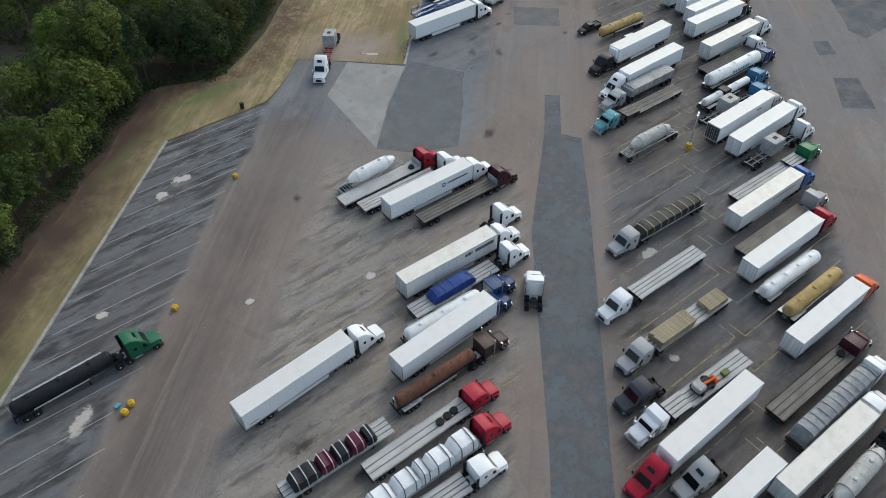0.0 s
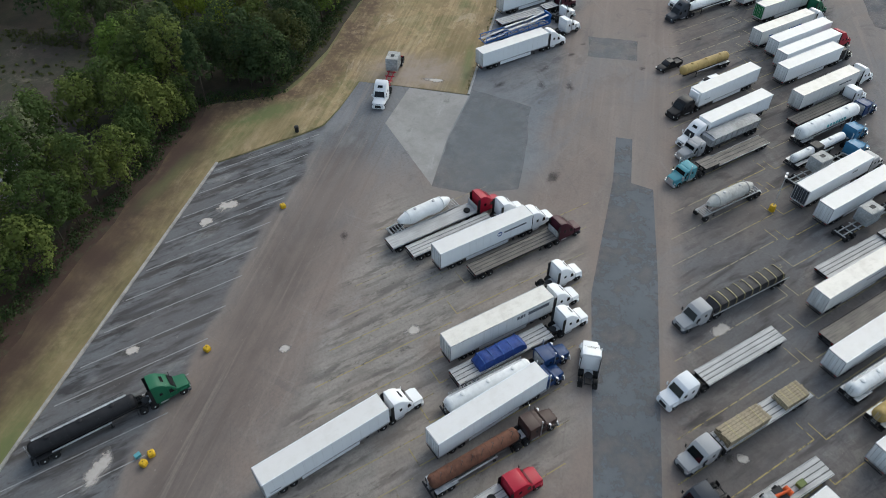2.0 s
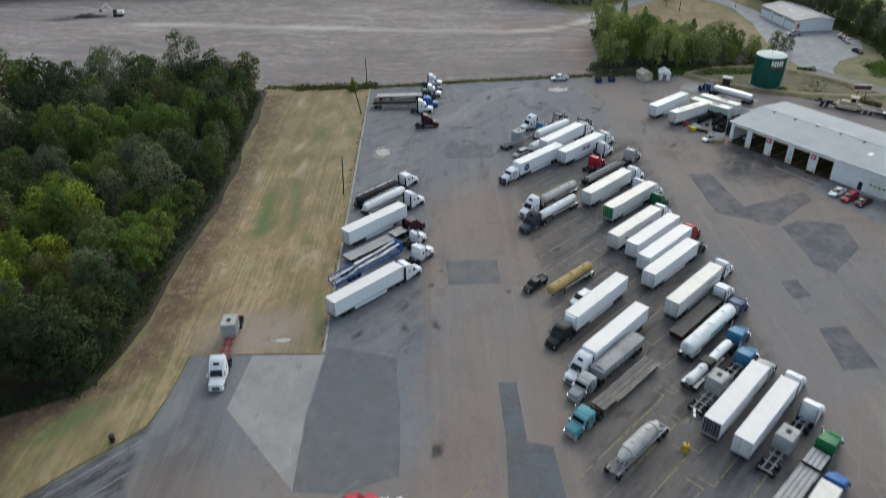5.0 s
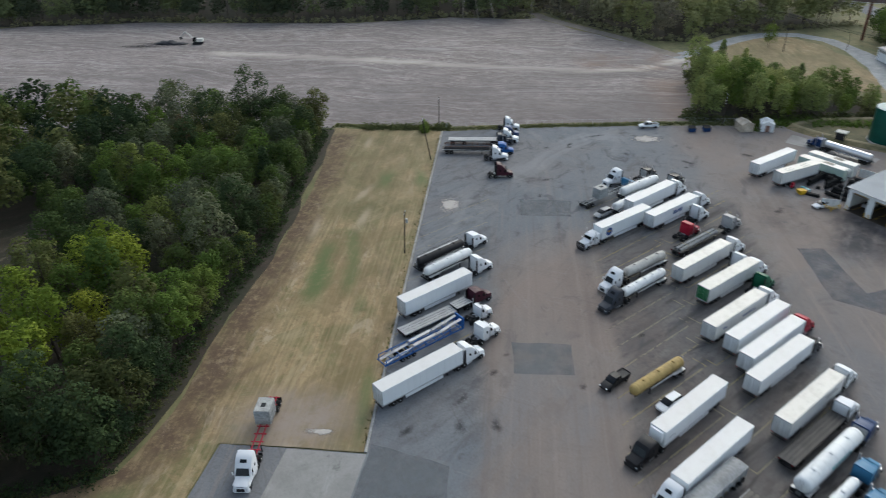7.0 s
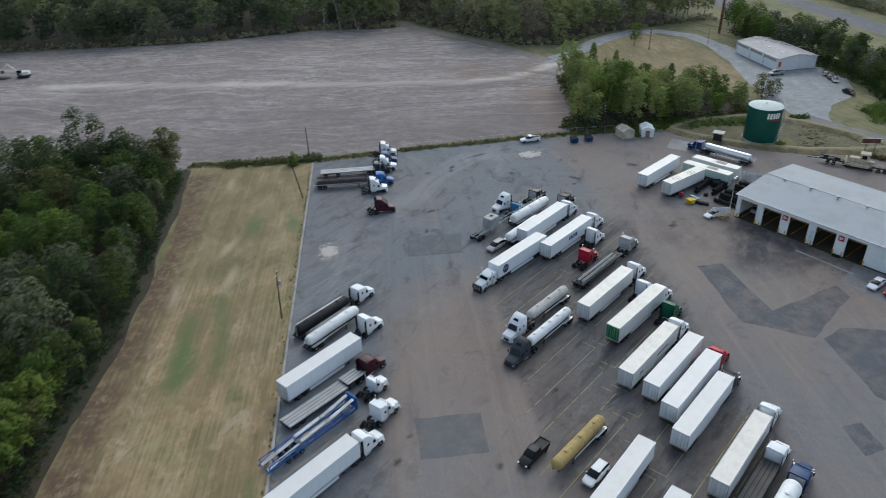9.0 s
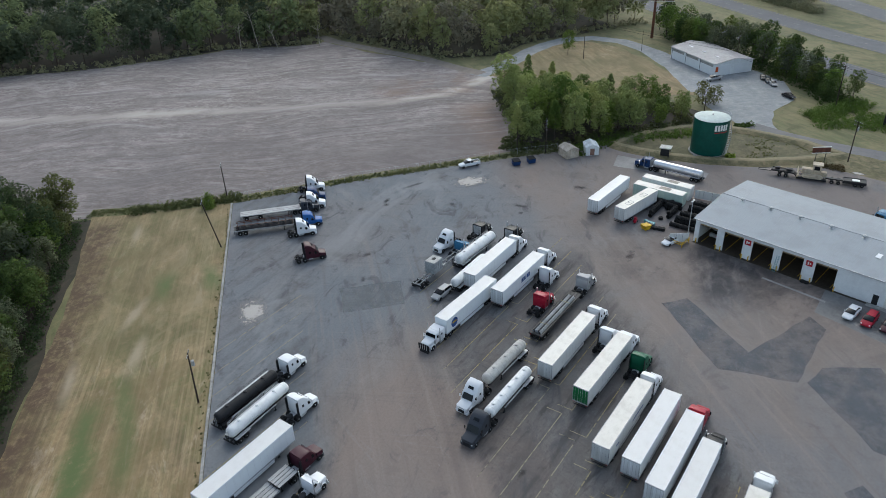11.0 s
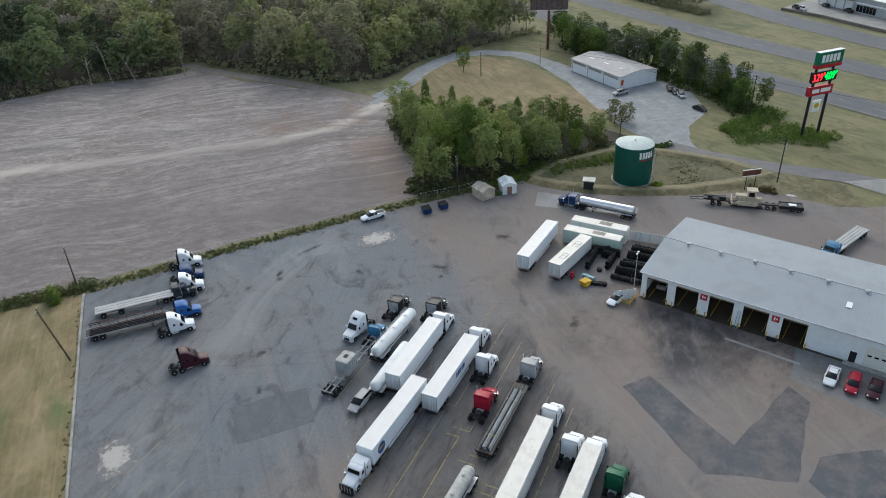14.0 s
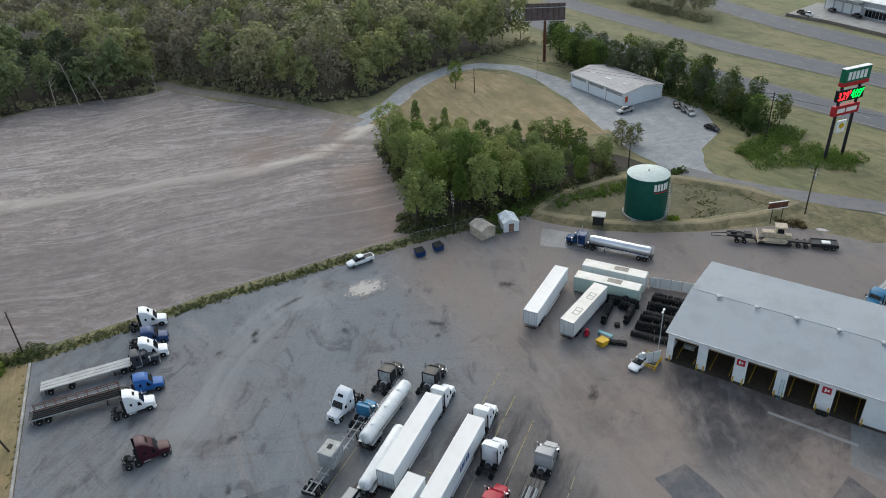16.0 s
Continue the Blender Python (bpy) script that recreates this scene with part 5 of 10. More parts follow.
    for ob in t.children:
        kind = ob.name.split(".")[0]
        if kind == "wheel":
            ob.location.x = ob.location.x + pull if ob.location.x < back else ob.location.x * SHORT
        elif kind in ("fifth_wheel", "deck_plate", "mud_flap", "back_panel", "side_fairing"):
            ob.location.x += pull
        else:
            ob.scale.x = SHORT if kind != "frame" else (end + pull) / end
    return t


def landing_gear(t, x):
    for sgn in (-1, 1):
        part("landing_leg", kept(("leg", round(x, 1), sgn), lambda: MB().cbox(x - 0.07, x + 0.07, sgn * 0.75 - 0.07, sgn * 0.75 + 0.07, 0.06, 1.12, 0.02).cbox(x - 0.2, x + 0.2, sgn * 0.75 - 0.14, sgn * 0.75 + 0.14, 0.0, 0.06, 0.01)), STEEL, t)


def tandem(t, x, y=0.95, rim=RIM, spread=1.26):
    for sgn in (-1, 1):
        for k in (0, 1):
            wheel(t, x + spread * k, sgn * y, rim=rim)
        part("mud_flap", kept(("tflap", round(x, 2), sgn), lambda: MB().box(x - 0.72, x - 0.7, sgn * y - 0.3, sgn * y + 0.3, 0.2, 1.0), False), RUBBER, t)
    part("axle_carriage", kept(("carriage", round(x, 2), spread), lambda: MB().cbox(x - 0.6, x + spread + 0.6, -0.6, -0.45, 0.72, 1.05, 0.02).cbox(x - 0.6, x + spread + 0.6, 0.45, 0.6, 0.72, 1.05, 0.02)
         .tube((x, -0.9, 0.51), (x, 0.9, 0.51), 0.09).tube((x + spread, -0.9, 0.51), (x + spread, 0.9, 0.51), 0.09)), STEEL, t)


def box_trailer(x, y, turn, L=16.15, old=False, reefer=False, skirt=True, doors=None, label="", mark=None, axle=2.1, tint=None):
    """A van trailer with its rear centre at x, y."""
    words = label or ("white refrigerated van trailer with clean sides" if reefer else "weathered white van trailer" if old else "white van trailer with smooth sides")
    t = thing("box_trailer", spelled(words, "parked in a marked stall"), "semi-trailer", "trailers in the lot", (x, y, 0), turn)
    skin, roof = (SKIN_OLD, ROOF_OLD) if old else (SKIN, ROOF)
    part("body", kept(("van", L), lambda: MB().cbox(0.06, L, -1.29, 1.29, 1.16, 4.04, 0.05)), tint or skin, t)
    part("roof", kept(("vanroof", L), lambda: MB().cbox(0.05, L - 0.05, -1.24, 1.24, 4.03, 4.075, 0.02)), roof, t)
    for sgn in (-1, 1):
        part("roof_rail", kept(("vanrail", L, sgn), lambda: MB().cbox(0.03, L + 0.01, sgn * 1.27 - 0.04, sgn * 1.27 + 0.04, 3.95, 4.1, 0.015)), GALV if old else skin, t)
        part("floor_rail", kept(("vanfloor", L, sgn), lambda: MB().cbox(0.03, L + 0.01, sgn * 1.28 - 0.035, sgn * 1.28 + 0.035, 1.08, 1.3, 0.01)), GALV, t)
        d = part("rear_door", kept(("vandoor", sgn), lambda: MB().cbox(-0.0, 0.06, min(0.02 * sgn, 1.2 * sgn), max(0.02 * sgn, 1.2 * sgn), 1.3, 3.9, 0.02)), doors or skin, t)
        part("lock_bar", kept(("lockbar", sgn), lambda: MB().tube((-0.035, sgn * 0.35, 1.25), (-0.035, sgn * 0.35, 3.92), 0.025, n=6).tube((-0.035, sgn * 0.85, 1.25), (-0.035, sgn * 0.85, 3.92), 0.025, n=6)), GALV, d)
        part("tail_lamp", kept(("taillamp", sgn), lambda: MB().cbox(-0.03, 0.03, sgn * 1.05 - 0.14, sgn * 1.05 + 0.14, 0.98, 1.1, 0.02)), RED_LENS, t)
        if skirt:
            part("side_skirt", kept(("vanskirt", L, sgn, axle), lambda: MB().cbox(axle + 2.3, L - 4.2, sgn * 1.22 - 0.015, sgn * 1.22 + 0.015, 0.38, 1.1, 0.01)), skin, t)
    part("rear_frame", kept("vanframe", lambda: MB().cbox(-0.02, 0.1, -1.3, -1.2, 1.08, 4.08, 0.02).cbox(-0.02, 0.1, 1.2, 1.3, 1.08, 4.08, 0.02).cbox(-0.02, 0.1, -1.2, 1.2, 3.9, 4.08, 0.02)
         .cbox(-0.02, 0.1, -1.2, 1.2, 1.08, 1.3, 0.02)), GALV, t)
    part("rear_guard", kept("vanguard", lambda: MB().cbox(0.0, 0.1, -1.15, 1.15, 0.5, 0.62, 0.02).cbox(0.02, 0.1, -0.65, -0.55, 0.6, 1.1, 0.01).cbox(0.02, 0.1, 0.55, 0.65, 0.6, 1.1, 0.01)), STEEL, t)
    part("underframe", kept(("vanunder", L), lambda: MB().cbox(0.2, L - 0.3, -0.5, -0.38, 0.95, 1.16, 0.01).cbox(0.2, L - 0.3, 0.38, 0.5, 0.95, 1.16, 0.01)), STEEL, t)
    if reefer:
        part("cooling_unit", kept(("reefer", L), lambda: MB().cbox(L, L + 0.55, -1.0, 1.0, 2.0, 3.95, 0.12)), PAINT["white"], t, "white refrigeration unit")
    landing_gear(t, L - 3.0)
    tandem(t, axle)
    if mark:
        mark(t, L)
    return t


def bars(material, xs, z0, z1, side=-1):
    """Plain bars in place of lettering on the side of a trailer."""
    def put(t, L):
        for a, b in xs:
            part("marking", kept(("mark", a, b, z0, z1, side), lambda: MB().box(a, b, side * 1.293 - 0.006, side * 1.293 + 0.006, z0, z1), False), material, t)
    return put


def round_mark(material, x, z, r, more=()):
    def put(t, L):
        for side in (-1, 1):
            part("emblem", kept(("emblem", x, z, r, side), lambda: MB().lathe([(-0.006, 0.01), (-0.006, r), (0.006, r), (0.006, 0.01)], 24, "y", (x, side * 1.294, z)), False), material, t)
            for a, b, z0, z1, m2 in more:
                part("marking", kept(("mark", a, b, z0, z1, side), lambda: MB().box(a, b, side * 1.296 - 0.008, side * 1.296 + 0.008, z0, z1), False), m2, t)
    return put


def flatbed(x, y, turn, L=14.6, deck=DECK_ALU, strips=4, label="", step=0.0, headboard=False, axle=1.3, spread=1.26, rail=GALV):
    """A platform trailer with a deck of lengthwise boards; step: how long its raised front deck is."""
    t = thing("flatbed_trailer", spelled(label or "empty flatbed trailer with a worn deck", "parked in a marked stall"), "semi-trailer", "trailers in the lot", (x, y, 0), turn)
    h = 1.05 if step else 1.38
    w = 2.5 / strips
    for k in range(strips):
        y0 = -1.25 + w * k
        part("deck_board", kept(("deck", L - step, strips, k, h), lambda: MB().cbox(0.05, L - step - 0.02, y0 + 0.05, y0 + w - 0.05, h, h + 0.07, 0.012)), deck, t)
        if step:
            part("deck_board", kept(("decku", L, step, strips, k), lambda: MB().cbox(L - step, L, y0 + 0.05, y0 + w - 0.05, 1.5, 1.57, 0.012)), deck, t)
    part("deck_bed", kept(("bed", L, step, h), lambda: MB().cbox(0.05, L - step, -1.24, 1.24, h - 0.12, h + 0.03, 0.01)), STEEL, t)
    if step:
        part("upper_bed", kept(("ubed", L, step), lambda: MB().cbox(L - step, L, -1.24, 1.24, 1.3, 1.53, 0.01)), STEEL, t)
    for sgn in (-1, 1):
        part("side_rail", kept(("rail", L, step, sgn, h), lambda: MB().cbox(0.0, L - step, sgn * 1.28 - 0.03, sgn * 1.28 + 0.03, h - 0.12, h + 0.075, 0.012)), rail, t)
        part("main_beam", kept(("beam", L, sgn, h), lambda: MB().cbox(0.3, L - 0.3, sgn * 0.45 - 0.06, sgn * 0.45 + 0.06, h - 0.55, h - 0.12, 0.015)), STEEL, t)
        part("tail_lamp", kept(("ftail", sgn, h), lambda: MB().cbox(-0.04, 0.03, sgn * 0.95 - 0.15, sgn * 0.95 + 0.15, h - 0.15, h - 0.03, 0.02)), RED_LENS, t)
    part("rear_bumper", kept(("fbump", h), lambda: MB().cbox(-0.02, 0.08, -1.22, 1.22, h - 0.2, h + 0.04, 0.02).cbox(0.0, 0.1, -1.1, 1.1, 0.5, 0.62, 0.02)), STEEL, t)
    if headboard:
        part("headboard", kept(("headboard", L), lambda: MB().cbox(L - 0.06, L + 0.02, -1.25, 1.25, 1.45, 2.6, 0.02)), GALV, t)
    landing_gear(t, L - 2.8)
    tandem(t, axle, spread=spread)
    return t


def tank_trailer(x, y, turn, L=12.8, r=1.0, skin=TANKWHITE, label="", walk=True, bands=7, z=2.0, squash=1.0, manholes=3, rim=RIM, hose=True, hoops=0):
    """A cylindrical tank trailer with its rear centre at x, y."""
    t = thing("tank_trailer", spelled(label, "parked in a marked stall"), "tank trailer", "trailers in the lot", (x, y, 0), turn)
    part("tank", kept(("tank", L, r, z, squash), lambda: MB().lathe([(0.3, 0.05), (0.32, r * 0.4), (0.42, r * 0.75), (0.62, r * 0.94), (0.9, r), (L - 0.6, r), (L - 0.3, r * 0.94), (L - 0.1, r * 0.75), (L, r * 0.4), (L + 0.02, 0.05)], 26, "x", (0, 0, z), squash)), skin, t)
    for k in range(bands):
        a = 1.0 + (L - 1.9) * k / max(1, bands - 1)
        part("band", kept(("band", r, z, squash), lambda: MB().lathe([(-0.05, r - 0.03), (-0.05, r + 0.02), (0.05, r + 0.02), (0.05, r - 0.03)], 26, "x", (0, 0, z), squash)), skin, t, at=(a, 0, 0))
    for k in range(manholes):
        a = L * (k + 0.7) / (manholes + 0.4)
        part("manhole", kept(("manhole", z, r, squash), lambda: MB().lathe([(z + r * squash - 0.1, 0.28), (z + r * squash + 0.1, 0.28), (z + r * squash + 0.12, 0.3), (z + r * squash + 0.17, 0.22), (z + r * squash + 0.18, 0.02)], 14, "z")), skin, t, at=(a, 0, 0))
    for k in range(hoops):
        a = 1.4 + (L - 2.6) * k / max(1, hoops - 1)
        part("hoop", kept(("hoop", r, z), lambda: MB().tube((0, -0.5, z + r * 0.7), (0, -0.55, z + r + 0.4), 0.03, n=5).tube((0, -0.55, z + r + 0.4), (0.35, -0.3, z + r + 0.5), 0.03, n=5).tube((0.35, -0.3, z + r + 0.5), (0.4, 0.1, z + r * 0.96), 0.03, n=5)), STEEL, t, at=(a, 0, 0))
    if walk:
        part("catwalk", kept(("catwalk", L, r, z, squash), lambda: MB().cbox(1.0, L - 0.8, 0.35, 0.75, z + r * squash * 0.82, z + r * squash * 0.82 + 0.05, 0.01)), GALV, t)
        def rail():
            mb = MB()
            zt = z + r * squash * 0.82
            for k in range(9):
                a = 1.05 + (L - 1.9) * k / 8
                mb.tube((a, 0.75, zt), (a, 0.75, zt + 0.55), 0.02, n=5)
            for h in (0.3, 0.55):
                mb.tube((1.05, 0.75, zt + h), (L - 0.85, 0.75, zt + h), 0.022, n=5)
            return mb
        part("handrail", kept(("trail", L, r, z, squash), rail), STEEL if skin in (TANKBLACK, TANKBROWN) else GALV, t)
    def ladder():
        mb = MB()
        for s in (-0.2, 0.2):
            mb.tube((0.16, s, 0.8), (0.16, s, z + r * squash), 0.025, n=5)
        for k in range(6):
            mb.tube((0.16, -0.2, 1.0 + 0.33 * k), (0.16, 0.2, 1.0 + 0.33 * k), 0.02, n=5)
        return mb
    part("ladder", kept(("tladder", z, r, squash), ladder), GALV, t)
    part("frame", kept(("tframe", L), lambda: MB().cbox(0.1, L - 0.2, -0.5, -0.36, 0.82, 1.12, 0.02).cbox(0.1, L - 0.2, 0.36, 0.5, 0.82, 1.12, 0.02).cbox(0.0, 0.2, -1.15, 1.15, 0.6, 0.85, 0.03)), STEEL, t)
    if hose:
        for sgn in (-1, 1):
            part("hose_tube", kept(("hose", L, sgn), lambda: MB().tube((2.4, sgn * 0.95, 1.2), (L - 3.4, sgn * 0.95, 1.2), 0.11, n=10)), GALV, t)
    for sgn in (-1, 1):
        part("fender", kept(("tfender", sgn), lambda: MB().cbox(0.55, 3.4, sgn * 0.95 - 0.32, sgn * 0.95 + 0.32, 1.1, 1.16, 0.02)), GALV if skin is not TANKBLACK else STEEL, t)
    landing_gear(t, L - 3.6)
    tandem(t, 1.25, rim=rim)
    return t


def pneumatic(x, y, turn, L=11.6, skin=TANKWHITE, label="", dolly=False):
    """A dry-bulk tank trailer: a fat tube with two hoppers below."""
    t = thing("bulk_tank_trailer", spelled(label, "parked on the lot"), "tank trailer", "trailers in the lot", (x, y, 0), turn)
    a, b = 1.6, L - 1.4
    def shape():
        mb = MB()
        rows = []
        for k in range(13):
            f = k / 12
            r = 1.08 * min(1, (4 * min(f, 1 - f) + 0.12)) ** 0.5
            sag = 0.34 * abs(math.sin(2 * math.pi * f))
            rows.append([(a + (b - a) * f, r * math.cos(u), 2.45 + r * math.sin(u) - (sag if math.sin(u) < 0 else 0) * abs(math.sin(u))) for u in (2 * math.pi * i / 22 for i in range(22))])
        return mb.loft(rows)
    part("tank", kept(("pneu", L), shape), skin, t)
    for k in (0.32, 0.68):
        c = a + (b - a) * k
        part("hopper", kept(("hopper", L, k), lambda: MB().lathe([(0.75, 0.12), (0.8, 0.2), (1.7, 0.85), (2.1, 0.95)], 18, "z", (c, 0, 0))), skin, t)
        part("manhole", kept(("pman", L, k), lambda: MB().lathe([(3.4, 0.26), (3.6, 0.26), (3.64, 0.2), (3.66, 0.02)], 14, "z", (c, 0, 0))), GALV, t)
    for k in range(6):
        part("rib", kept(("prib", L, k), lambda: MB().lathe([(-0.04, 1.05), (-0.04, 1.1), (0.04, 1.1), (0.04, 1.05)], 22, "x", (a + 1.6 + (b - a - 3.2) * k / 5, 0, 2.45))), skin, t)
    def deck():
        mb = MB()
        for sgn in (-1, 1):
            mb.cbox(0.0, L, sgn * 0.9 - 0.07, sgn * 0.9 + 0.07, 1.02, 1.25, 0.02)
            mb.tube((0.4, sgn * 0.85, 1.2), (2.4, sgn * 0.6, 2.1), 0.05, n=6)
            mb.tube((L - 0.4, sgn * 0.85, 1.2), (L - 2.2, sgn * 0.6, 2.1), 0.05, n=6)
        for k in range(5):
            mb.cbox(0.1 + k * 0.5, 0.18 + k * 0.5, -0.85, 0.85, 1.06, 1.2, 0.01)
            mb.cbox(L - 0.2 - k * 0.4, L - 0.1 - k * 0.4, -0.85, 0.85, 1.06, 1.2, 0.01)
        return mb
    part("frame", kept(("pframe", L), deck), GALV, t)
    part("rear_bumper", kept("pbump", lambda: MB().cbox(-0.05, 0.15, -1.2, 1.2, 0.75, 1.0, 0.03)), GALV, t)
    landing_gear(t, L - 2.6)
    tandem(t, 0.9)
    if dolly:
        for sgn in (-1, 1):
            wheel(t, L - 0.5, sgn * 0.95)
    return t


def drop_box(x, y, turn, L=11.6, label=""):
    """An end-dump trailer with ribbed sides under a grey tarpaulin."""
    t = thing("dump_trailer", spelled(label, "parked in a marked stall"), "semi-trailer", "trailers in the lot", (x, y, 0), turn)
    part("tub", kept(("tub", L), lambda: MB().loft([[(x0, -w1, z1), (x0, w1, z1), (x0, w0, 1.2), (x0, -w0, 1.2)] for x0, w1, w0, z1 in ((0, 1.2, 1.0, 2.7), (0.3, 1.25, 1.05, 2.95), (L - 0.6, 1.25, 1.05, 2.95), (L, 1.2, 1.0, 2.6))])), GALV, t)
    part("cover", kept(("tubcover", L), lambda: MB().loft([[(x0, -1.22, 2.96), (x0, -0.6, zt - 0.06), (x0, 0, zt), (x0, 0.6, zt - 0.06), (x0, 1.22, 2.96), (x0, 0, 2.9)] for x0, zt in [(0.2 + (L - 0.6) * k / 12, 3.2 if k % 2 else 3.1) for k in range(13)]]), True), TARP_GREY, t, "grey tarpaulin over bows")
    for k in range(9):
        for sgn in (-1, 1):
            part("rib", kept(("tubrib", sgn), lambda: MB().cbox(-0.06, 0.06, sgn * 1.2 - 0.07, sgn * 1.2 + 0.07, 1.2, 2.95, 0.02)), GALV, t, at=(0.5 + (L - 1.2) * k / 8, 0, 0))
    part("underframe", kept(("vanunder", L), lambda: MB().cbox(0.2, L - 0.3, -0.5, -0.38, 0.9, 1.2, 0.01).cbox(0.2, L - 0.3, 0.38, 0.5, 0.9, 1.2, 0.01)), STEEL, t)
    landing_gear(t, L - 2.8)
    tandem(t, 1.2)
    return t


def load(kind, x, y, turn, x0, x1, z, w, h, material, label, straps=5, strap=STRAP, seed=1, lump=0.12):
    """A covered load: an uneven wrapped bundle with straps over it, lying on a deck."""
    rng = random.Random(seed)
    t = thing(kind, spelled(label, "on the trailer deck"), "cargo", "", (x, y, 0), turn)
    rows = []
    k = max(6, int((x1 - x0) / 0.7))
    for i in range(k + 1):
        f = i / k
        e = 0.55 if i in (0, k) else 1
        hh, ww = h * e * rng.uniform(1 - lump, 1 + lump * 0.4), w * (0.8 + 0.2 * e) * rng.uniform(1 - lump * 0.5, 1)
        xx = x0 + (x1 - x0) * f
        rows.append([(xx, -ww, z), (xx, ww, z), (xx, ww * 0.98, z + hh * 0.55), (xx, ww * 0.86, z + hh * 0.9), (xx, ww * 0.4, z + hh), (xx, -ww * 0.4, z + hh * rng.uniform(0.97, 1.02)), (xx, -ww * 0.86, z + hh * 0.9), (xx, -ww * 0.98, z + hh * 0.55)])
    part("cover", MB().loft(rows).mesh("cover", True), material, t)
    for i in range(straps):
        a = x0 + (x1 - x0) * (i + 0.5) / straps
        ring = lambda g, q: [(q, -w - g, z), (q, -w - g, z + h * 0.58), (q, -w * 0.88 - g, z + h * 0.93 + g), (q, -w * 0.4, z + h * 1.03 + g), (q, w * 0.4, z + h * 1.03 + g), (q, w * 0.88 + g, z + h * 0.93 + g), (q, w + g, z + h * 0.58), (q, w + g, z)]
        part("strap", MB().loft([ring(0.0, a - 0.06), ring(0.03, a - 0.06), ring(0.03, a + 0.06), ring(0.0, a + 0.06)], caps=False, closed=False), strap, t)
    return t


def on_trailer(rear, turn, along, across=0.0):
    c, s = math.cos(radians(turn)), math.sin(radians(turn))
    return rear[0] + c * along - s * across, rear[1] + s * along + c * across


def rig(make, x, y, turn, total, color, style="aero", roof="high", tlabel="", **more):
    """A trailer with its tractor coupled ahead of it."""
    make(x, y, turn, **more)
    nx, ny = on_trailer((x, y), turn, total)
    tractor(nx, ny, turn, color, style, tlabel or "", roof)


def chassis(x, y, turn, L=13.8, box_at=5.2, box_len=2.9, label="", rails_in=None):
    """A bare skeletal trailer that carries one grey metal box."""
    t = thing("skeletal_trailer", label or "bare skeletal trailer frame", "semi-trailer", "trailers in the lot", (x, y, 0), turn)
    def rails():
        mb = MB()
        for s in (-0.48, 0.48):
            mb.cbox(0, L, s - 0.07, s + 0.07, 0.92, 1.2, 0.02)
        for k in range(9):
            mb.cbox(0.1 + (L - 0.4) * k / 8, 0.25 + (L - 0.4) * k / 8, -0.95, 0.95, 1.02, 1.16, 0.02)
        return mb
    part("frame", kept(("chassis", L), rails), rails_in or BOXGREY, t)
    part("rear_bumper", kept("chbump", lambda: MB().cbox(-0.05, 0.12, -1.2, 1.2, 0.7, 1.05, 0.03)), STEEL, t)
    tandem(t, 0.9)
    landing_gear(t, L - 2.6)
    bx, by = on_trailer((x, y), turn, box_at)
    c = thing("metal_box", "grey ribbed metal box unit on the trailer frame", "container", "", (bx, by, 1.2), turn)
    part("body", kept(("boxunit", box_len), lambda: MB().cbox(0, box_len, -1.2, 1.2, 0, 2.5, 0.06)), BOXGREY, c)
    part("lid", kept(("boxlid", box_len), lambda: MB().cbox(0.06, box_len - 0.06, -1.1, 1.1, 2.5, 2.56, 0.02)), plain_box_lid, c)
    for k in range(5):
        for sgn in (-1, 1):
            part("rib", kept(("boxrib", sgn), lambda: MB().cbox(-0.05, 0.05, sgn * 1.22 - 0.03, sgn * 1.22 + 0.03, 0.1, 2.4, 0.01)), BOXGREY, c, at=(0.3 + (box_len - 0.6) * k / 4, 0, 0))
    part("hatch", kept("boxhatch", lambda: MB().cbox(-0.45, 0.45, -0.35, 0.35, 2.56, 2.6, 0.01)), STEEL, c, at=(box_len * 0.55, 0, 0))
    return t


plain_box_lid = plain("pale_grey_lid", (0.36, 0.36, 0.34), 0.6)


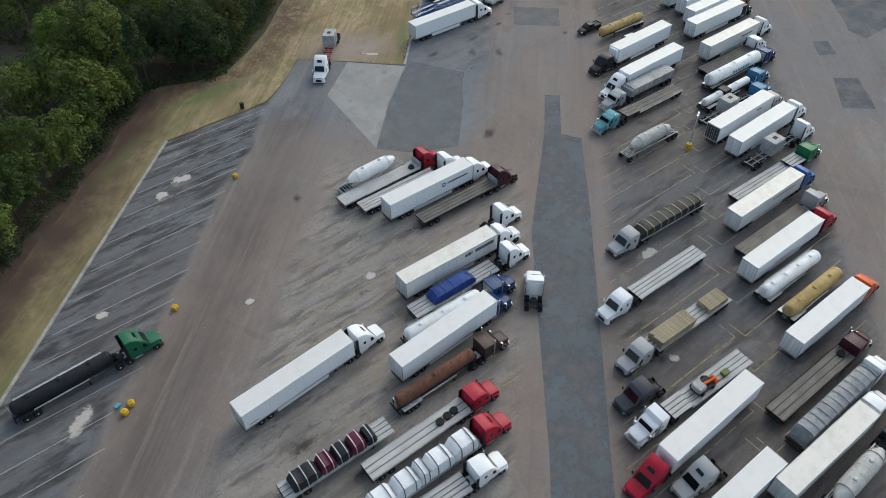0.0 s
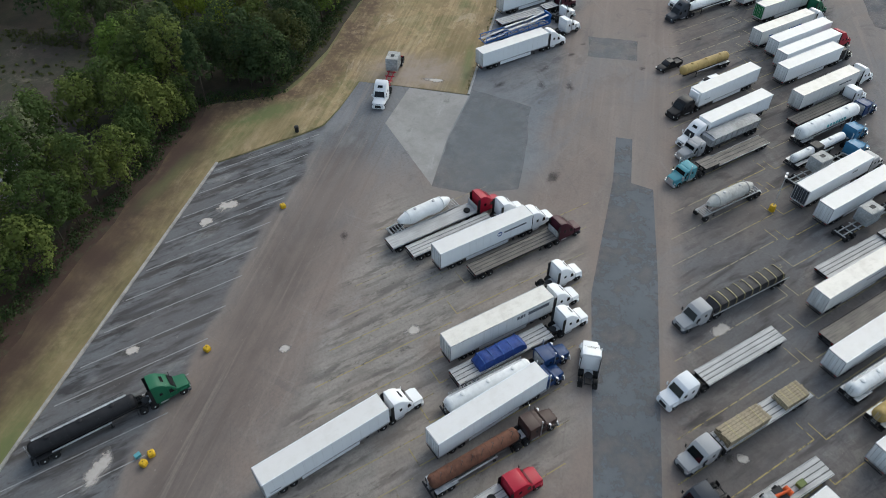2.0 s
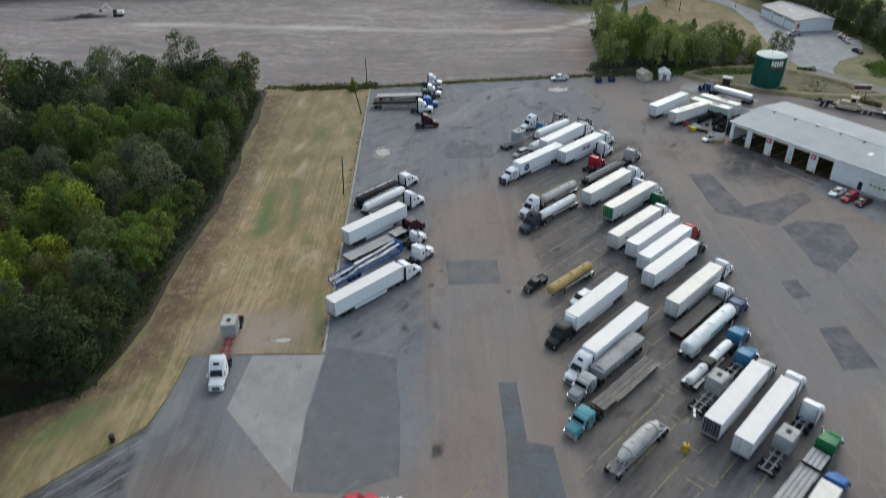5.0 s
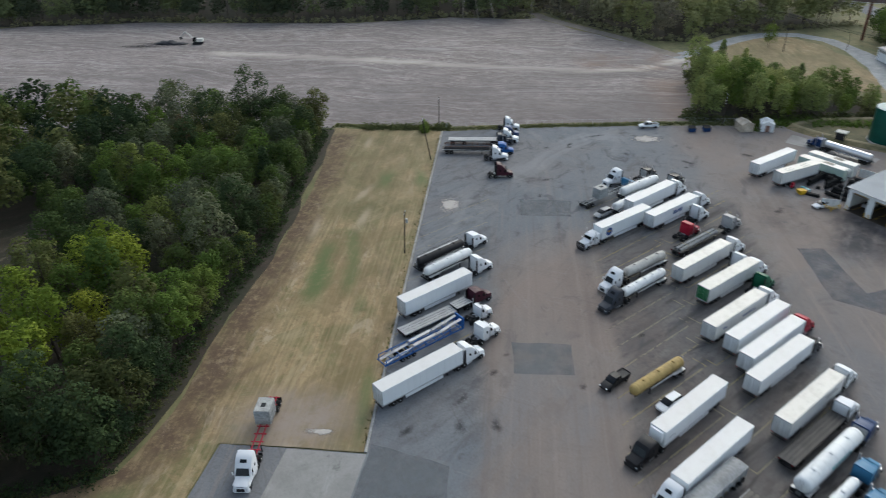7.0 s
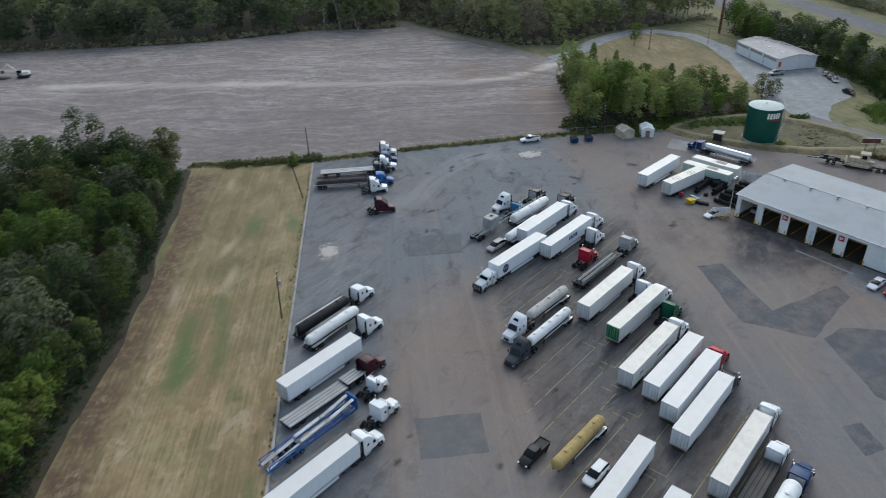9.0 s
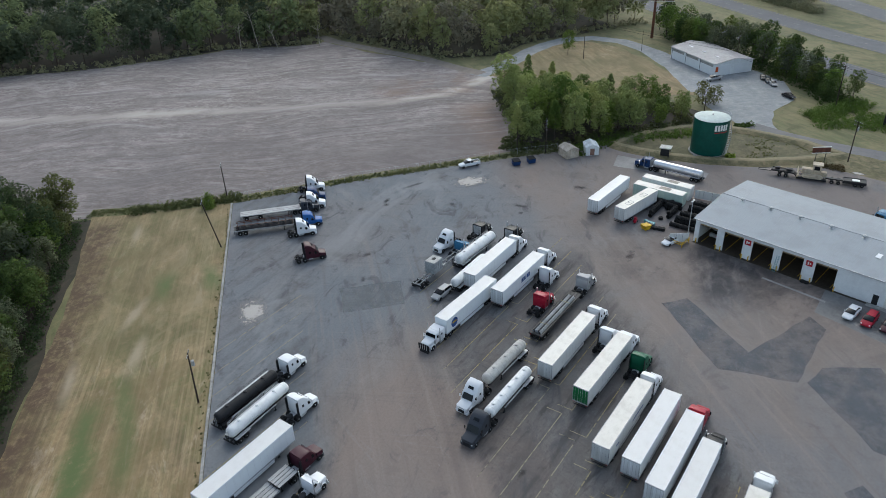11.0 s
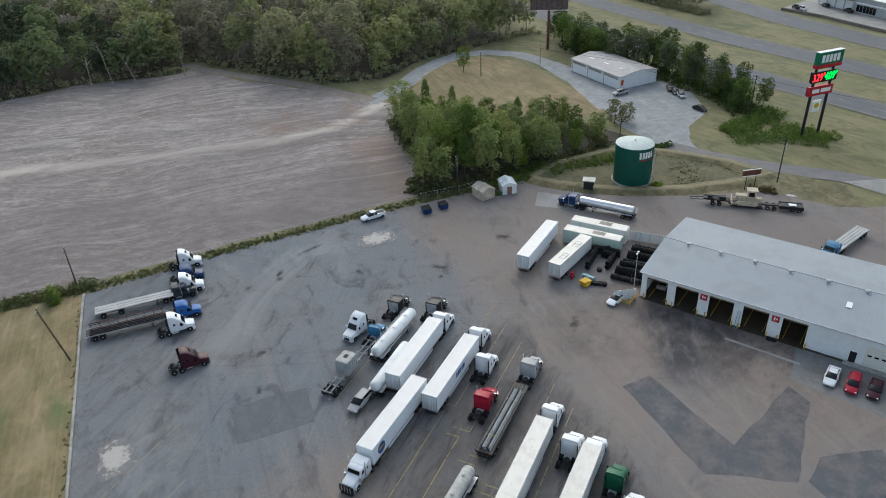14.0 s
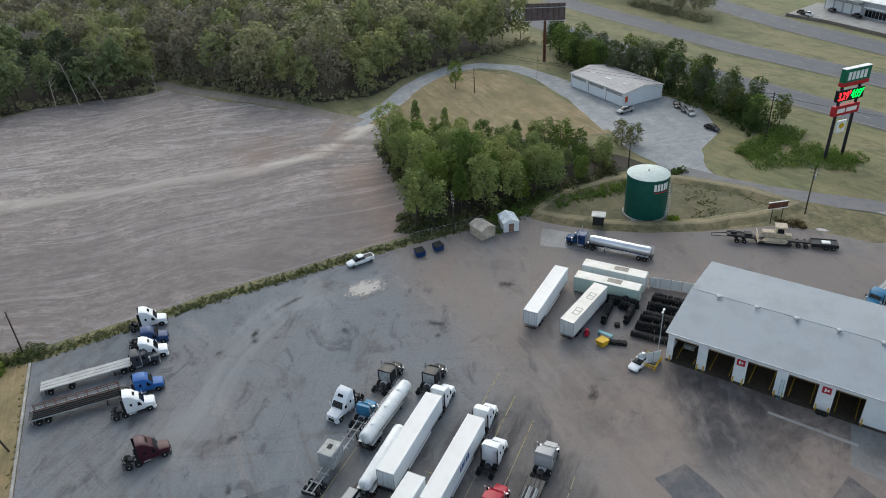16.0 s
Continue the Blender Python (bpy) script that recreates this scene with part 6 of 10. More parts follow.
def car(x, y, turn, color, shape="sedan", label=""):
    """A car with its middle at x, y; shape: sedan, suv or pickup."""
    t = thing({"sedan": "sedan", "suv": "suv", "pickup": "pickup_truck"}[shape], spelled(label, "parked on the asphalt lot"), "car", "", (x, y, 0), turn)
    L = {"sedan": 4.8, "suv": 4.8, "pickup": 5.9}[shape]
    f, hb = L / 2, {"sedan": 0.98, "suv": 1.12, "pickup": 1.2}[shape]
    z0 = {"sedan": 0.28, "suv": 0.35, "pickup": 0.5}[shape]
    part("body", kept(("carbody", shape), body([(-f, 0.74, z0 + 0.12, hb - 0.12, 0.12), (-f + 0.12, 0.88, z0, hb - 0.02, 0.12), (-f + 1.2, 0.92, z0, hb, 0.12), (0.3, 0.93, z0, hb, 0.12), (f - 1.4, 0.92, z0, hb - 0.04, 0.14), (f - 0.4, 0.88, z0, hb - 0.2, 0.18), (f, 0.66, z0 + 0.1, hb - 0.38, 0.15)])), PAINT[color], t)
    if shape == "pickup":
        cab = [(-0.75, 0.84, hb - 0.03, hb + 0.1, 0.05), (-0.62, 0.8, hb - 0.03, 1.84, 0.12), (0.6, 0.8, hb - 0.03, 1.86, 0.12), (1.45, 0.84, hb - 0.05, hb + 0.06, 0.05)]
        part("bed", kept("pickbed", lambda: MB().cbox(-f + 0.14, -0.85, -0.72, 0.72, hb - 0.02, hb + 0.02, 0.01)), STEEL, t)
        for sgn in (-1, 1):
            part("bed_wall", kept(("bedwall", sgn), lambda: MB().cbox(-f + 0.06, -0.78, sgn * 0.84 - 0.09, sgn * 0.84 + 0.09, hb - 0.05, hb + 0.16, 0.03)), PAINT[color], t)
        part("tailgate", kept("tailgate", lambda: MB().cbox(-f, -f + 0.1, -0.76, 0.76, hb - 0.1, hb + 0.16, 0.03)), PAINT[color], t)
    elif shape == "suv":
        cab = [(-f + 0.1, 0.8, hb - 0.02, hb + 0.1, 0.05), (-f + 0.45, 0.74, hb - 0.02, 1.62, 0.14), (0.35, 0.74, hb - 0.02, 1.68, 0.14), (1.25, 0.82, hb - 0.05, hb + 0.05, 0.05)]
    else:
        cab = [(-f + 0.7, 0.78, hb - 0.02, hb + 0.05, 0.05), (-1.05, 0.68, hb - 0.02, 1.42, 0.14), (0.25, 0.68, hb - 0.02, 1.46, 0.14), (1.15, 0.8, hb - 0.05, hb + 0.04, 0.05)]
    g = part("glasshouse", kept(("cargl", shape), body(cab)), GLASS, t, "dark tinted glass")
    a, b = cab[1], cab[2]
    part("roof", kept(("carroof", shape), body([(a[0] - 0.02, a[1] - 0.06, a[3] - 0.03, a[3] + 0.025, 0.03), (b[0] + 0.02, b[1] - 0.06, b[3] - 0.03, b[3] + 0.025, 0.03)])), PAINT[color], t)
    for sgn in (-1, 1):
        for k, xx in enumerate((-f + 0.95, f - 0.95)):
            wheel(t, xx, sgn * 0.8, False, 0.34 if shape == "sedan" else 0.38)
        part("headlight", kept(("carlamp", shape, sgn), lambda: MB().cbox(f - 0.3, f - 0.04, sgn * 0.66 - 0.13, sgn * 0.66 + 0.13, hb - 0.42, hb - 0.27, 0.04)), LAMP_LENS, t)
        part("tail_lamp", kept(("cartail", shape, sgn), lambda: MB().cbox(-f - 0.01, -f + 0.12, sgn * 0.7 - 0.1, sgn * 0.7 + 0.1, hb - 0.34, hb - 0.14, 0.03)), RED_LENS, t)
        part("door_mirror", kept(("carmir", shape, sgn), lambda: MB().cbox(0.85, 1.02, sgn * 0.98 - 0.07, sgn * 0.98 + 0.07, hb + 0.02, hb + 0.15, 0.03)), PAINT[color], t)
        part("door_pillar", kept(("carpil", shape, sgn), lambda: MB().cbox(-0.1, 0.02, sgn * (b[1] + 0.02) - 0.05, sgn * (b[1] + 0.02) + 0.05, hb, b[3] - 0.05, 0.02)), PAINT[color], t)
    return t

# ---- the parked trucks, row by row ----
# west row along the kerb
rig(tank_trailer, -19.7, 66.8, 5, 19.2, "green", "aero", "high", "dark green sleeper tractor with a tall roof fairing", L=12.6, r=0.95, skin=TANKBLACK, label="long black tank trailer with a catwalk rail", squash=1.0)

# middle block, west column
rig(box_trailer, 2.9, 49.8, 7, 21.7, "white", "aero", "high", "white sleeper tractor coupled to a white van trailer", label="white van trailer with a smooth roof", mark=bars(BRAND_GREY, ((0.6, 1.9),), 1.6, 1.72))
flatbed(3.0, 38.8, 2, L=14.2, label="flatbed trailer carrying a tarped load", deck=DECK_ALU)
load("tarped_load", 3.0, 38.8, 2, 1.2, 4.6, 1.45, 1.1, 1.5, TARP_BLACK, "black tarpaulin over a strapped load", 3, CHROME, 3)
load("tarped_load", 3.0, 38.8, 2, 4.7, 6.6, 1.45, 1.12, 1.55, TARP_MAROON, "maroon tarpaulin over a strapped load", 2, CHROME, 4)
load("tarped_load", 3.0, 38.8, 2, 6.7, 8.6, 1.45, 1.1, 1.5, TARP_BLACK, "black tarpaulin over a strapped load", 2, CHROME, 5)
load("tarped_load", 3.0, 38.8, 2, 8.7, 10.6, 1.45, 1.12, 1.6, TARP_MAROON, "maroon tarpaulin over a strapped load", 2, CHROME, 6)
load("tarped_load", 3.0, 38.8, 2, 10.7, 12.0, 1.45, 1.1, 1.5, TARP_BLACK, "black tarpaulin over a strapped load", 1, CHROME, 7)

# middle block, east column, from the south
rig(flatbed, 12.1, 35.5, 3, 19.4, "red", "aero", "mid", "bright red sleeper tractor with a low roof", L=14.4, label="aluminium flatbed trailer with loose tyres on its deck", strips=3)
rig(flatbed, 9.6, 31.4, 2, 20.3, "red", "aero", "high", "bright red sleeper tractor with a tall roof", L=15.0, label="flatbed trailer under white wrapped bundles", strips=3)
for k, (a, b, h) in enumerate(((0.4, 3.5, 1.9), (3.55, 6.6, 2.0), (6.65, 8.0, 2.2), (8.05, 11.2, 2.0), (11.25, 14.6, 2.1))):
    load("wrapped_bundle", 9.6, 31.4, 2, a, b, 1.45, 1.2, h, TARP_WHITE, "white wrapped bundle of building board strapped to the trailer", 2, BRAND_GREY, 11 + k, 0.03)
rig(flatbed, 5.9, 28.2, 0, 20.3, "white", "aero", "mid", "white sleeper tractor", L=14.6, label="aluminium flatbed trailer")
rig(tank_trailer, 19.4, 41.0, 3, 18.0, "brown", "classic", "mid", "dusty brown long-nosed tractor", L=12.2, r=0.85, skin=TANKBROWN, label="rusty brown jacketed tank trailer with pipe hoops", walk=False, z=1.95, manholes=1, hoops=8)
rig(box_trailer, 22.2, 44.9, 6, 19.8, "navy", "classic", "mid", "dark blue long-nosed tractor", label="white van trailer with a dusty roof")
rig(tank_trailer, 25.9, 48.7, 1.5, 18.6, "navy", "classic", "mid", "dark blue long-nosed tractor with chrome trim", L=12.4, r=1.0, skin=TANKWHITE, label="white tank trailer with rails and manholes")
rig(flatbed, 29.3, 52.2, 2.5, 21.2, "white", "aero", "high", "white sleeper tractor with a patched roof", L=14.6, label="aluminium flatbed trailer with a blue tarped load")
load("tarped_load", 29.3, 52.2, 2.5, 3.2, 10.4, 1.45, 1.15, 1.35, TARP_BLUE, "blue tarpaulin over a long load", 5, BRAND_BLUE, 21)
rig(box_trailer, 30.2, 56.1, 2, 21.5, "white", "aero", "high", "white sleeper tractor", label="white van trailer with dark lettering", old=True, mark=bars(BRAND_GREY, ((10.2, 10.6), (10.7, 11.2), (11.3, 11.5), (12.0, 15.4)), 2.9, 3.5))
tractor(54.8, 60.3, 2, "white", "aero", "white sleeper tractor standing without a trailer")
rig(flatbed, 40.6, 67.1, 2.5, 19.6, "maroon", "aero", "high", "dark maroon sleeper tractor", L=14.6, deck=DECK_WOOD, label="flatbed trailer with a weathered timber deck", rail=STEEL, headboard=True)
rig(box_trailer, 36.9, 71.0, 2.5, 21.0, "white", "aero", "high", "white sleeper tractor", label="white van trailer with a dark ring emblem", mark=round_mark(BRAND_BLUE, 10.2, 2.9, 0.42, ((9.9, 10.5, 2.75, 3.05, SKIN), (11.0, 15.0, 2.75, 3.05, BRAND_GREY))))
rig(flatbed, 34.4, 74.7, 3, 20.6, "white", "aero", "high", "white sleeper tractor", L=14.4, deck=DECK_ALU, label="flatbed trailer with a dusty pale deck", rail=GALV)
rig(flatbed, 32.4, 77.7, 3.5, 20.3, "red", "aero", "high", "deep red sleeper tractor with a tall roof", L=15.0, label="aluminium flatbed trailer with a headboard", headboard=True, strips=1)
pneumatic(33.8, 80.2, 5, 12.2, TANKWHITE, "white dry-bulk tank trailer standing without a tractor")

# a tractor standing alone in the lane
tractor(48.2, 48.7, 50, "white", "aero", "white sleeper tractor standing alone in the lane")

# centre block, west column: noses to the west
W = 183.0
rig(box_trailer, 57.1, 18.1, W + 1, 22.2, "red", "aero", "high", "red sleeper tractor", label="clean white van trailer")
rig(flatbed, 61.2, 21.7, W - 2, 21.0, "white", "classic", "high", "white sleeper tractor with a red bumper", L=14.6, label="aluminium step-deck trailer with machinery on it", step=3.2)
tractor(42.0, 25.4, 177, "charcoal", "aero", "dark grey sleeper tractor standing without a trailer", "mid")
rig(flatbed, 67.2, 30.1, W - 1, 20.8, "silver", "aero", "mid", "silver-beige sleeper tractor", L=14.6, label="flatbed trailer carrying timber under straps", deck=DECK_ALU)
rig(flatbed, 71.2, 37.9, W - 0.5, 20.8, "white", "aero", "mid", "white sleeper tractor with red marks on its bumper", L=14.0, label="aluminium flatbed trailer with worn strips", strips=4)
rig(flatbed, 80.2, 45.7, W - 2, 19.8, "silver", "aero", "mid", "silver sleeper tractor with chrome exhausts", L=14.4, label="flatbed trailer under a black tarped load", deck=DECK_DARK)
load("tarped_load", 80.2, 45.7, W - 2, 0.6, 14.0, 1.45, 1.2, 1.2, TARP_BLACK, "long black tarpaulin with yellow straps", 9, STRAP, 31)
tractor(39.2, 13.7, 176, "silver", "aero", "pale silver sleeper tractor", "high")
box_trailer(50.4, 9.9, 183, label="clean white van trailer")
pneumatic(91.3, 61.3, 182, 12.4, TANKGREY, "dusty grey dry-bulk tank trailer with dark stains", True)
rig(flatbed, 102.5, 70.3, W, 22.6, "teal", "classic", "mid", "teal long-nosed sleeper tractor", L=15.4, deck=DECK_WOOD, label="step-deck trailer with a grey timber deck", step=3.2, strips=3)
rig(drop_box, 104.1, 74.4, W, 18.2, "silver", "classic", "mid", "silver long-nosed tractor with exhaust stacks", L=11.8, label="grey ribbed dump trailer under a tarpaulin")
rig(box_trailer, 110.1, 78.0, W + 1.5, 21.6, "white", "aero", "high", "white sleeper tractor", label="white van trailer with a bright roof")
rig(box_trailer, 115.1, 85.8, W + 2, 22.4, "black", "aero", "mid", "glossy black sleeper tractor", label="white refrigerated van trailer", reefer=True, mark=bars(BRAND_GREY, ((13.6, 14.8), (13.4, 14.6)), 2.2, 2.26, 1))
tank_trailer(116.3, 93.7, W - 1, 12.4, 0.92, TANKGOLD, "dull yellow tank trailer standing without a tractor", walk=False, z=1.9, bands=5)
rig(tank_trailer, 135.7, 113.4, W, 18.6, "charcoal", "aero", "high", "dark grey sleeper tractor", L=12.6, r=0.9, skin=TANKWHITE, label="white tank trailer with a row of manholes", walk=False, manholes=5)
rig(tank_trailer, 141.0, 117.8, W - 1, 18.8, "white", "aero", "high", "white sleeper tractor with a tall roof", L=11.8, r=0.95, skin=TANKGREY, label="dusty grey tank trailer", walk=False)
rig(box_trailer, 151.9, 132.1, W - 1, 21.2, "white", "classic", "mid", "white long-nosed tractor with a black roof and dark bumper", label="white van trailer with a round emblem",
    mark=round_mark(BRAND_BLUE, 13.8, 2.5, 0.95, ((13.2, 14.4, 2.4, 2.75, YELLOW),)))
tank_trailer(148.0, 138.4, 5, 12.0, 0.95, TANKWHITE, "plain white tank trailer standing alone", walk=False, z=1.95, manholes=0, hose=False)
tractor(157.8, 150.4, 177, "white", "aero", "white sleeper tractor", "high")
tank_trailer(155.2, 142.9, 2, 13.4, 1.05, TANKWHITE, "white tank trailer with side rails and hatches")
tractor(173.0, 147.6, 2, "black", "classic", "black sleeper tractor standing without a trailer", "mid")
tractor(175.6, 141.0, 2, "black", "classic", "black sleeper tractor with a pale back panel", "mid")
chassis(144.8, 145.0, 4, 14.4, 4.6, 3.0, "grey skeletal trailer with a metal box on it")
tractor(163.4, 146.6, 4, "lightblue", "day", "dull teal-blue day cab tractor")

# centre block, east column: noses to the east
E_ = 3.0
box_trailer(47.9, 7.0, 2, label="white van trailer with scuffed rear doors", old=True)
tractor(70.2, 8.0, 2, "white", "aero", "white sleeper tractor", "mid")
pneumatic(50.5, 3.0, 4, 12.4, TANKGREY, "cream dry-bulk tank trailer")
tractor(70.3, 4.4, 4, "white", "aero", "white sleeper tractor with scuffed fairings", "high")
rig(flatbed, 55.3, 10.1, E_, 19.8, "white", "aero", "high", "white sleeper tractor", L=14.8, label="flatbed trailer with a covered frame", deck=DECK_DARK)
load("tarp_cover", 55.3, 10.1, E_, 0.2, 14.6, 1.42, 1.27, 2.3, TARP_GREY, "translucent grey sheet stretched over trailer bows", 12, TARP_BOW, 41, 0.03)
rig(flatbed, 56.6, 13.9, E_ - 0.5, 20.2, "maroon", "classic", "mid", "dark maroon sleeper tractor", L=15.6, deck=DECK_WOOD, strips=3, label="flatbed trailer with a grey timber deck", rail=STEEL)
rig(box_trailer, 66.1, 19.0, E_, 20.9, "orange", "aero", "high", "orange-red sleeper tractor", label="white van trailer", L=15.4)
tank_trailer(70.7, 22.9, E_, 12.4, 0.95, TANKGOLD, "yellow tank trailer with stained ends", walk=False, bands=6)
tank_trailer(70.9, 26.9, E_ - 1, 12.6, 1.0, TANKWHITE, "white tank trailer with a ladder", manholes=4)
rig(box_trailer, 72.3, 30.7, E_, 22.4, "red", "aero", "high", "red sleeper tractor", label="white van trailer with blue marks on its doors", old=False, mark=bars(BRAND_BLUE, ((5.0, 9.5),), 1.9, 2.05))
rig(flatbed, 75.9, 34.2, E_, 21.6, "silver", "classic", "high", "silver sleeper tractor", L=15.8, deck=DECK_WOOD, strips=1, label="flatbed trailer with low sides and a grey deck", rail=STEEL)
rig(box_trailer, 79.1, 38.9, E_, 21.8, "blue", "aero", "high", "bright blue sleeper tractor", label="weathered white van trailer with a stained roof", old=True, mark=bars(BRAND_GREY, ((8.2, 14.0),), 3.0, 3.2))
rig(flatbed, 85.3, 42.9, E_ - 1, 22.4, "bright", "classic", "mid", "bright green long-nosed tractor", L=17.0, label="pale step-deck trailer", step=3.4, strips=4)
chassis(94.2, 47.3, E_, 13.8, 4.6, 3.0, "grey skeletal trailer with a tall metal box")
tractor(112.2, 48.1, E_, "white", "aero", "white sleeper tractor", "high")
rig(box_trailer, 94.2, 51.0, E_ + 1.5, 22.1, "white", "aero", "high", "white sleeper tractor", label="white van trailer with a bright roof", L=16.15)
rig(box_trailer, 94.3, 55.6, E_ + 1.5, 21.4, "silver", "aero", "mid", "pale silver sleeper tractor", label="white van trailer with dark rear doors", doors=PAINT["charcoal"], mark=bars(BRAND_GREY, ((11, 12.4),), 2.9, 3.2))
chassis(97.5, 59.7, E_, 13.8, 4.8, 3.0, "grey skeletal trailer with a square metal box")
tractor(116.4, 60.6, E_, "lightblue", "classic", "blue sleeper tractor", "mid")
rig(tank_trailer, 100.9, 63.2, E_, 19.6, "lightblue", "classic", "mid", "blue sleeper tractor", L=13.4, r=0.75, skin=TANKWHITE, label="white tank trailer with a dark middle section", walk=False, z=1.85, manholes=2)
rig(tank_trailer, 106.8, 67.4, E_, 21.4, "navy", "classic", "mid", "dark blue long-nosed tractor", L=15.4, r=1.22, skin=TANKWHITE, label="large white tank trailer with teal lettering", z=2.35, walk=False)
rig(flatbed, 110.5, 71.4, E_, 19.8, "white", "aero", "mid", "white sleeper tractor", L=14.8, deck=DECK_DARK, strips=4, label="flatbed trailer with a dark timber deck", rail=STEEL)
rig(box_trailer, 114.7, 75.1, E_ + 0.5, 22.5, "white", "aero", "high", "white sleeper tractor", label="cream-roofed white van trailer", old=True, mark=bars(BRAND_GREY, ((10.5, 14.0),), 2.7, 3.0))
rig(box_trailer, 119.3, 83.0, E_, 20.9, "black", "classic", "mid", "black sleeper tractor", label="white van trailer")
rig(box_trailer, 123.3, 86.9, E_, 21.4, "red", "aero", "high", "dark red sleeper tractor", label="white van trailer")
box_trailer(125.6, 91.2, E_, label="white van trailer standing without a tractor")
rig(box_trailer, 125.5, 95.6, E_, 22.0, "white", "aero", "high", "white sleeper tractor", label="white van trailer with blue lettering", old=True, mark=bars(BRAND_BLUE, ((2.5, 3.6), (8.5, 12.5)), 2.4, 2.7))
tractor(151.3, 100.1, E_, "green", "aero", "dark green sleeper tractor standing alone", "high")
rig(box_trailer, 134.3, 103.4, E_ - 1, 20.8, "white", "aero", "high", "white sleeper tractor", label="white van trailer with green rear doors", doors=PAINT["bright"], old=True)
tractor(154.4, 107.3, E_, "white", "aero", "white sleeper tractor standing alone", "high")
rig(box_trailer, 136.2, 110.8, E_, 22.7, "white", "aero", "high", "white sleeper tractor", label="white van trailer", old=True)
rig(flatbed, 144.6, 117.7, E_, 22.8, "silver", "classic", "high", "grey sleeper tractor with an open back", L=15.6, deck=DECK_DARK, label="flatbed trailer loaded with steel pipe", rail=STEEL)
tractor(157.2, 122.2, E_, "red", "classic", "bright red tractor standing alone", "high")
tractor(165.1, 125.8, E_, "white", "aero", "white sleeper tractor standing alone", "high")
rig(box_trailer, 148.8, 128.7, E_, 22.2, "white", "aero", "high", "white sleeper tractor", label="white van trailer with dark blue lettering", mark=bars(BRAND_BLUE, ((7.0, 7.5), (7.7, 8.3), (8.5, 8.8), (9.0, 9.5), (9.6, 10.2)), 2.3, 3.2))
rig(box_trailer, 150.3, 136.1, E_ + 1, 21.8, "white", "aero", "high", "white sleeper tractor", label="clean white van trailer")

# north-west row along the grass kerb
rig(box_trailer, 70.3, 115.2, 3, 21.4, "white", "aero", "high", "white sleeper tractor", label="white van trailer with a clean roof")
tractor(97.7, 119.6, 6, "white", "classic", "white long-nosed tractor with a rusty frame", "high")
tractor(100.1, 124.7, 3, "white", "day", "white day cab tractor coupled to a car carrier")
rig(flatbed, 82.9, 128.3, 2, 20.6, "maroon", "aero", "mid", "dark red sleeper tractor", L=15.2, strips=4, label="step-deck trailer with pale boards", step=3.4)
box_trailer(86.0, 133.0, 3.5, label="white van trailer standing by the kerb")
tractor(110.6, 137.6, 3, "white", "aero", "white sleeper tractor standing alone", "high")
tank_trailer(96.3, 140.8, 6, 12.6, 0.9, TANKWHITE, "white tank trailer with a side rail", walk=True)
rig(tank_trailer, 97.0, 144.8, 5, 19.2, "white", "aero", "mid", "white sleeper tractor", L=12.8, r=0.9, skin=TANKBLACK, label="black tank trailer with a catwalk rail")
N_ = -40.6
tractor(142.9, 168.7, -33, "maroon", "aero", "dark maroon sleeper tractor standing alone", "high")
tractor(148.9, 178.1, -37, "white", "aero", "white sleeper tractor standing alone", "high")
rig(flatbed, 137.0, 192.6, -38, 20.0, "blue", "aero", "mid", "bright blue sleeper tractor", L=14.0, deck=DECK_DARK, label="dark platform trailer with pale side rails", rail=GALV)
rack = thing("steel_rack", "dark rusty steel rack and rods on a platform trailer", "cargo", "", (137.0, 192.6, 1.46), -38)
for yy, zz in ((-1.15, 0.0), (-0.7, 0.0), (-0.2, 0.0), (0.35, 0.0), (0.8, 0.05), (1.15, 0.62), (1.15, 0.95)):
    part("rod", MB().tube((0.6, yy, zz + 0.12), (13.4, yy, zz + 0.12), 0.1 if zz == 0 else 0.06, n=8), RUST if zz else STEEL, rack)
for k in range(9):
    part("stake", kept("rackstake", lambda: MB().cbox(-0.05, 0.05, 1.1, 1.2, 0.0, 1.15, 0.01)), RUST, rack, at=(0.8 + 1.55 * k, 0, 0))
    part("cross_bar", kept("rackbar", lambda: MB().cbox(-0.06, 0.06, -1.2, 1.2, 0.0, 0.08, 0.01)), RUST, rack, at=(0.8 + 1.55 * k, 0, 0))
rig(flatbed, 142.3, 197.2, -37, 18.6, "charcoal", "classic", "mid", "dark grey long-nosed tractor", L=14.0, deck=DECK_ALU, label="pale aluminium flatbed trailer", strips=3, axle=1.4, spread=3.2)
tractor(159.4, 186.2, N_, "white", "aero", "white sleeper tractor backed to the fence", "high")
tractor(162.2, 189.1, N_, "navy", "aero", "dark blue sleeper tractor backed to the fence", "mid")
tractor(165.9, 193.4, N_, "white", "aero", "white sleeper tractor backed to the fence", "high")

# concrete apron: a tractor with a lowboy and a metal box
rig(chassis, 57.5, 126.1, 231.8, 18.1, "white", "aero", "high", "white sleeper tractor with a red trailer", L=13.0, box_at=3.0, box_len=3.2, label="red skeletal trailer with a grey metal box", rails_in=PAINT["red"])

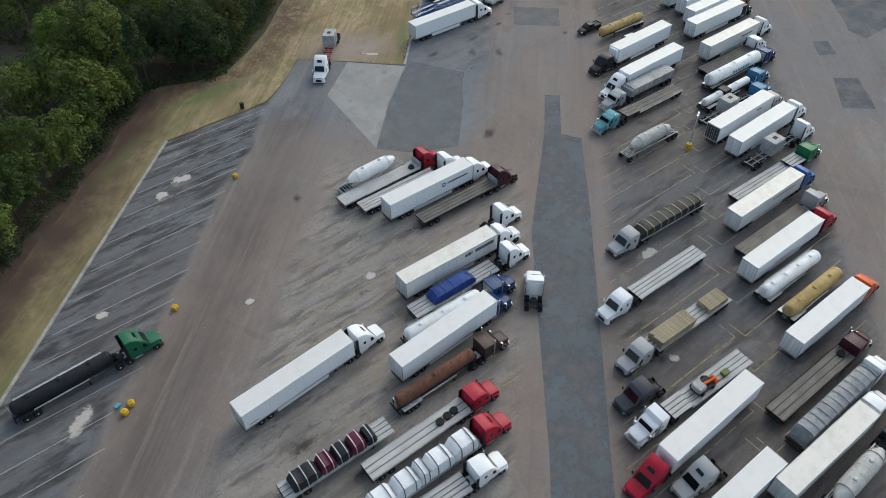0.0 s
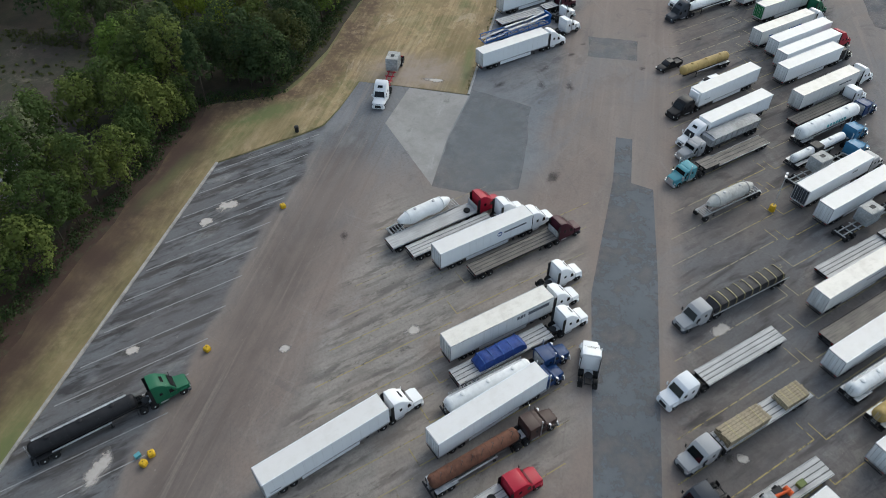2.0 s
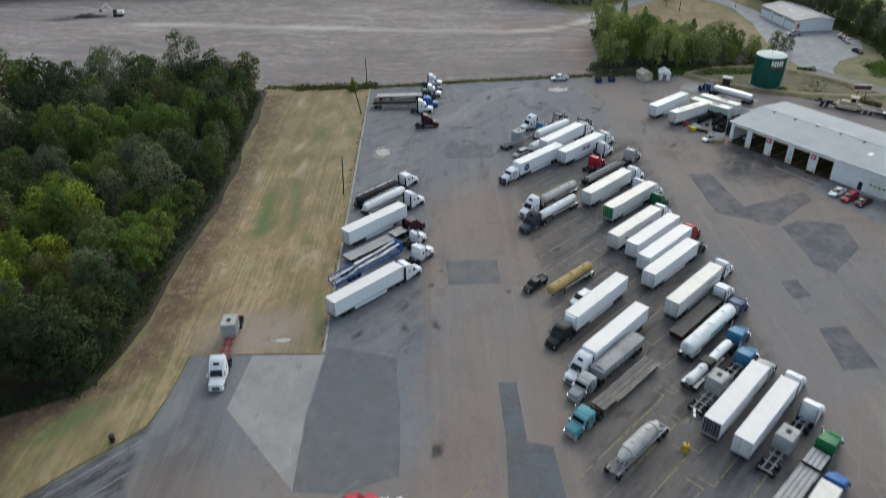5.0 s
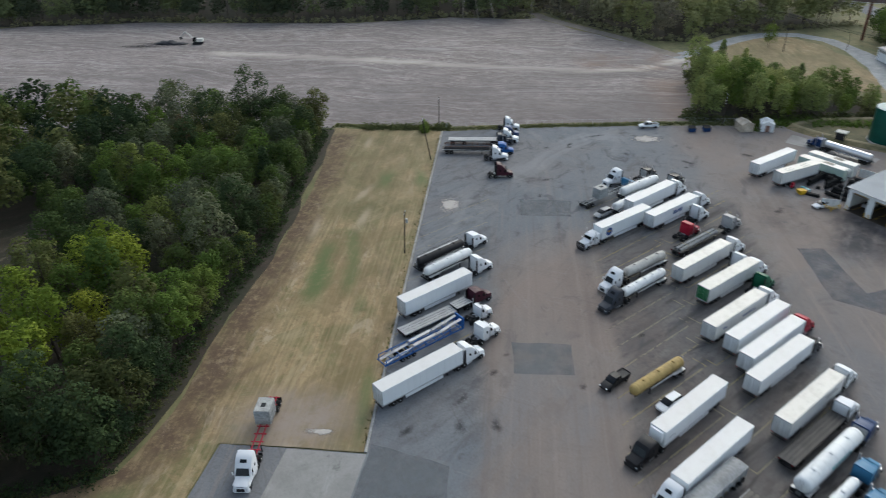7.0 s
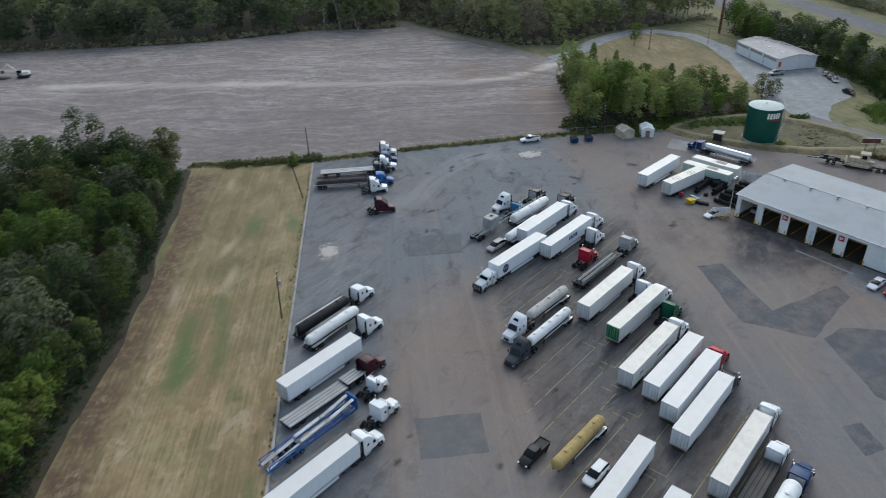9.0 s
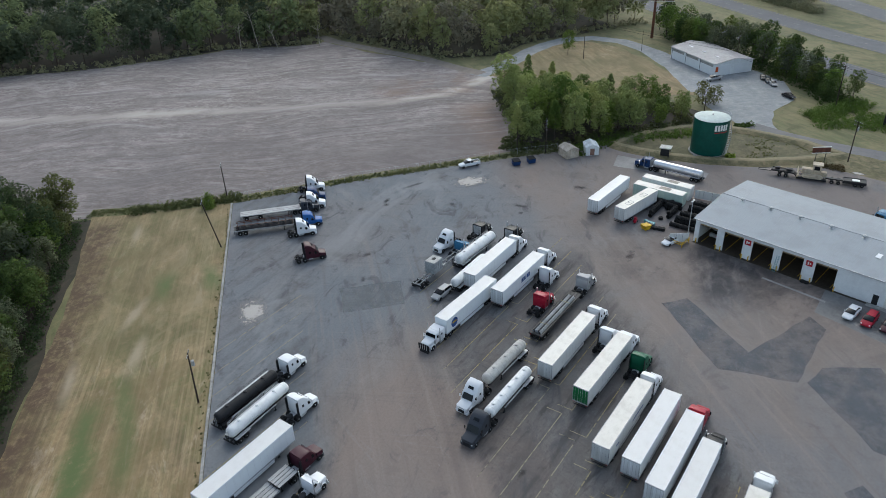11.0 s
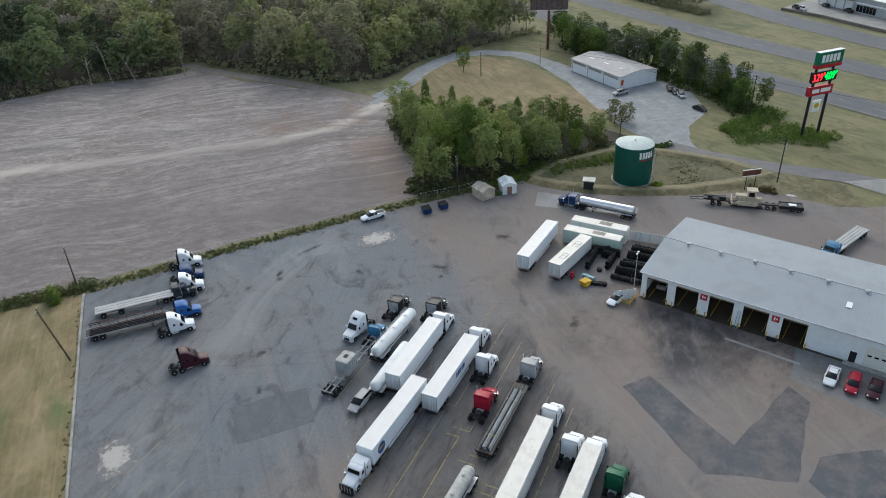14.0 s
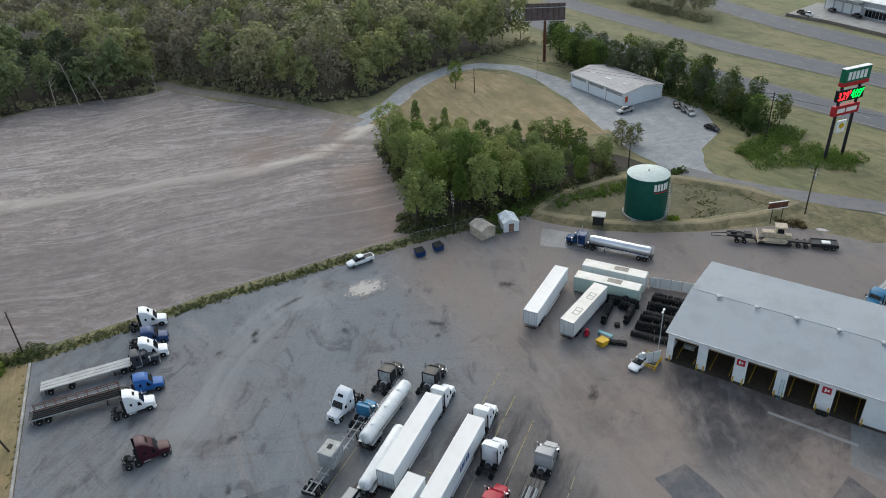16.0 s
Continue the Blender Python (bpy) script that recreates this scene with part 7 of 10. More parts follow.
# east side: yard trailers and the tanker at the fuel pad
box_trailer(192.4, 132.0, 0, label="white van trailer standing in the yard")
box_trailer(192.4, 125.4, -8, 13.4, old=True, label="old white van trailer with markings on its roof", skirt=False)
rig(tank_trailer, 224.8, 118.4, 90, 18.0, "navy", "classic", "mid", "dark blue and white tanker tractor", L=13.2, r=0.95, skin=POLISHED, label="polished aluminium fuel tank trailer", walk=False, manholes=0)
rig(flatbed, 239.3, 73.9, 159, 17.6, "lightblue", "classic", "mid", "bright blue tractor", L=13.4, deck=DECK_ALU, label="grey platform trailer with side racks", rail=GALV)

# cars
car(104.5, 97.5, 183, "black", "pickup", "black pickup truck parked beside the yellow tank")
car(107.5, 89.0, 182, "white", "suv", "white sport utility car between trailers")
car(145.9, 139.6, 182, "silver", "suv", "silver sport utility car parked by the tank")
car(198.6, 171.9, 151, "white", "pickup", "white work pickup by the fence")
car(191.3, 112.5, 164, "white", "sedan", "white saloon car by the shop corner")
car(185.2, 76.2, 172, "white", "sedan", "white saloon car parked at the shop")
car(184.6, 73.2, 173, "red", "suv", "red car parked at the shop")
car(184.8, 70.2, 172, "maroon", "sedan", "dark red car parked at the shop")

# ---- the truck service shop ----
SHOP = thing("service_shop", "long white metal service shop with open truck bays", "building", at=(194.9, 109.1, 0), turn=-96)
m = Nodes("ribbed_metal_roof")
x, y, z = m.split(m.obj)
rib = m.step(m.math("ABSOLUTE", m.math("SUBTRACT", m.math("FRACT", m.math("DIVIDE", x, 0.6)), 0.5)), 0.40, 0.5)
col = m.mix(m.step(m.noise(0.25, 5, 0.6), 0.4, 0.7), (0.268, 0.294, 0.320), (0.236, 0.258, 0.280))
col = m.mix(m.math("MULTIPLY", m.step(m.noise(1.0, 5, 0.65, m.mapped(0, (1.5, 0.08, 1), m.obj)), 0.5, 0.75), 0.4), col, (0.255, 0.26, 0.26))
col = m.mix(m.math("MULTIPLY", rib, 0.3), col, (0.24, 0.25, 0.26))
m.bump(rib, 0.5, 0.04)
SHOPROOF = m.done(col, 0.62, 0.05, spec=0.3)
LEN, DEEP, EAVE, RIDGE = 66.0, 24.0, 5.5, 6.7
BAYS = [(1.0, 4.9), (6.4, 10.5), (12.4, 16.6), (18.2, 22.4), (24.6, 28.5)]
edges = [0.0] + [e for b in BAYS for e in b] + [LEN]
for a, b in zip(edges[0::2], edges[1::2]):
    part("wall_pier", MB().cbox(a, b, 0, 0.3, 0, 4.6, 0.02), WHITEWALL, SHOP)
part("wall_header", MB().cbox(0, LEN, -0.01, 0.3, 4.6, EAVE, 0.02), WHITEWALL, SHOP)
part("wall_back", MB().cbox(0, LEN, DEEP - 0.3, DEEP, 0, EAVE, 0.02), WHITEWALL, SHOP)
for u in (0, LEN - 0.3):
    part("gable_wall", MB().loft([[(u + o, 0.3, 0), (u + o, DEEP - 0.3, 0), (u + o, DEEP - 0.3, EAVE), (u + o, DEEP / 2, RIDGE - 0.06), (u + o, 0.3, EAVE)] for o in (0, 0.3)]), WHITEWALL, SHOP)
# The inner wall and floor get dark colours to make a dark interior.
part("inner_wall", MB().box(30.0, 30.2, 0.3, DEEP - 0.3, 0, EAVE), plain("dim_inner_wall", (0.16, 0.13, 0.10), 0.8), SHOP)
part("floor_slab", MB().box(0.0, LEN, -0.6, DEEP, 0.0, 0.03), DARKROOM, SHOP)
for v0, v1, z0, z1, name in ((-0.45, DEEP / 2, EAVE - 0.02, RIDGE, "roof_slope"), (DEEP + 0.45, DEEP / 2, EAVE - 0.02, RIDGE, "roof_slope")):
    part(name, MB().loft([[(u, v0, z0 + o), (u, v1, z1 + o), (u, v1, z1 + o + 0.1), (u, v0, z0 + o + 0.1)] for u, o in ((-0.4, 0), (LEN + 0.4, 0))]), SHOPROOF, SHOP)
part("ridge_cap", MB().tube((-0.4, DEEP / 2, RIDGE + 0.08), (LEN + 0.4, DEEP / 2, RIDGE + 0.06), 0.09, n=8), SHOPROOF, SHOP)
part("gutter", MB().cbox(-0.4, LEN + 0.4, -0.58, -0.44, EAVE - 0.08, EAVE + 0.08, 0.02), GALV, SHOP)
for k in range(8):
    v = part("roof_vent", kept("roofvent", lambda: MB().lathe([(-0.3, 0.22), (0.25, 0.22), (0.3, 0.42), (0.5, 0.42), (0.62, 0.25), (0.66, 0.02)], 14, "z")), GALV, SHOP, at=(4.4 + 6.1 * k, DEEP / 2 - 0.6, RIDGE))
    part("vent_collar", kept("ventcollar", lambda: MB().cbox(-0.4, 0.4, -0.4, 0.4, -0.12, 0.06, 0.03)), GALV, v)
for k in range(5):
    part("skylight", kept("skylight", lambda: MB().cbox(-0.45, 0.45, -1.4, 1.4, 0.0, 0.05, 0.02)), PAINT["white"], SHOP, at=(33 + 6 * k, 7.2, EAVE + 7.2 * (RIDGE - EAVE) / (DEEP / 2) + 0.1))
for a, b in BAYS:
    door = part("bay_door", MB().box(a + 0.05, b - 0.05, 0.35, 0.42, 4.15, 4.6), plain("rolled_door_slats", (0.30, 0.22, 0.12), 0.7), SHOP, "rolled-up bay door at the head of the opening")
    part("door_bar", MB().cbox(a + 0.05, b - 0.05, 0.3, 0.45, 4.05, 4.15, 0.02), STEEL, door)
    for e in (a - 0.25, b + 0.25):
        part("bollard", kept("bollard", lambda: MB().lathe([(0.0, 0.02), (0.0, 0.11), (1.0, 0.11), (1.08, 0.07), (1.1, 0.01)], 12, "z")), YELLOW, SHOP, "yellow painted bollard", at=(e, -0.35, 0.03))
    # Strip lamps added under the roof, out of view, to light the bays.
    lamp = part("strip_lamp", MB().cbox(a + 1.2, b - 1.2, 8.0, 8.15, 4.9, 5.0, 0.02), SHOP_LAMP, SHOP, "lit fluorescent strip")
    part("lamp_hanger", MB().tube((a + 1.3, 8.07, 5.0), (a + 1.3, 8.07, 5.9), 0.02, n=5), STEEL, lamp)
    part("bay_marking", MB().box(a + 0.5, a + 0.62, 0.6, 18, 0.034, 0.04), YELLOW, SHOP)
    part("bay_marking", MB().box(b - 0.62, b - 0.5, 0.6, 18, 0.034, 0.04), YELLOW, SHOP)
for u in (11.45, 23.5):
    s = part("bay_sign", MB().cbox(u - 0.62, u + 0.62, -0.1, -0.02, 3.3, 4.5, 0.03), SIGN_RED, SHOP, "red square sign with a white mark")
    part("sign_mark", MB().box(u - 0.3, u - 0.05, -0.115, -0.1, 3.6, 4.25), SIGN_WHITE, s)
    part("sign_mark", MB().box(u + 0.08, u + 0.34, -0.115, -0.1, 3.75, 4.1), SIGN_WHITE, s)
part("person_door", MB().cbox(35.2, 36.2, -0.03, 0.05, 0.03, 2.15, 0.02), STEEL, SHOP, "dark open personnel door")
roll = part("roller_door", MB().cbox(37.2, 41.4, -0.04, 0.05, 0.03, 4.2, 0.02), PAINT["cream"], SHOP, "white sectional roller door")
for k in range(6):
    part("door_seam", MB().box(37.25, 41.35, -0.055, -0.03, 0.68 + 0.6 * k, 0.71 + 0.6 * k), GALV, roll)
for k in range(4):
    part("door_light", MB().cbox(37.6 + k, 38.2 + k, -0.06, -0.03, 2.1, 2.4, 0.01), GLASS, roll)
part("doorstep", MB().cbox(34.6, 42.0, -1.2, 0.0, 0.0, 0.1, 0.02), CONCRETE, SHOP)

ladder = thing("step_ladder", "pale blue ladder leaning against the shop wall", "ladder", at=(193.0, 91.6, 0), turn=-96)
for s in (-0.22, 0.22):
    part("stile", MB().tube((s, -0.9, 0), (s, -0.05, 3.4), 0.035, n=6), PAINT["teal"], ladder)
for k in range(10):
    part("rung", MB().tube((-0.22, -0.9 + 0.085 * (k + 0.5), 0.34 * (k + 0.5)), (0.22, -0.9 + 0.085 * (k + 0.5), 0.34 * (k + 0.5)), 0.02, n=5), PAINT["teal"], ladder)
for k, (u, v) in enumerate(((20.3, 9.0), (14.5, 12.0), (2.6, 6.0))):
    c, s_ = math.cos(radians(-96)), math.sin(radians(-96))
    px, py = 194.9 + c * u - s_ * v, 109.1 + s_ * u + c * v
    if k == 2:
        car(px, py, -6, "silver", "sedan", "pale car inside the open service bay")
    else:
        tractor(px, py, 174, "black", "classic", "dark tractor inside the open service bay", "mid")
for u in (23.2, 23.9):
    c, s_ = math.cos(radians(-96)), math.sin(radians(-96))
    w = thing("spare_tyre", "black truck tyre lying by the shop wall", "tyre", "", (194.9 + c * u + s_ * 0.9, 109.1 + s_ * u - c * 0.9, 0.03))
    part("tread", kept("flat_tyre", lambda: MB().lathe([(0.0, 0.3), (0.0, 0.48), (0.05, 0.52), (0.25, 0.52), (0.3, 0.48), (0.3, 0.3)], 18, "z")), RUBBER, w)

# yellow guard rail at the shop corner
rail = thing("guard_rail", "yellow pipe guard rail on the asphalt", "barrier", at=(190.6, 109.9, 0), turn=-6)
CORN = [(0, 0), (3.0, 0), (3.0, 2.4), (0, 2.4)]
for (ax, ay), (bx, by) in zip(CORN, CORN[1:] + CORN[:1]):
    part("post", MB().lathe([(0, 0.02), (0, 0.09), (1.15, 0.09), (1.2, 0.03)], 10, "z", (ax, ay, 0)), YELLOW, rail)
    if (ax, ay) != (3.0, 2.4):
        for zz in (0.6, 1.05):
            part("bar", MB().tube((ax, ay, zz), (bx, by, zz), 0.07, n=8), YELLOW, rail)

# white panel screens
for name, ax, ay, bx, by, k in (("panel_screen", 190.9, 112.8, 193.6, 109.7, 3), ("panel_fence", 214.9, 116.6, 216.2, 106.9, 5)):
    d = math.hypot(bx - ax, by - ay)
    f = thing(name, "low screen of white sheet panels", "fence", at=(ax, ay, 0), turn=math.degrees(math.atan2(by - ay, bx - ax)))
    for i in range(k):
        part("panel", MB().cbox(d * i / k + 0.06, d * (i + 1) / k - 0.06, -0.04, 0.04, 0.1, 2.3, 0.02), SKIN_OLD, f)
        part("post", MB().cbox(d * i / k - 0.04, d * i / k + 0.04, -0.06, 0.06, 0, 2.4, 0.02), GALV, f)

# storage bodies and the heap of tyres
for x, y, col, lab in ((213.6, 117.0, SKIN_OLD, "old white van body standing on the ground"), (208.9, 117.0, PAINT["mint"], "faded mint-green van body standing on the ground")):
    c = thing("storage_container", lab, "container", "storage bodies", (x, y, 0), 91)
    part("body", MB().cbox(0, 12.2, -1.28, 1.28, 0.15, 3.3, 0.05), col, c)
    part("roof", MB().cbox(0.05, 12.15, -1.24, 1.24, 3.29, 3.36, 0.02), ROOF_OLD, c)
    for k in range(12):
        part("side_rib", kept("storerib", lambda: MB().cbox(-0.04, 0.04, 1.27, 1.32, 0.2, 3.25, 0.01)), col, c, at=(0.5 + k, 0, 0))
    for sgn in (-1, 1):
        part("rear_door", MB().cbox(-0.05, 0.0, min(0.02 * sgn, 1.22 * sgn), max(0.02 * sgn, 1.22 * sgn), 0.3, 3.2, 0.02), col, c)
    part("roof_patch", MB().cbox(3.5, 6.2, -0.9, 0.5, 3.36, 3.385, 0.01), plain("rust_stained_patch", (0.28, 0.25, 0.21), 0.8), c)
    for k in (0.5, 11.0):
        part("skid", MB().cbox(k, k + 0.6, -1.2, 1.2, 0.0, 0.15, 0.01), STEEL, c)
rng = random.Random(5)
heap = MB()
def tyre_row(x, y, turn, count, layers):
    q = math.radians(turn)
    x, y = placed(x, y)
    for l in range(layers):
        for i in range(count - l):
            a = 0.34 * (i + 0.5 * l)
            r = rng.uniform(0.46, 0.54)
            px, py = x + math.cos(q) * a + rng.uniform(-0.06, 0.06), y + math.sin(q) * a + rng.uniform(-0.06, 0.06)
            zc = r + l * 0.86
            lean = q + rng.uniform(-0.12, 0.12)
            ux, uy = math.cos(lean), math.sin(lean)
            rings = []
            for w, rr in ((-0.13, r * 0.55), (-0.14, r * 0.9), (-0.09, r), (0.09, r), (0.14, r * 0.9), (0.13, r * 0.55)):
                rings.append([(px + ux * w - uy * rr * math.cos(t), py + uy * w + ux * rr * math.cos(t), zc + rr * math.sin(t)) for t in (2 * math.pi * k / 12 for k in range(12))])
            heap.loft(rings, caps=False)
for k in range(7):
    tyre_row(198.6 + 2.25 * k, 109.6 - 0.15 * k, 90, 19, 2 if k % 3 else 1)
for x, y, t, c in ((199.5, 121.0, 2, 22), (206.9, 116.6, 92, 26), (201.2, 117.4, -2, 12), (205.2, 117.0, 80, 9), (207.0, 119, 10, 5)):
    tyre_row(x, y, t, c, 2)
tagged(part("tyre_heap", heap.mesh("tyre_heap", True), RUBBER), "rows of stacked used black truck tyres", "tyres", kind="stuff")
for x, y in ((200.0, 118.6), (194.9, 117.7), (195.2, 116.9), (195.4, 116.1), (194.8, 118.6)):
    w = thing("loose_tyre", "loose black truck tyre on the asphalt", "tyre", "loose tyres", (x, y, 0))
    part("tread", kept("flat_tyre", lambda: MB()), RUBBER, w)
    part("tread_upper", kept("flat_tyre", lambda: MB()), RUBBER, w, at=(0.05, 0.03, 0.3))
hop = thing("tipping_hopper", "yellow steel tipping hopper on the asphalt", "hopper", at=(193.3, 119.7, 0), turn=-20)
part("bin", MB().loft([[(0.0, -0.8, 0.3), (0.0, 0.8, 0.3), (-0.3, 0.8, 1.15), (-0.3, -0.8, 1.15)], [(1.1, -0.8, 0.12), (1.1, 0.8, 0.12), (1.6, 0.8, 1.0), (1.6, -0.8, 1.0)]]), YELLOW, hop)
part("base", MB().cbox(0.0, 1.3, -0.7, 0.7, 0.0, 0.16, 0.02), YELLOW, hop)
rack = thing("blue_rack", "pale blue steel rack beside the tyres", "rack", at=(195.6, 119.6, 0), turn=-10)
part("top", MB().cbox(0, 0.7, -1.3, 1.3, 0.85, 0.95, 0.02), PAINT["teal"], rack)
for sy in (-1.2, 1.2):
    part("leg", MB().cbox(0.1, 0.6, sy - 0.06, sy + 0.06, 0, 0.85, 0.02), PAINT["teal"], rack)
comp = thing("air_compressor", "red wheeled air compressor", "compressor", at=(195.2, 122.6, 0), turn=15)
part("tank", MB().lathe([(-0.8, 0.03), (-0.8, 0.3), (-0.7, 0.38), (0.7, 0.38), (0.8, 0.3), (0.8, 0.03)], 16, "x", (0, 0, 0.62)), PAINT["red"], comp)
part("engine", MB().cbox(-0.4, 0.4, -0.3, 0.3, 0.95, 1.35, 0.05), PAINT["red"], comp)
for s in (-0.45, 0.45):
    part("wheel", MB().lathe([(-0.06, 0.03), (-0.06, 0.24), (0.06, 0.24), (0.06, 0.03)], 14, "y", (0.3, s, 0.24)), RUBBER, comp)
part("stand", MB().cbox(-0.6, -0.5, -0.2, 0.2, 0, 0.4, 0.02), STEEL, comp)
for x0, w in ((2.5, 2.2), (8.0, 2.2)):
    c, s_ = math.cos(radians(-8)), math.sin(radians(-8))
    mk = thing("roof_mark", "dark square outline painted on the trailer roof", "marking", at=(192.4 + c * x0, 125.4 + s_ * x0, 4.085), turn=-8)
    for k, (a, b, e, f) in enumerate(((0, w, -0.8, -0.7), (0, w, 0.3, 0.4), (0, 0.1, -0.7, 0.3), (w - 0.1, w, -0.7, 0.3), (w / 2, w / 2 + 0.1, -0.7, 0.3))):
        part("bar", MB().box(a, b, e, f, 0, 0.006), BRAND_GREY, mk)

# ---- the storage tank in its earth bank ----
TX, TY = 245.2, 125.0
tank = thing("storage_tank", "dark green steel storage tank with a pale domed top", "storage tank", at=(TX, TY, 0))
TANKGREEN = plain("dark_green_tank_paint", (0.008, 0.075, 0.055), 0.4, grain=0.8, vary=0.2, bump=0.05)
part("shell", MB().lathe([(0.0, 0.1), (0.0, 4.6), (9.7, 4.6), (9.75, 4.55), (9.75, 0.1)], 48, "z").mesh("shell", True), TANKGREEN, tank)
part("top", MB().lathe([(9.7, 4.64), (9.8, 4.66), (9.86, 4.5), (10.35, 0.4), (10.36, 0.02)], 48, "z").mesh("top", True), plain("chalky_pale_green_top", (0.46, 0.52, 0.49), 0.6, grain=0.9, vary=0.15), tank)
part("vent", MB().lathe([(10.3, 0.2), (10.6, 0.2), (10.65, 0.3), (10.75, 0.05)], 12, "z"), GALV, tank)
part("foundation", MB().lathe([(-0.05, 0.1), (-0.05, 5.0), (0.22, 5.0), (0.24, 4.9), (0.24, 0.1)], 48, "z"), CONCRETE, tank)
def stair():
    mb = MB()
    for k in range(24):
        a = radians(255 + 3.2 * k)
        for s in (4.66, 5.35):
            mb.tube((s * math.cos(a), s * math.sin(a), 0.4 + 0.4 * k), (s * math.cos(a + 0.05), s * math.sin(a + 0.05), 0.8 + 0.4 * k), 0.04, n=5)
        mb.tube((4.66 * math.cos(a), 4.66 * math.sin(a), 0.4 + 0.4 * k), (5.35 * math.cos(a), 5.35 * math.sin(a), 0.4 + 0.4 * k), 0.07, n=5)
        mb.tube((5.35 * math.cos(a), 5.35 * math.sin(a), 0.4 + 0.4 * k), (5.35 * math.cos(a), 5.35 * math.sin(a), 1.4 + 0.4 * k), 0.025, n=4)
    return mb
part("spiral_stair", stair(), GALV, tank)
for k in range(9):
    a, b = radians(285 + 8 * k), radians(277 + 8 * k)
    part("rail_post", MB().tube((4.5 * math.cos(a), 4.5 * math.sin(a), 9.8), (4.5 * math.cos(a), 4.5 * math.sin(a), 10.9), 0.04, n=5), GALV, tank)
    for zz in (10.35, 10.9) if k else ():
        part("top_rail", MB().tube((4.5 * math.cos(b), 4.5 * math.sin(b), zz), (4.5 * math.cos(a), 4.5 * math.sin(a), zz), 0.035, n=5), GALV, tank)


def curved(a0, a1, z0, z1, r):
    n = 6
    arc = [radians(a0 + (a1 - a0) * k / n) for k in range(n + 1)]
    return MB().loft([[(q * math.cos(a), q * math.sin(a), zz) for q, zz in ((r, z0), (r + 0.04, z0), (r + 0.04, z1), (r, z1))] for a in arc])
for k in range(5):
    a = 211 + 9.6 * k
    part("lettering_bar", curved(a, a + 6.6, 7.3, 8.9, 4.6), SIGN_WHITE, tank, "white block shape in place of lettering")
part("lettering_stripe", curved(211, 258, 6.75, 6.95, 4.6), SIGN_RED, tank, "red stripe")

BANK = wavy([(234.6, 147.4), (241, 146.2), (248, 143.6), (258.7, 136.5), (264.5, 128), (266, 121), (266, 106), (262.5, 95), (258, 98.5), (252, 103.5), (244, 113), (239, 122), (235.8, 131), (234.2, 141), (234.6, 147.4)], 0.25, 2.5, 8, False)
ribbon("earth_bank", BANK, [(-3.3, -0.15), (3.3, -0.15), (1.8, 0.36), (0.5, 0.76), (-0.5, 0.78), (-1.8, 0.36)], BERM, "low grassed earth bank round the tank", smooth=True)
flat("bank_floor", [(236, 146), (248, 142.5), (258, 136), (264, 127), (265.5, 107), (262, 96), (252, 105), (244, 115), (237, 131)], 0.004, BANKFLOOR, "bare brown earth inside the earth bank")
flat("bank_foot", wavy([(233, 150), (233.2, 140), (234.4, 124.6), (240, 112.7), (247, 102.3), (251.5, 96.3), (250.3, 79.3), (252.6, 73.4), (264, 78), (266, 100), (268, 120), (262, 140), (248, 148)], 0.3, 3, 12), -0.006 + 0.0, BERM, "tan grass slope round the bank")

# concrete steps up the bank
steps = thing("bank_steps", "small concrete steps up the earth bank", "steps", at=(236.6, 126.2, 0), turn=-10)
for k in range(5):
    part("step", MB().cbox(0.35 * k, 0.35 * k + 0.5, -0.5, 0.5, 0.0, 0.18 * (k + 1), 0.02), CONCRETE, steps)

# sheds, skips and debris by the fence
def shed(x, y, turn, w, d, h, wall, roof, label, door):
    t = thing("garden_shed", label, "shed", "sheds by the fence", (x, y, 0), turn)
    part("wall", MB().loft([[(u, 0, 0), (u, d, 0), (u, d, h), (u, d / 2, h + 0.75), (u, 0, h)] for u in (0, w)]), wall, t)
    for v0, v1 in ((-0.2, d / 2), (d + 0.2, d / 2)):
        part("roof", MB().loft([[(u, v0, h - 0.06), (u, v1, h + 0.8), (u, v1, h + 0.88), (u, v0, h + 0.02)] for u in (-0.15, w + 0.15)]), roof, t)
    part("door", MB().cbox(-0.04, 0.02, d / 2 - 0.6, d / 2 + 0.6, 0.05, 2.0, 0.02), door, t)
    for k in range(2):
        part("corner_trim", MB().cbox(-0.05, 0.05, k * d - 0.06, k * d + 0.06, 0, h, 0.01), wall, t)
shed(220.9, 151.4, 62, 4.4, 3.6, 2.3, plain("tan_siding", (0.46, 0.39, 0.31), 0.8), plain("tan_shingle", (0.42, 0.37, 0.31), 0.9), "tan garden shed with a shingle roof", plain("tan_door", (0.48, 0.42, 0.34), 0.8))
shed(225.2, 147.6, 40, 4.4, 3.4, 2.3, WHITEWALL, plain("pale_metal_shed_roof", (0.60, 0.64, 0.67), 0.5), "white garden shed with a pale metal roof", plain("brown_door", (0.22, 0.13, 0.10), 0.8))
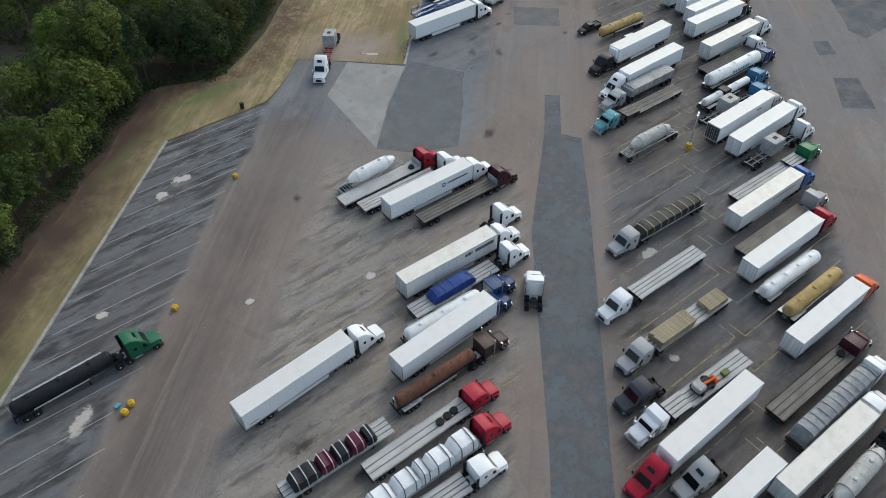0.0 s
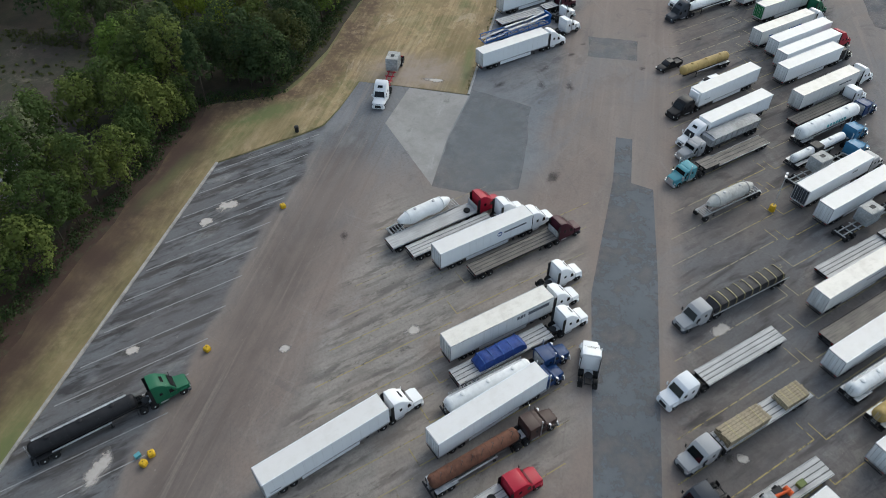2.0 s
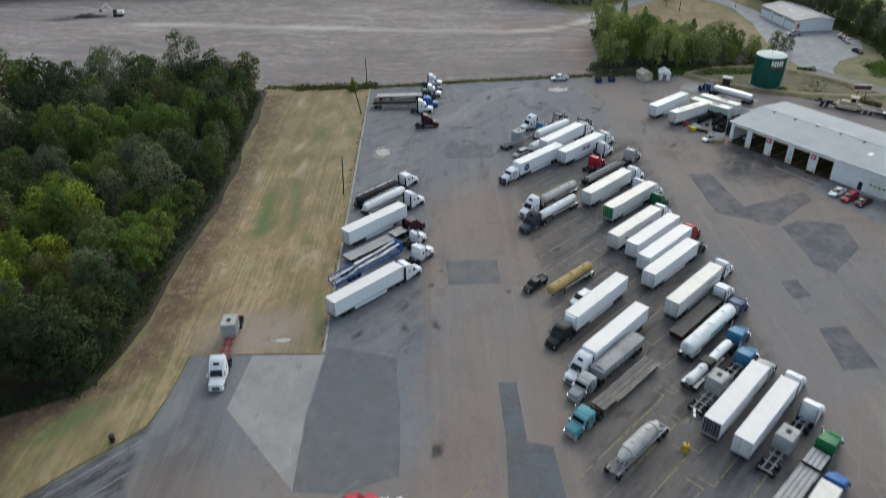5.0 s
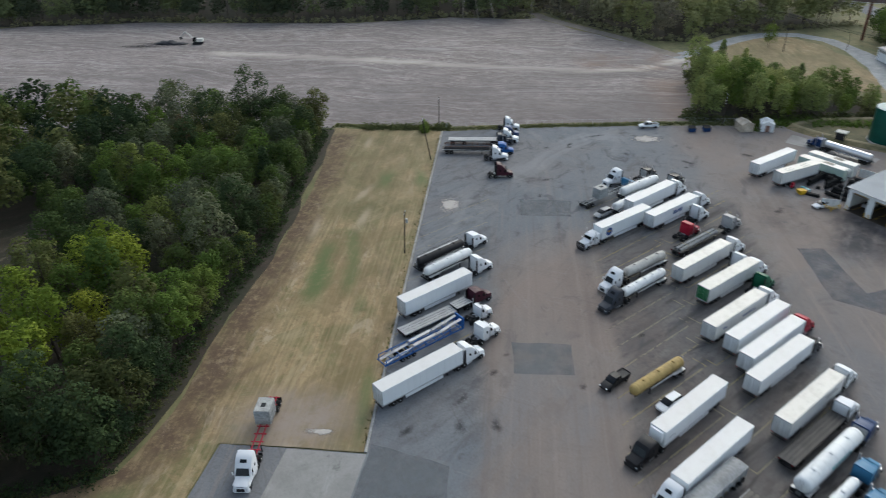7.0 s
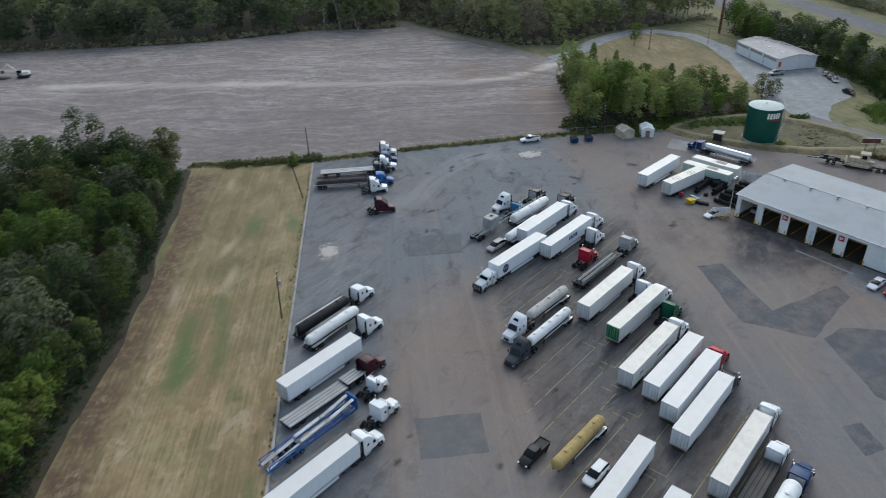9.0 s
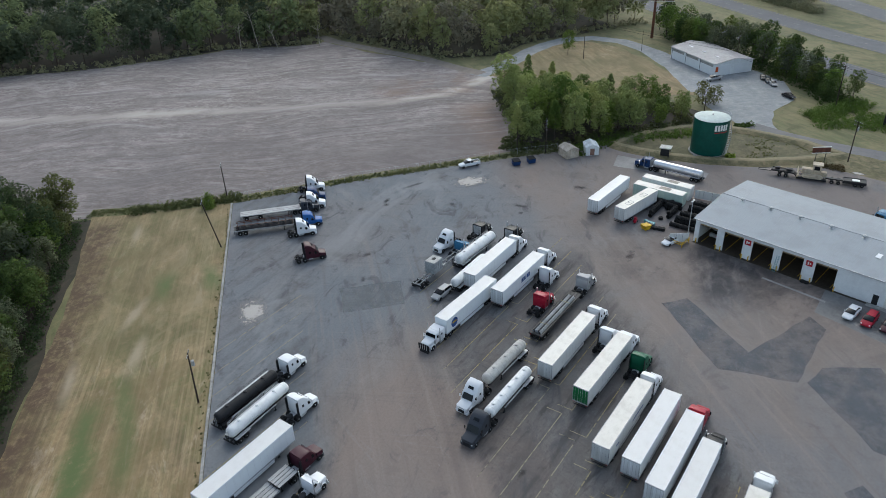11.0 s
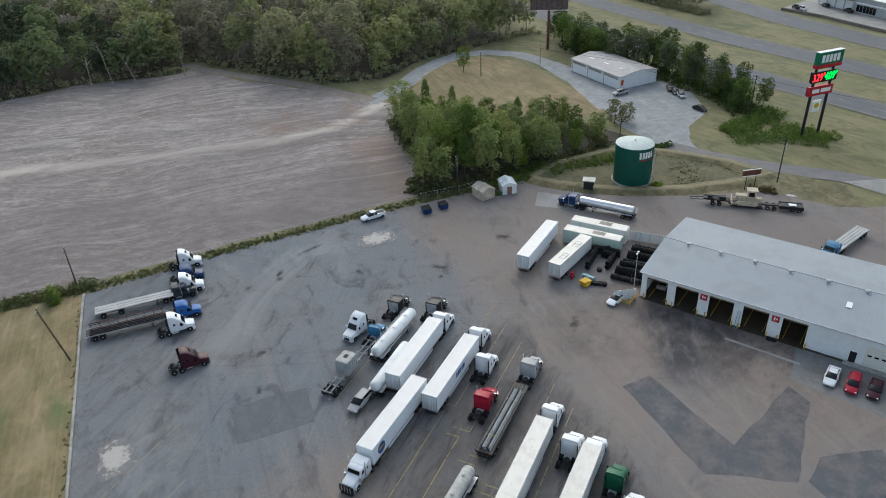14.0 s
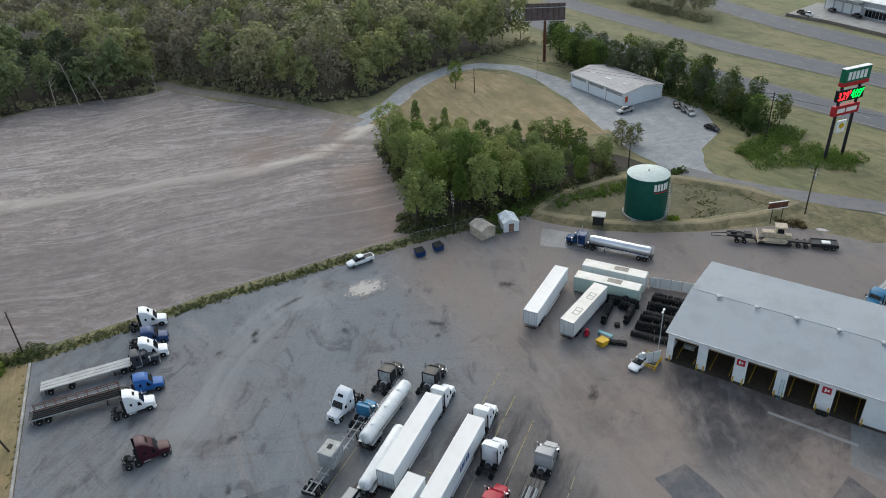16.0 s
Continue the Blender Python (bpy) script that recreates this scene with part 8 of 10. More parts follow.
for x, y, t in ((206.6, 162.2, 145), (210.3, 159.8, 150)):
    d = thing("waste_skip", "dark blue steel waste skip by the fence", "skip", "skips", (x, y, 0), t)
    part("bin", MB().loft([[(-0.9, -0.75, 0.1), (0.9, -0.75, 0.1), (0.9, 0.75, 0.1), (-0.9, 0.75, 0.1)], [(-1.0, -0.95, 1.5), (1.0, -0.95, 1.5), (1.0, 0.8, 1.2), (-1.0, 0.8, 1.2)]]), PAINT["navy"], d)
    part("lid", MB().loft([[(-1.02, -0.98, 1.5), (1.02, -0.98, 1.5), (1.02, 0.84, 1.2), (-1.02, 0.84, 1.2)], [(-1.02, -0.98, 1.56), (1.02, -0.98, 1.56), (1.02, 0.84, 1.26), (-1.02, 0.84, 1.26)]]), RUBBER, d)
    for s in (-1.05, 1.05):
        part("fork_pocket", MB().cbox(s - 0.08, s + 0.08, -0.6, 0.6, 0.55, 0.8, 0.02), PAINT["navy"], d)
    for s in (-0.7, 0.7):
        part("skid", MB().cbox(s - 0.1, s + 0.1, -0.7, 0.7, 0, 0.1, 0.01), STEEL, d)
for k, (x, y, l, t) in enumerate(((218.6, 154.8, 2.2, 40), (219.4, 153.8, 1.6, 75), (219.0, 154.2, 1.9, 10), (220.0, 153.0, 0.9, 0))):
    d = thing("scrap_board", "brown scrap board lying by the shed", "scrap", "scrap boards", (x, y, 0), t)
    part("board", MB().cbox(-l / 2, l / 2, -0.15, 0.15, 0.0 + 0.09 * k, 0.08 + 0.09 * k, 0.01), LUMBER, d)

# ---- the chain-link fence along the field ----
FENCE = [(148.2, 206.8), (161.6, 198.6), (176.3, 190.1), (186.5, 183.2), (198.4, 175.6), (212.8, 165.9), (219.5, 160.4), (225.6, 156.4)]
fence = thing("chain_fence", "low chain-link fence overgrown with weeds along the field", "fence")
RUN = [placed(x, y) for x, y in FENCE]
for (ax, ay), (bx, by) in zip(RUN, RUN[1:]):
    d = math.hypot(bx - ax, by - ay)
    for i in range(int(d / 3)):
        f = i * 3 / d
        part("post", kept("fencepost", lambda: MB().tube((0, 0, -0.15), (0, 0, 1.85), 0.035, n=6)), GALV, fence, at=(ax + (bx - ax) * f, ay + (by - ay) * f, 0))
    def wires():
        mb = MB()
        mb.tube((ax, ay, 1.8), (bx, by, 1.8), 0.025, n=5)
        for zz in (0.3, 0.7, 1.1, 1.5):
            mb.tube((ax, ay, zz), (bx, by, zz), 0.008, n=3)
        return mb
    part("rail", wires(), GALV, fence)

# ---- poles ----
def pole(x, y, h, lean=(0, 0), arms=1, can=False, label="weathered wooden utility pole with a crossarm", arm_turn=40.0, name="utility_pole", mat=POLEWOOD, r=0.16):
    t = thing(name, label, "pole", "", (x, y, 0))
    top = (lean[0], lean[1], h)
    part("shaft", MB().tube((0, 0, -0.3), top, r, r * 0.62, 12), mat, t)
    q = radians(arm_turn)
    for k in range(arms):
        z = h - 0.35 - 0.9 * k
        f = z / h
        cx, cy = lean[0] * f, lean[1] * f
        a = part("crossarm", MB().tube((cx - 1.15 * math.cos(q), cy - 1.15 * math.sin(q), z), (cx + 1.15 * math.cos(q), cy + 1.15 * math.sin(q), z), 0.07, n=6), mat, t)
        for s in (-1.0, -0.45, 0.45, 1.0):
            part("insulator", MB().lathe([(0, 0.03), (0.05, 0.07), (0.14, 0.07), (0.2, 0.02)], 8, "z", (cx + s * math.cos(q), cy + s * math.sin(q), z + 0.07)), LAMP_LENS, a)
    if can:
        f = (h - 2.0) / h
        part("transformer", MB().lathe([(h - 2.6, 0.03), (h - 2.6, 0.27), (h - 1.7, 0.27), (h - 1.62, 0.1), (h - 1.6, 0.02)], 14, "z", (lean[0] * f + 0.38, lean[1] * f - 0.2, 0)), GALV, t)
    return t
def street_pole(x, y, h, turn, label, base=False):
    t = thing("lamp_pole", label, "lamp pole", "", (x, y, 0), turn)
    part("shaft", MB().tube((0, 0, 0), (0, 0, h), 0.1, 0.06, 10), GALV, t)
    for s in (-1, 1):
        head = part("lamp_head", MB().cbox(0.15 * s, 0.75 * s, -0.18, 0.18, h - 0.2, h, 0.04) if s > 0 else MB().cbox(-0.75, -0.15, -0.18, 0.18, h - 0.2, h, 0.04), GALV, t)
        part("lens", MB().box(0.25 * s if s > 0 else -0.68, 0.68 if s > 0 else -0.25, -0.14, 0.14, h - 0.215, h - 0.2), LAMP_LENS, head)
    if base:
        part("base", MB().lathe([(0, 0.05), (0, 0.5), (1.05, 0.46), (1.1, 0.4), (1.1, 0.05)], 16, "z"), YELLOW, t, "yellow painted concrete base")
pole(99.0, 152.4, 10.0, (0.3, -0.3), 1, True, "wooden utility pole with a transformer in the grass", 49)
pole(131.7, 190.5, 11.6, (-1.7, 1.2), 1, False, "leaning wooden utility pole in the grass", 49)
pole(147.2, 209.0, 9.6, (0, 0), 1, False, "wooden utility pole at the field corner", 49)
pole(218.0, 160.0, 10.0, (0, 0), 4, False, "wooden utility pole with several crossarms by the fence", 40)
pole(258.8, 92.9, 11.0, (0.2, 0), 2, True, "wooden utility pole beside the narrow road", 60)
pole(301.0, 106.0, 13.4, (0.3, 0), 2, True, "tall wooden utility pole among bushes", 60)
pole(266.3, 134.5, 7.6, (0, 0), 0, False, "plain wooden pole behind the tank")
pole(307.6, 198.2, 8.6, (0, 0), 0, False, "plain wooden pole on the grass knoll")
pole(330.0, 184.5, 8.0, (0, 0), 0, False, "thin pole beside the gravel road", r=0.08)
street_pole(194.9, 110.4, 9.2, 0, "tall grey lamp pole at the shop corner")
street_pole(90.5, 56.8, 7.2, 30, "lamp pole on a yellow concrete base in the lot", True)
wires = thing("overhead_wires", "sagging overhead wires between the poles", "wires")
for (ax, ay, az), (bx, by, bz) in (((301.2, 106, 12.9), (318.0, 240, 15)), ((301.2, 106, 12.0), (318, 240, 14.2)), ((258.9, 92.9, 10.4), (301.2, 106, 12.6)), ((258.9, 92.9, 9.8), (301.2, 106, 12.0)),
                                   ((301.2, 106, 12.6), (292, 30, 12)), ((301.2, 106, 11.2), (319.0, 142, 6.0)), ((218, 160, 9.4), (310, 230, 12)), ((147.2, 209, 9.3), (131.4, 191.5, 11.0))):
    rings = []
    (ax, ay), (bx, by) = placed(ax, ay), placed(bx, by)
    for k in range(13):
        f = k / 12
        x, y, z = ax + (bx - ax) * f, ay + (by - ay) * f, az + (bz - az) * f - 4 * f * (1 - f) * 1.4
        rings.append([(x - 0.025, y, z), (x, y, z - 0.03), (x + 0.025, y, z), (x, y, z + 0.03)])
    part("wire", MB().loft(rings), STEEL, wires)

# ---- the price sign, the billboard and the small board ----
sign = thing("price_sign", "tall roadside sign on two dark posts with lit fuel prices", "sign", at=(292.9, 90.9, 0), turn=-37.2)
SP = 4.75
for u in (0, SP):
    part("post", MB().tube((u, 0, -0.3), (u, 0, 19.5), 0.34, 0.3, 14), STEEL, sign)
top = part("top_panel", MB().cbox(-0.6, SP + 1.6, -0.55, 0.55, 18.3, 22.3, 0.06), SIGN_GREEN, sign, "green sign panel with a red foot")
part("panel_cap", MB().cbox(-0.62, SP + 1.62, -0.58, 0.58, 22.28, 22.42, 0.03), SIGN_WHITE, top)
part("panel_foot", MB().cbox(-0.62, SP + 1.62, -0.58, 0.58, 18.25, 19.2, 0.03), SIGN_RED, top)
for side in (-1, 1):
    for k in range(5):
        part("lettering_bar", MB().box(0.35 + 1.05 * k, 1.1 + 1.05 * k, side * 0.57 - 0.02, side * 0.57 + 0.02, 19.7, 21.6), SIGN_WHITE, top)
price = part("price_panel", MB().cbox(-1.0, SP + 1.2, -0.4, 0.4, 14.6, 17.4, 0.05), PAINT["black"], sign, "black panel with red and green digits")
def digits(text, x, z, size, material):
    """Lit figures of one price, each a part of its own, with the small tenth raised at the end."""
    for sign_, at, up, big in zip(text, (0.42, 0.98, 1.5, 2.4, 3.08), (0, 0, 0, 0, 1.15), (1, 1, 1, 1, 0.5)):
        cu = bpy.data.curves.new("price_digit", "FONT")
        cu.body, cu.size, cu.extrude, cu.align_x = sign_, size * big, 0.02, "CENTER"
        cu.materials.append(material)
        ob = new("price_digit" if sign_ != "." else "price_point", cu)
        ob.parent = price
        ob.scale = (0.62, 1, 1)
        ob.location, ob.rotation_euler = (x + at, -0.44, z + up), (radians(90), 0, 0)


digits("3.299", -0.95, 15.05, 2.7, LED_RED)
digits("4.099", 2.45, 15.05, 2.9, LED_GREEN)
mid = part("name_panel", MB().cbox(-1.2, SP + 0.9, -0.45, 0.45, 11.2, 13.6, 0.05), SIGN_RED, sign, "red name panel")
for side in (-1, 1):
    for a, b in ((-0.3, 1.7), (2.1, 4.9)):
        part("lettering_bar", MB().box(a, b, side * 0.47 - 0.02, side * 0.47 + 0.02, 11.9, 12.9), SIGN_WHITE, mid)
shell = part("small_panel", MB().cbox(1.0, 3.4, -0.2, 0.2, 6.6, 9.6, 0.05), SIGN_WHITE, sign, "small white panel with a yellow mark")
part("panel_mark", MB().lathe([(-0.23, 0.02), (-0.23, 0.7), (0.23, 0.7), (0.23, 0.02)], 16, "y", (2.2, 0, 8.3)), YELLOW, shell)

bill = thing("billboard", "dark brown back of a billboard on one steel post", "billboard", at=(352.5, 190.5, 0), turn=-62)
part("post", MB().tube((0, 0, -0.3), (0, 0, 15.5), 0.6, 0.5, 16), RUST, bill)
part("panel", MB().cbox(-7.3, 7.3, -0.12, 0.12, 15.2, 21.2, 0.03), plain("dark_panel_back", (0.15, 0.115, 0.112), 0.8), bill)
for k in range(8):
    part("stringer", kept("stringer", lambda: MB().cbox(-0.09, 0.09, -0.4, -0.13, 15.0, 21.3, 0.02)), RUST, bill, at=(-7.0 + 2.0 * k, 0, 0))
for z in (15.0, 19.8):
    part("walkway", MB().cbox(-7.4, 7.4, -1.1, -0.4, z, z + 0.1, 0.02), GALV, bill)

board = thing("small_board", "small bare sign board on two posts", "sign", at=(250.6, 99.2, 0), turn=-50)
for u in (0, 2.4):
    part("post", MB().cbox(u - 0.07, u + 0.07, -0.07, 0.07, -0.1, 4.6, 0.02), STEEL, board)
part("panel", MB().cbox(-1.2, 3.4, -0.06, 0.06, 3.75, 5.2, 0.03), RUST, board, "dull brown face of the board")
for z in (3.68, 5.2):
    part("panel_edge", MB().cbox(-1.25, 3.45, -0.11, 0.11, z, z + 0.16, 0.02), SIGN_WHITE, board)

sign.scale = (1.24, 1.2, 1.05)

# ---- the white garage and the far dealership ----
wh = thing("white_garage", "white metal garage with wide doors and a low grey roof", "building", at=(313.2, 148.6, 0), turn=57.0)
WL, WD, WE, WR = 27.0, 15.5, 4.3, 5.6
part("wall_front", MB().cbox(0, WL, -0.0, 0.25, 0, WE, 0.02), WHITEWALL, wh)
part("wall_back", MB().cbox(0, WL, -WD, -WD + 0.25, 0, WE, 0.02), WHITEWALL, wh)
for u in (0, WL - 0.25):
    part("gable_wall", MB().loft([[(u + o, 0, 0), (u + o, -WD + 0.25, 0), (u + o, -WD + 0.25, WE), (u + o, -WD / 2, WR - 0.05), (u + o, 0, WE)] for o in (0, 0.25)]), WHITEWALL, wh)
for v0 in (0.65, -WD - 0.4):
    part("roof_slope", MB().loft([[(u, v0, WE), (u, -WD / 2, WR), (u, -WD / 2, WR + 0.1), (u, v0, WE + 0.1)] for u in (-0.4, WL + 0.4)]), plain("aged_grey_roof", (0.30, 0.29, 0.29), 0.6, grain=1.2, vary=0.2), wh)
for k in range(3):
    d = part("garage_door", MB().cbox(0.6 + 8.9 * k, 8.4 + 8.9 * k, 0.24, 0.32, 0.1, 2.9, 0.02), PAINT["white"], wh)
    part("transom", MB().cbox(0.9 + 8.9 * k, 8.1 + 8.9 * k, 0.28, 0.34, 3.05, 3.95, 0.02), plain("dusty_panes", (0.32, 0.31, 0.29), 0.4), d)
    part("post", MB().cbox(8.45 + 8.9 * k - 0.1, 8.45 + 8.9 * k + 0.1, 0.24, 0.36, 0, WE, 0.02), BRAND_GREY, d)
for k in range(2):
    part("end_door", MB().cbox(-0.08, -0.0, -6.4 - 6.6 * k, -1.4 - 6.6 * k, 0.1, 3.6, 0.02), PAINT["white"], wh)
part("notice", MB().cbox(-0.1, -0.02, -1.2, -0.2, 1.4, 3.2, 0.02), PAINT["orange"], wh, "red and white notice board")
for u in (5, 13, 21):
    part("skylight", MB().cbox(u - 1.2, u + 1.2, -4.4, -3.9, WE + 0.9, WE + 1.02, 0.02), PAINT["white"], wh)
car(308.5, 147.0, 150, "silver", "pickup", "silver pickup truck at the garage door")
car(320.0, 133.8, 200, "black", "sedan", "dark car parked under the trees")
car(317.2, 131.3, 205, "charcoal", "sedan", "dark grey car parked under the trees")
car(314.6, 128.8, 210, "silver", "sedan", "grey car parked under the trees")
car(304.0, 120.6, 240, "black", "sedan", "black car at the yard edge")

deal = thing("dealership", "pale commercial building with tall doors behind the highway", "building", at=(478, 101, 0), turn=-130)
part("wall", MB().cbox(0, 60, 0, 18, 0, 6.2, 0.05), plain("grey_block_wall", (0.36, 0.37, 0.38), 0.7, grain=1.5, vary=0.15), deal)
part("roof", MB().cbox(-0.5, 60.5, -0.3, 18.5, 6.2, 6.6, 0.05), GALV, deal)
part("canopy", MB().cbox(0, 20.5, -2.4, -0.02, 4.9, 6.18, 0.05), plain("grey_canopy_band", (0.26, 0.26, 0.25), 0.7), deal)
for k in range(4):
    part("door", kept("dealdoor", lambda: MB().cbox(0, 4.0, -0.1, 0.0, 0.1, 4.4, 0.02)), PAINT["white"], deal, at=(0.8 + 4.9 * k, 0, 0))
for k in range(6):
    part("window", kept("dealwin", lambda: MB().cbox(0, 1.5, -0.12, 0.0, 0.6, 3.4, 0.02)), GLASS, deal, at=(22 + 1.75 * k, 0, 0))
part("trim_band", MB().cbox(21, 60, -0.25, -0.02, 3.9, 4.5, 0.02), WHITEWALL, deal)
flat("dealer_yard", [(459.5, 116.5), (450, 98.3), (434, 77), (420, 58), (440, 40), (475, 66), (490, 104)], -0.07, PALE_CONC, "pale concrete yard by the highway")
ribbon("far_wall", [(458.4, 115.4), (449.5, 98.1), (433.4, 76.9), (419, 57)], [(-0.2, -0.1), (0.2, -0.1), (0.2, 1.1), (-0.2, 1.1)], plain("brown_retaining_wall", (0.20, 0.17, 0.15), 0.9), "low brown wall along the access road")
for k, (x, y, c, s) in enumerate(((463.5, 109.5, "black", "pickup"), (461, 106.5, "white", "pickup"), (472, 97.5, "charcoal", "suv"), (463.5, 87.5, "black", "pickup"))):
    car(x, y, 30, c, s, f"{c} vehicle parked in the far yard")

# ---- the dozer on its low-loader ----
DOZER_SAND = plain("dusty_sand_paint", (0.46, 0.39, 0.29), 0.8, grain=3, vary=0.3)
low = thing("lowbed_trailer", "black low-loader trailer carrying a dozer", "semi-trailer", at=(245.07, 85.7, 0), turn=104)
part("rear_deck", MB().cbox(0.2, 4.8, -1.2, 1.2, 0.6, 1.2, 0.03), TARP_BLACK, low)
part("rear_beam", MB().cbox(4.6, 8.2, -0.45, 0.45, 0.75, 1.05, 0.03), TARP_BLACK, low)
part("bed", MB().cbox(8.0, 14.0, -1.3, 1.3, 0.28, 0.62, 0.03), TARP_BLACK, low)
part("gooseneck", MB().loft([[(x, -0.9, z), (x, 0.9, z), (x, 0.9, z + 0.3), (x, -0.9, z + 0.3)] for x, z in ((14.0, 0.4), (14.6, 1.1), (19.4, 1.25))]), TARP_BLACK, low)
part("drawbar", MB().tube((19.4, -0.8, 1.2), (22.0, -0.5, 1.0), 0.08).tube((19.4, 0.8, 1.2), (22.0, 0.5, 1.0), 0.08).tube((22.0, -0.5, 1.0), (22.0, 0.5, 1.0), 0.08), TARP_BLACK, low)
for xx in (1.0, 2.3, 5.6, 6.9, 16.2, 17.5):
    for s in (-0.95, 0.95):
        wheel(low, xx, s, r=0.45)
for s in (-1.16, 1.16):
    part("side_rail", MB().cbox(0.3, 4.7, s - 0.09, s + 0.09, 1.2, 1.36, 0.02), TARP_BLACK, low)
    part("neck_rail", MB().cbox(14.9, 19.2, s * 0.7 - 0.09, s * 0.7 + 0.09, 1.55, 1.7, 0.02), TARP_BLACK, low)
part("tool_box", MB().cbox(15.0, 16.3, -0.6, 0.6, 1.55, 2.05, 0.05), TARP_BLACK, low)
part("winch", MB().cbox(17.6, 18.6, -0.45, 0.45, 1.6, 2.15, 0.06), TARP_BLACK, low)
part("deck_plate", MB().cbox(0.4, 4.6, -1.05, 1.05, 1.2, 1.235, 0.01), TARP_BLACK, low)
part("bed_plate", MB().cbox(8.2, 13.8, -1.2, 1.2, 0.62, 0.65, 0.01), TARP_BLACK, low)
part("sheet", MB().cbox(1.5, 3.0, -0.6, 0.6, 1.24, 1.34, 0.05), SIGN_WHITE, low, "pale sheet lying on the rear deck")
doz = thing("crawler_dozer", "sand-coloured crawler dozer on a low-loader", "dozer", at=(242.45, 97.6, 0.62), turn=104)
for s in (-0.95, 0.95):
    part("track", MB().loft([[(x, s - 0.27, z) for x, z in P_] for P_ in [[(-1.7, 0.35), (-1.3, 0.0), (1.3, 0.0), (1.7, 0.35), (1.3, 0.75), (-1.3, 0.75)]]] + [[(x, s + 0.27, z) for x, z in [(-1.7, 0.35), (-1.3, 0.0), (1.3, 0.0), (1.7, 0.35), (1.3, 0.75), (-1.3, 0.75)]]]), DOZER_SAND, doz)
part("engine_hood", MB().cbox(0.1, 1.8, -0.6, 0.6, 0.6, 1.6, 0.08), DOZER_SAND, doz)
part("cab", MB().cbox(-1.2, 0.1, -0.75, 0.75, 0.7, 2.6, 0.08), DOZER_SAND, doz)
part("cab_roof", MB().cbox(-1.4, 0.25, -0.9, 0.9, 2.6, 2.72, 0.04), DOZER_SAND, doz)
part("window", MB().cbox(-0.95, -0.1, -0.77, 0.77, 1.6, 2.4, 0.02), GLASS, doz)
part("blade", MB().loft([[(x, -1.5, z), (x, 1.5, z), (x + 0.1, 1.5, z), (x + 0.1, -1.5, z)] for x, z in ((2.3, 0.05), (2.15, 0.5), (2.35, 1.05))]), DOZER_SAND, doz)
for s in (-1.25, 1.25):
    part("push_arm", MB().tube((-0.2, s, 0.4), (2.2, s, 0.4), 0.1, n=8), DOZER_SAND, doz)
part("ripper", MB().cbox(-2.2, -1.3, -0.5, 0.5, 0.4, 1.2, 0.06), DOZER_SAND, doz)

doz.scale = (1.42, 1.3, 1.3)
for ob in low.children:
    if ob.name.startswith("wheel"):
        ob.location.x *= 1.11
    else:
        ob.scale.x = 1.11

# ---- the pump shelter behind the tanker ----
shelter = thing("pump_shelter", "small open pump shelter with a pale flat roof", "shelter", at=(234.6, 132.6, 0), turn=104)
for a in (-1.1, 1.1):
    for b in (-0.9, 0.9):
        part("post", kept("shelterpost", lambda: MB().cbox(-0.06, 0.06, -0.06, 0.06, -0.05, 2.7, 0.01)), STEEL, shelter, at=(a, b, 0))
part("roof", MB().cbox(-1.5, 1.5, -1.25, 1.25, 2.7, 2.95, 0.04), plain("streaked_pale_roof", (0.50, 0.49, 0.45), 0.7, grain=2), shelter)
part("cabinet", MB().cbox(-0.9, 0.7, -0.4, 0.45, -0.02, 1.9, 0.05), PAINT["charcoal"], shelter, "dark pump cabinet")
part("hose_reel", MB().lathe([(-0.15, 0.05), (-0.15, 0.35), (0.15, 0.35), (0.15, 0.05)], 14, "x", (0.95, 0, 0.9)), STEEL, shelter)
part("back_board", MB().cbox(-1.1, 1.1, 0.86, 0.92, 0.6, 2.5, 0.01), STEEL, shelter)

# ---- the long farm building beyond the field ----
barn = thing("farm_building", "long low pale farm building at the far field corner", "building", at=(33.6, 455, -0.1), turn=-124)
part("wall_front", MB().cbox(0, 48, -0.2, 0, 0, 3.4, 0.02), WHITEWALL, barn)
part("wall_back", MB().cbox(0, 48, -14, -13.8, 0, 3.4, 0.02), WHITEWALL, barn)
for u in (0, 47.8):
    part("gable_wall", MB().loft([[(u + o, -0.2, 0), (u + o, -13.8, 0), (u + o, -13.8, 3.4), (u + o, -7, 6.0), (u + o, -0.2, 3.4)] for o in (0, 0.2)]), WHITEWALL, barn)
for v0 in (0.5, -14.5):
    part("roof_slope", MB().loft([[(u, v0, 3.25), (u, -7, 6.05), (u, -7, 6.2), (u, v0, 3.4)] for u in (-0.4, 48.4)]), SHOPROOF, barn)

# ---- the excavator and its burnt heap in the field ----
exc = thing("excavator", "white and dark excavator standing in the field", "excavator", at=(119.5, 353.5, 0), turn=150)
for s in (-1.2, 1.2):
    part("track", MB().cbox(-2.2, 2.2, s - 0.35, s + 0.35, -0.09, 0.85, 0.25), STEEL, exc)
part("house", MB().cbox(-2.4, 1.2, -1.4, 1.4, 1.0, 2.3, 0.12), PAINT["cream"], exc)
part("cab", MB().cbox(0.1, 1.8, 0.4, 1.4, 1.0, 2.9, 0.1), GLASS, exc)
part("boom", MB().tube((1.2, 0, 1.8), (4.6, 0, 5.4), 0.32, 0.26, 8), PAINT["cream"], exc)
part("stick", MB().tube((4.5, 0, 5.5), (7.2, 0, 3.2), 0.24, 0.2, 8), PAINT["cream"], exc)
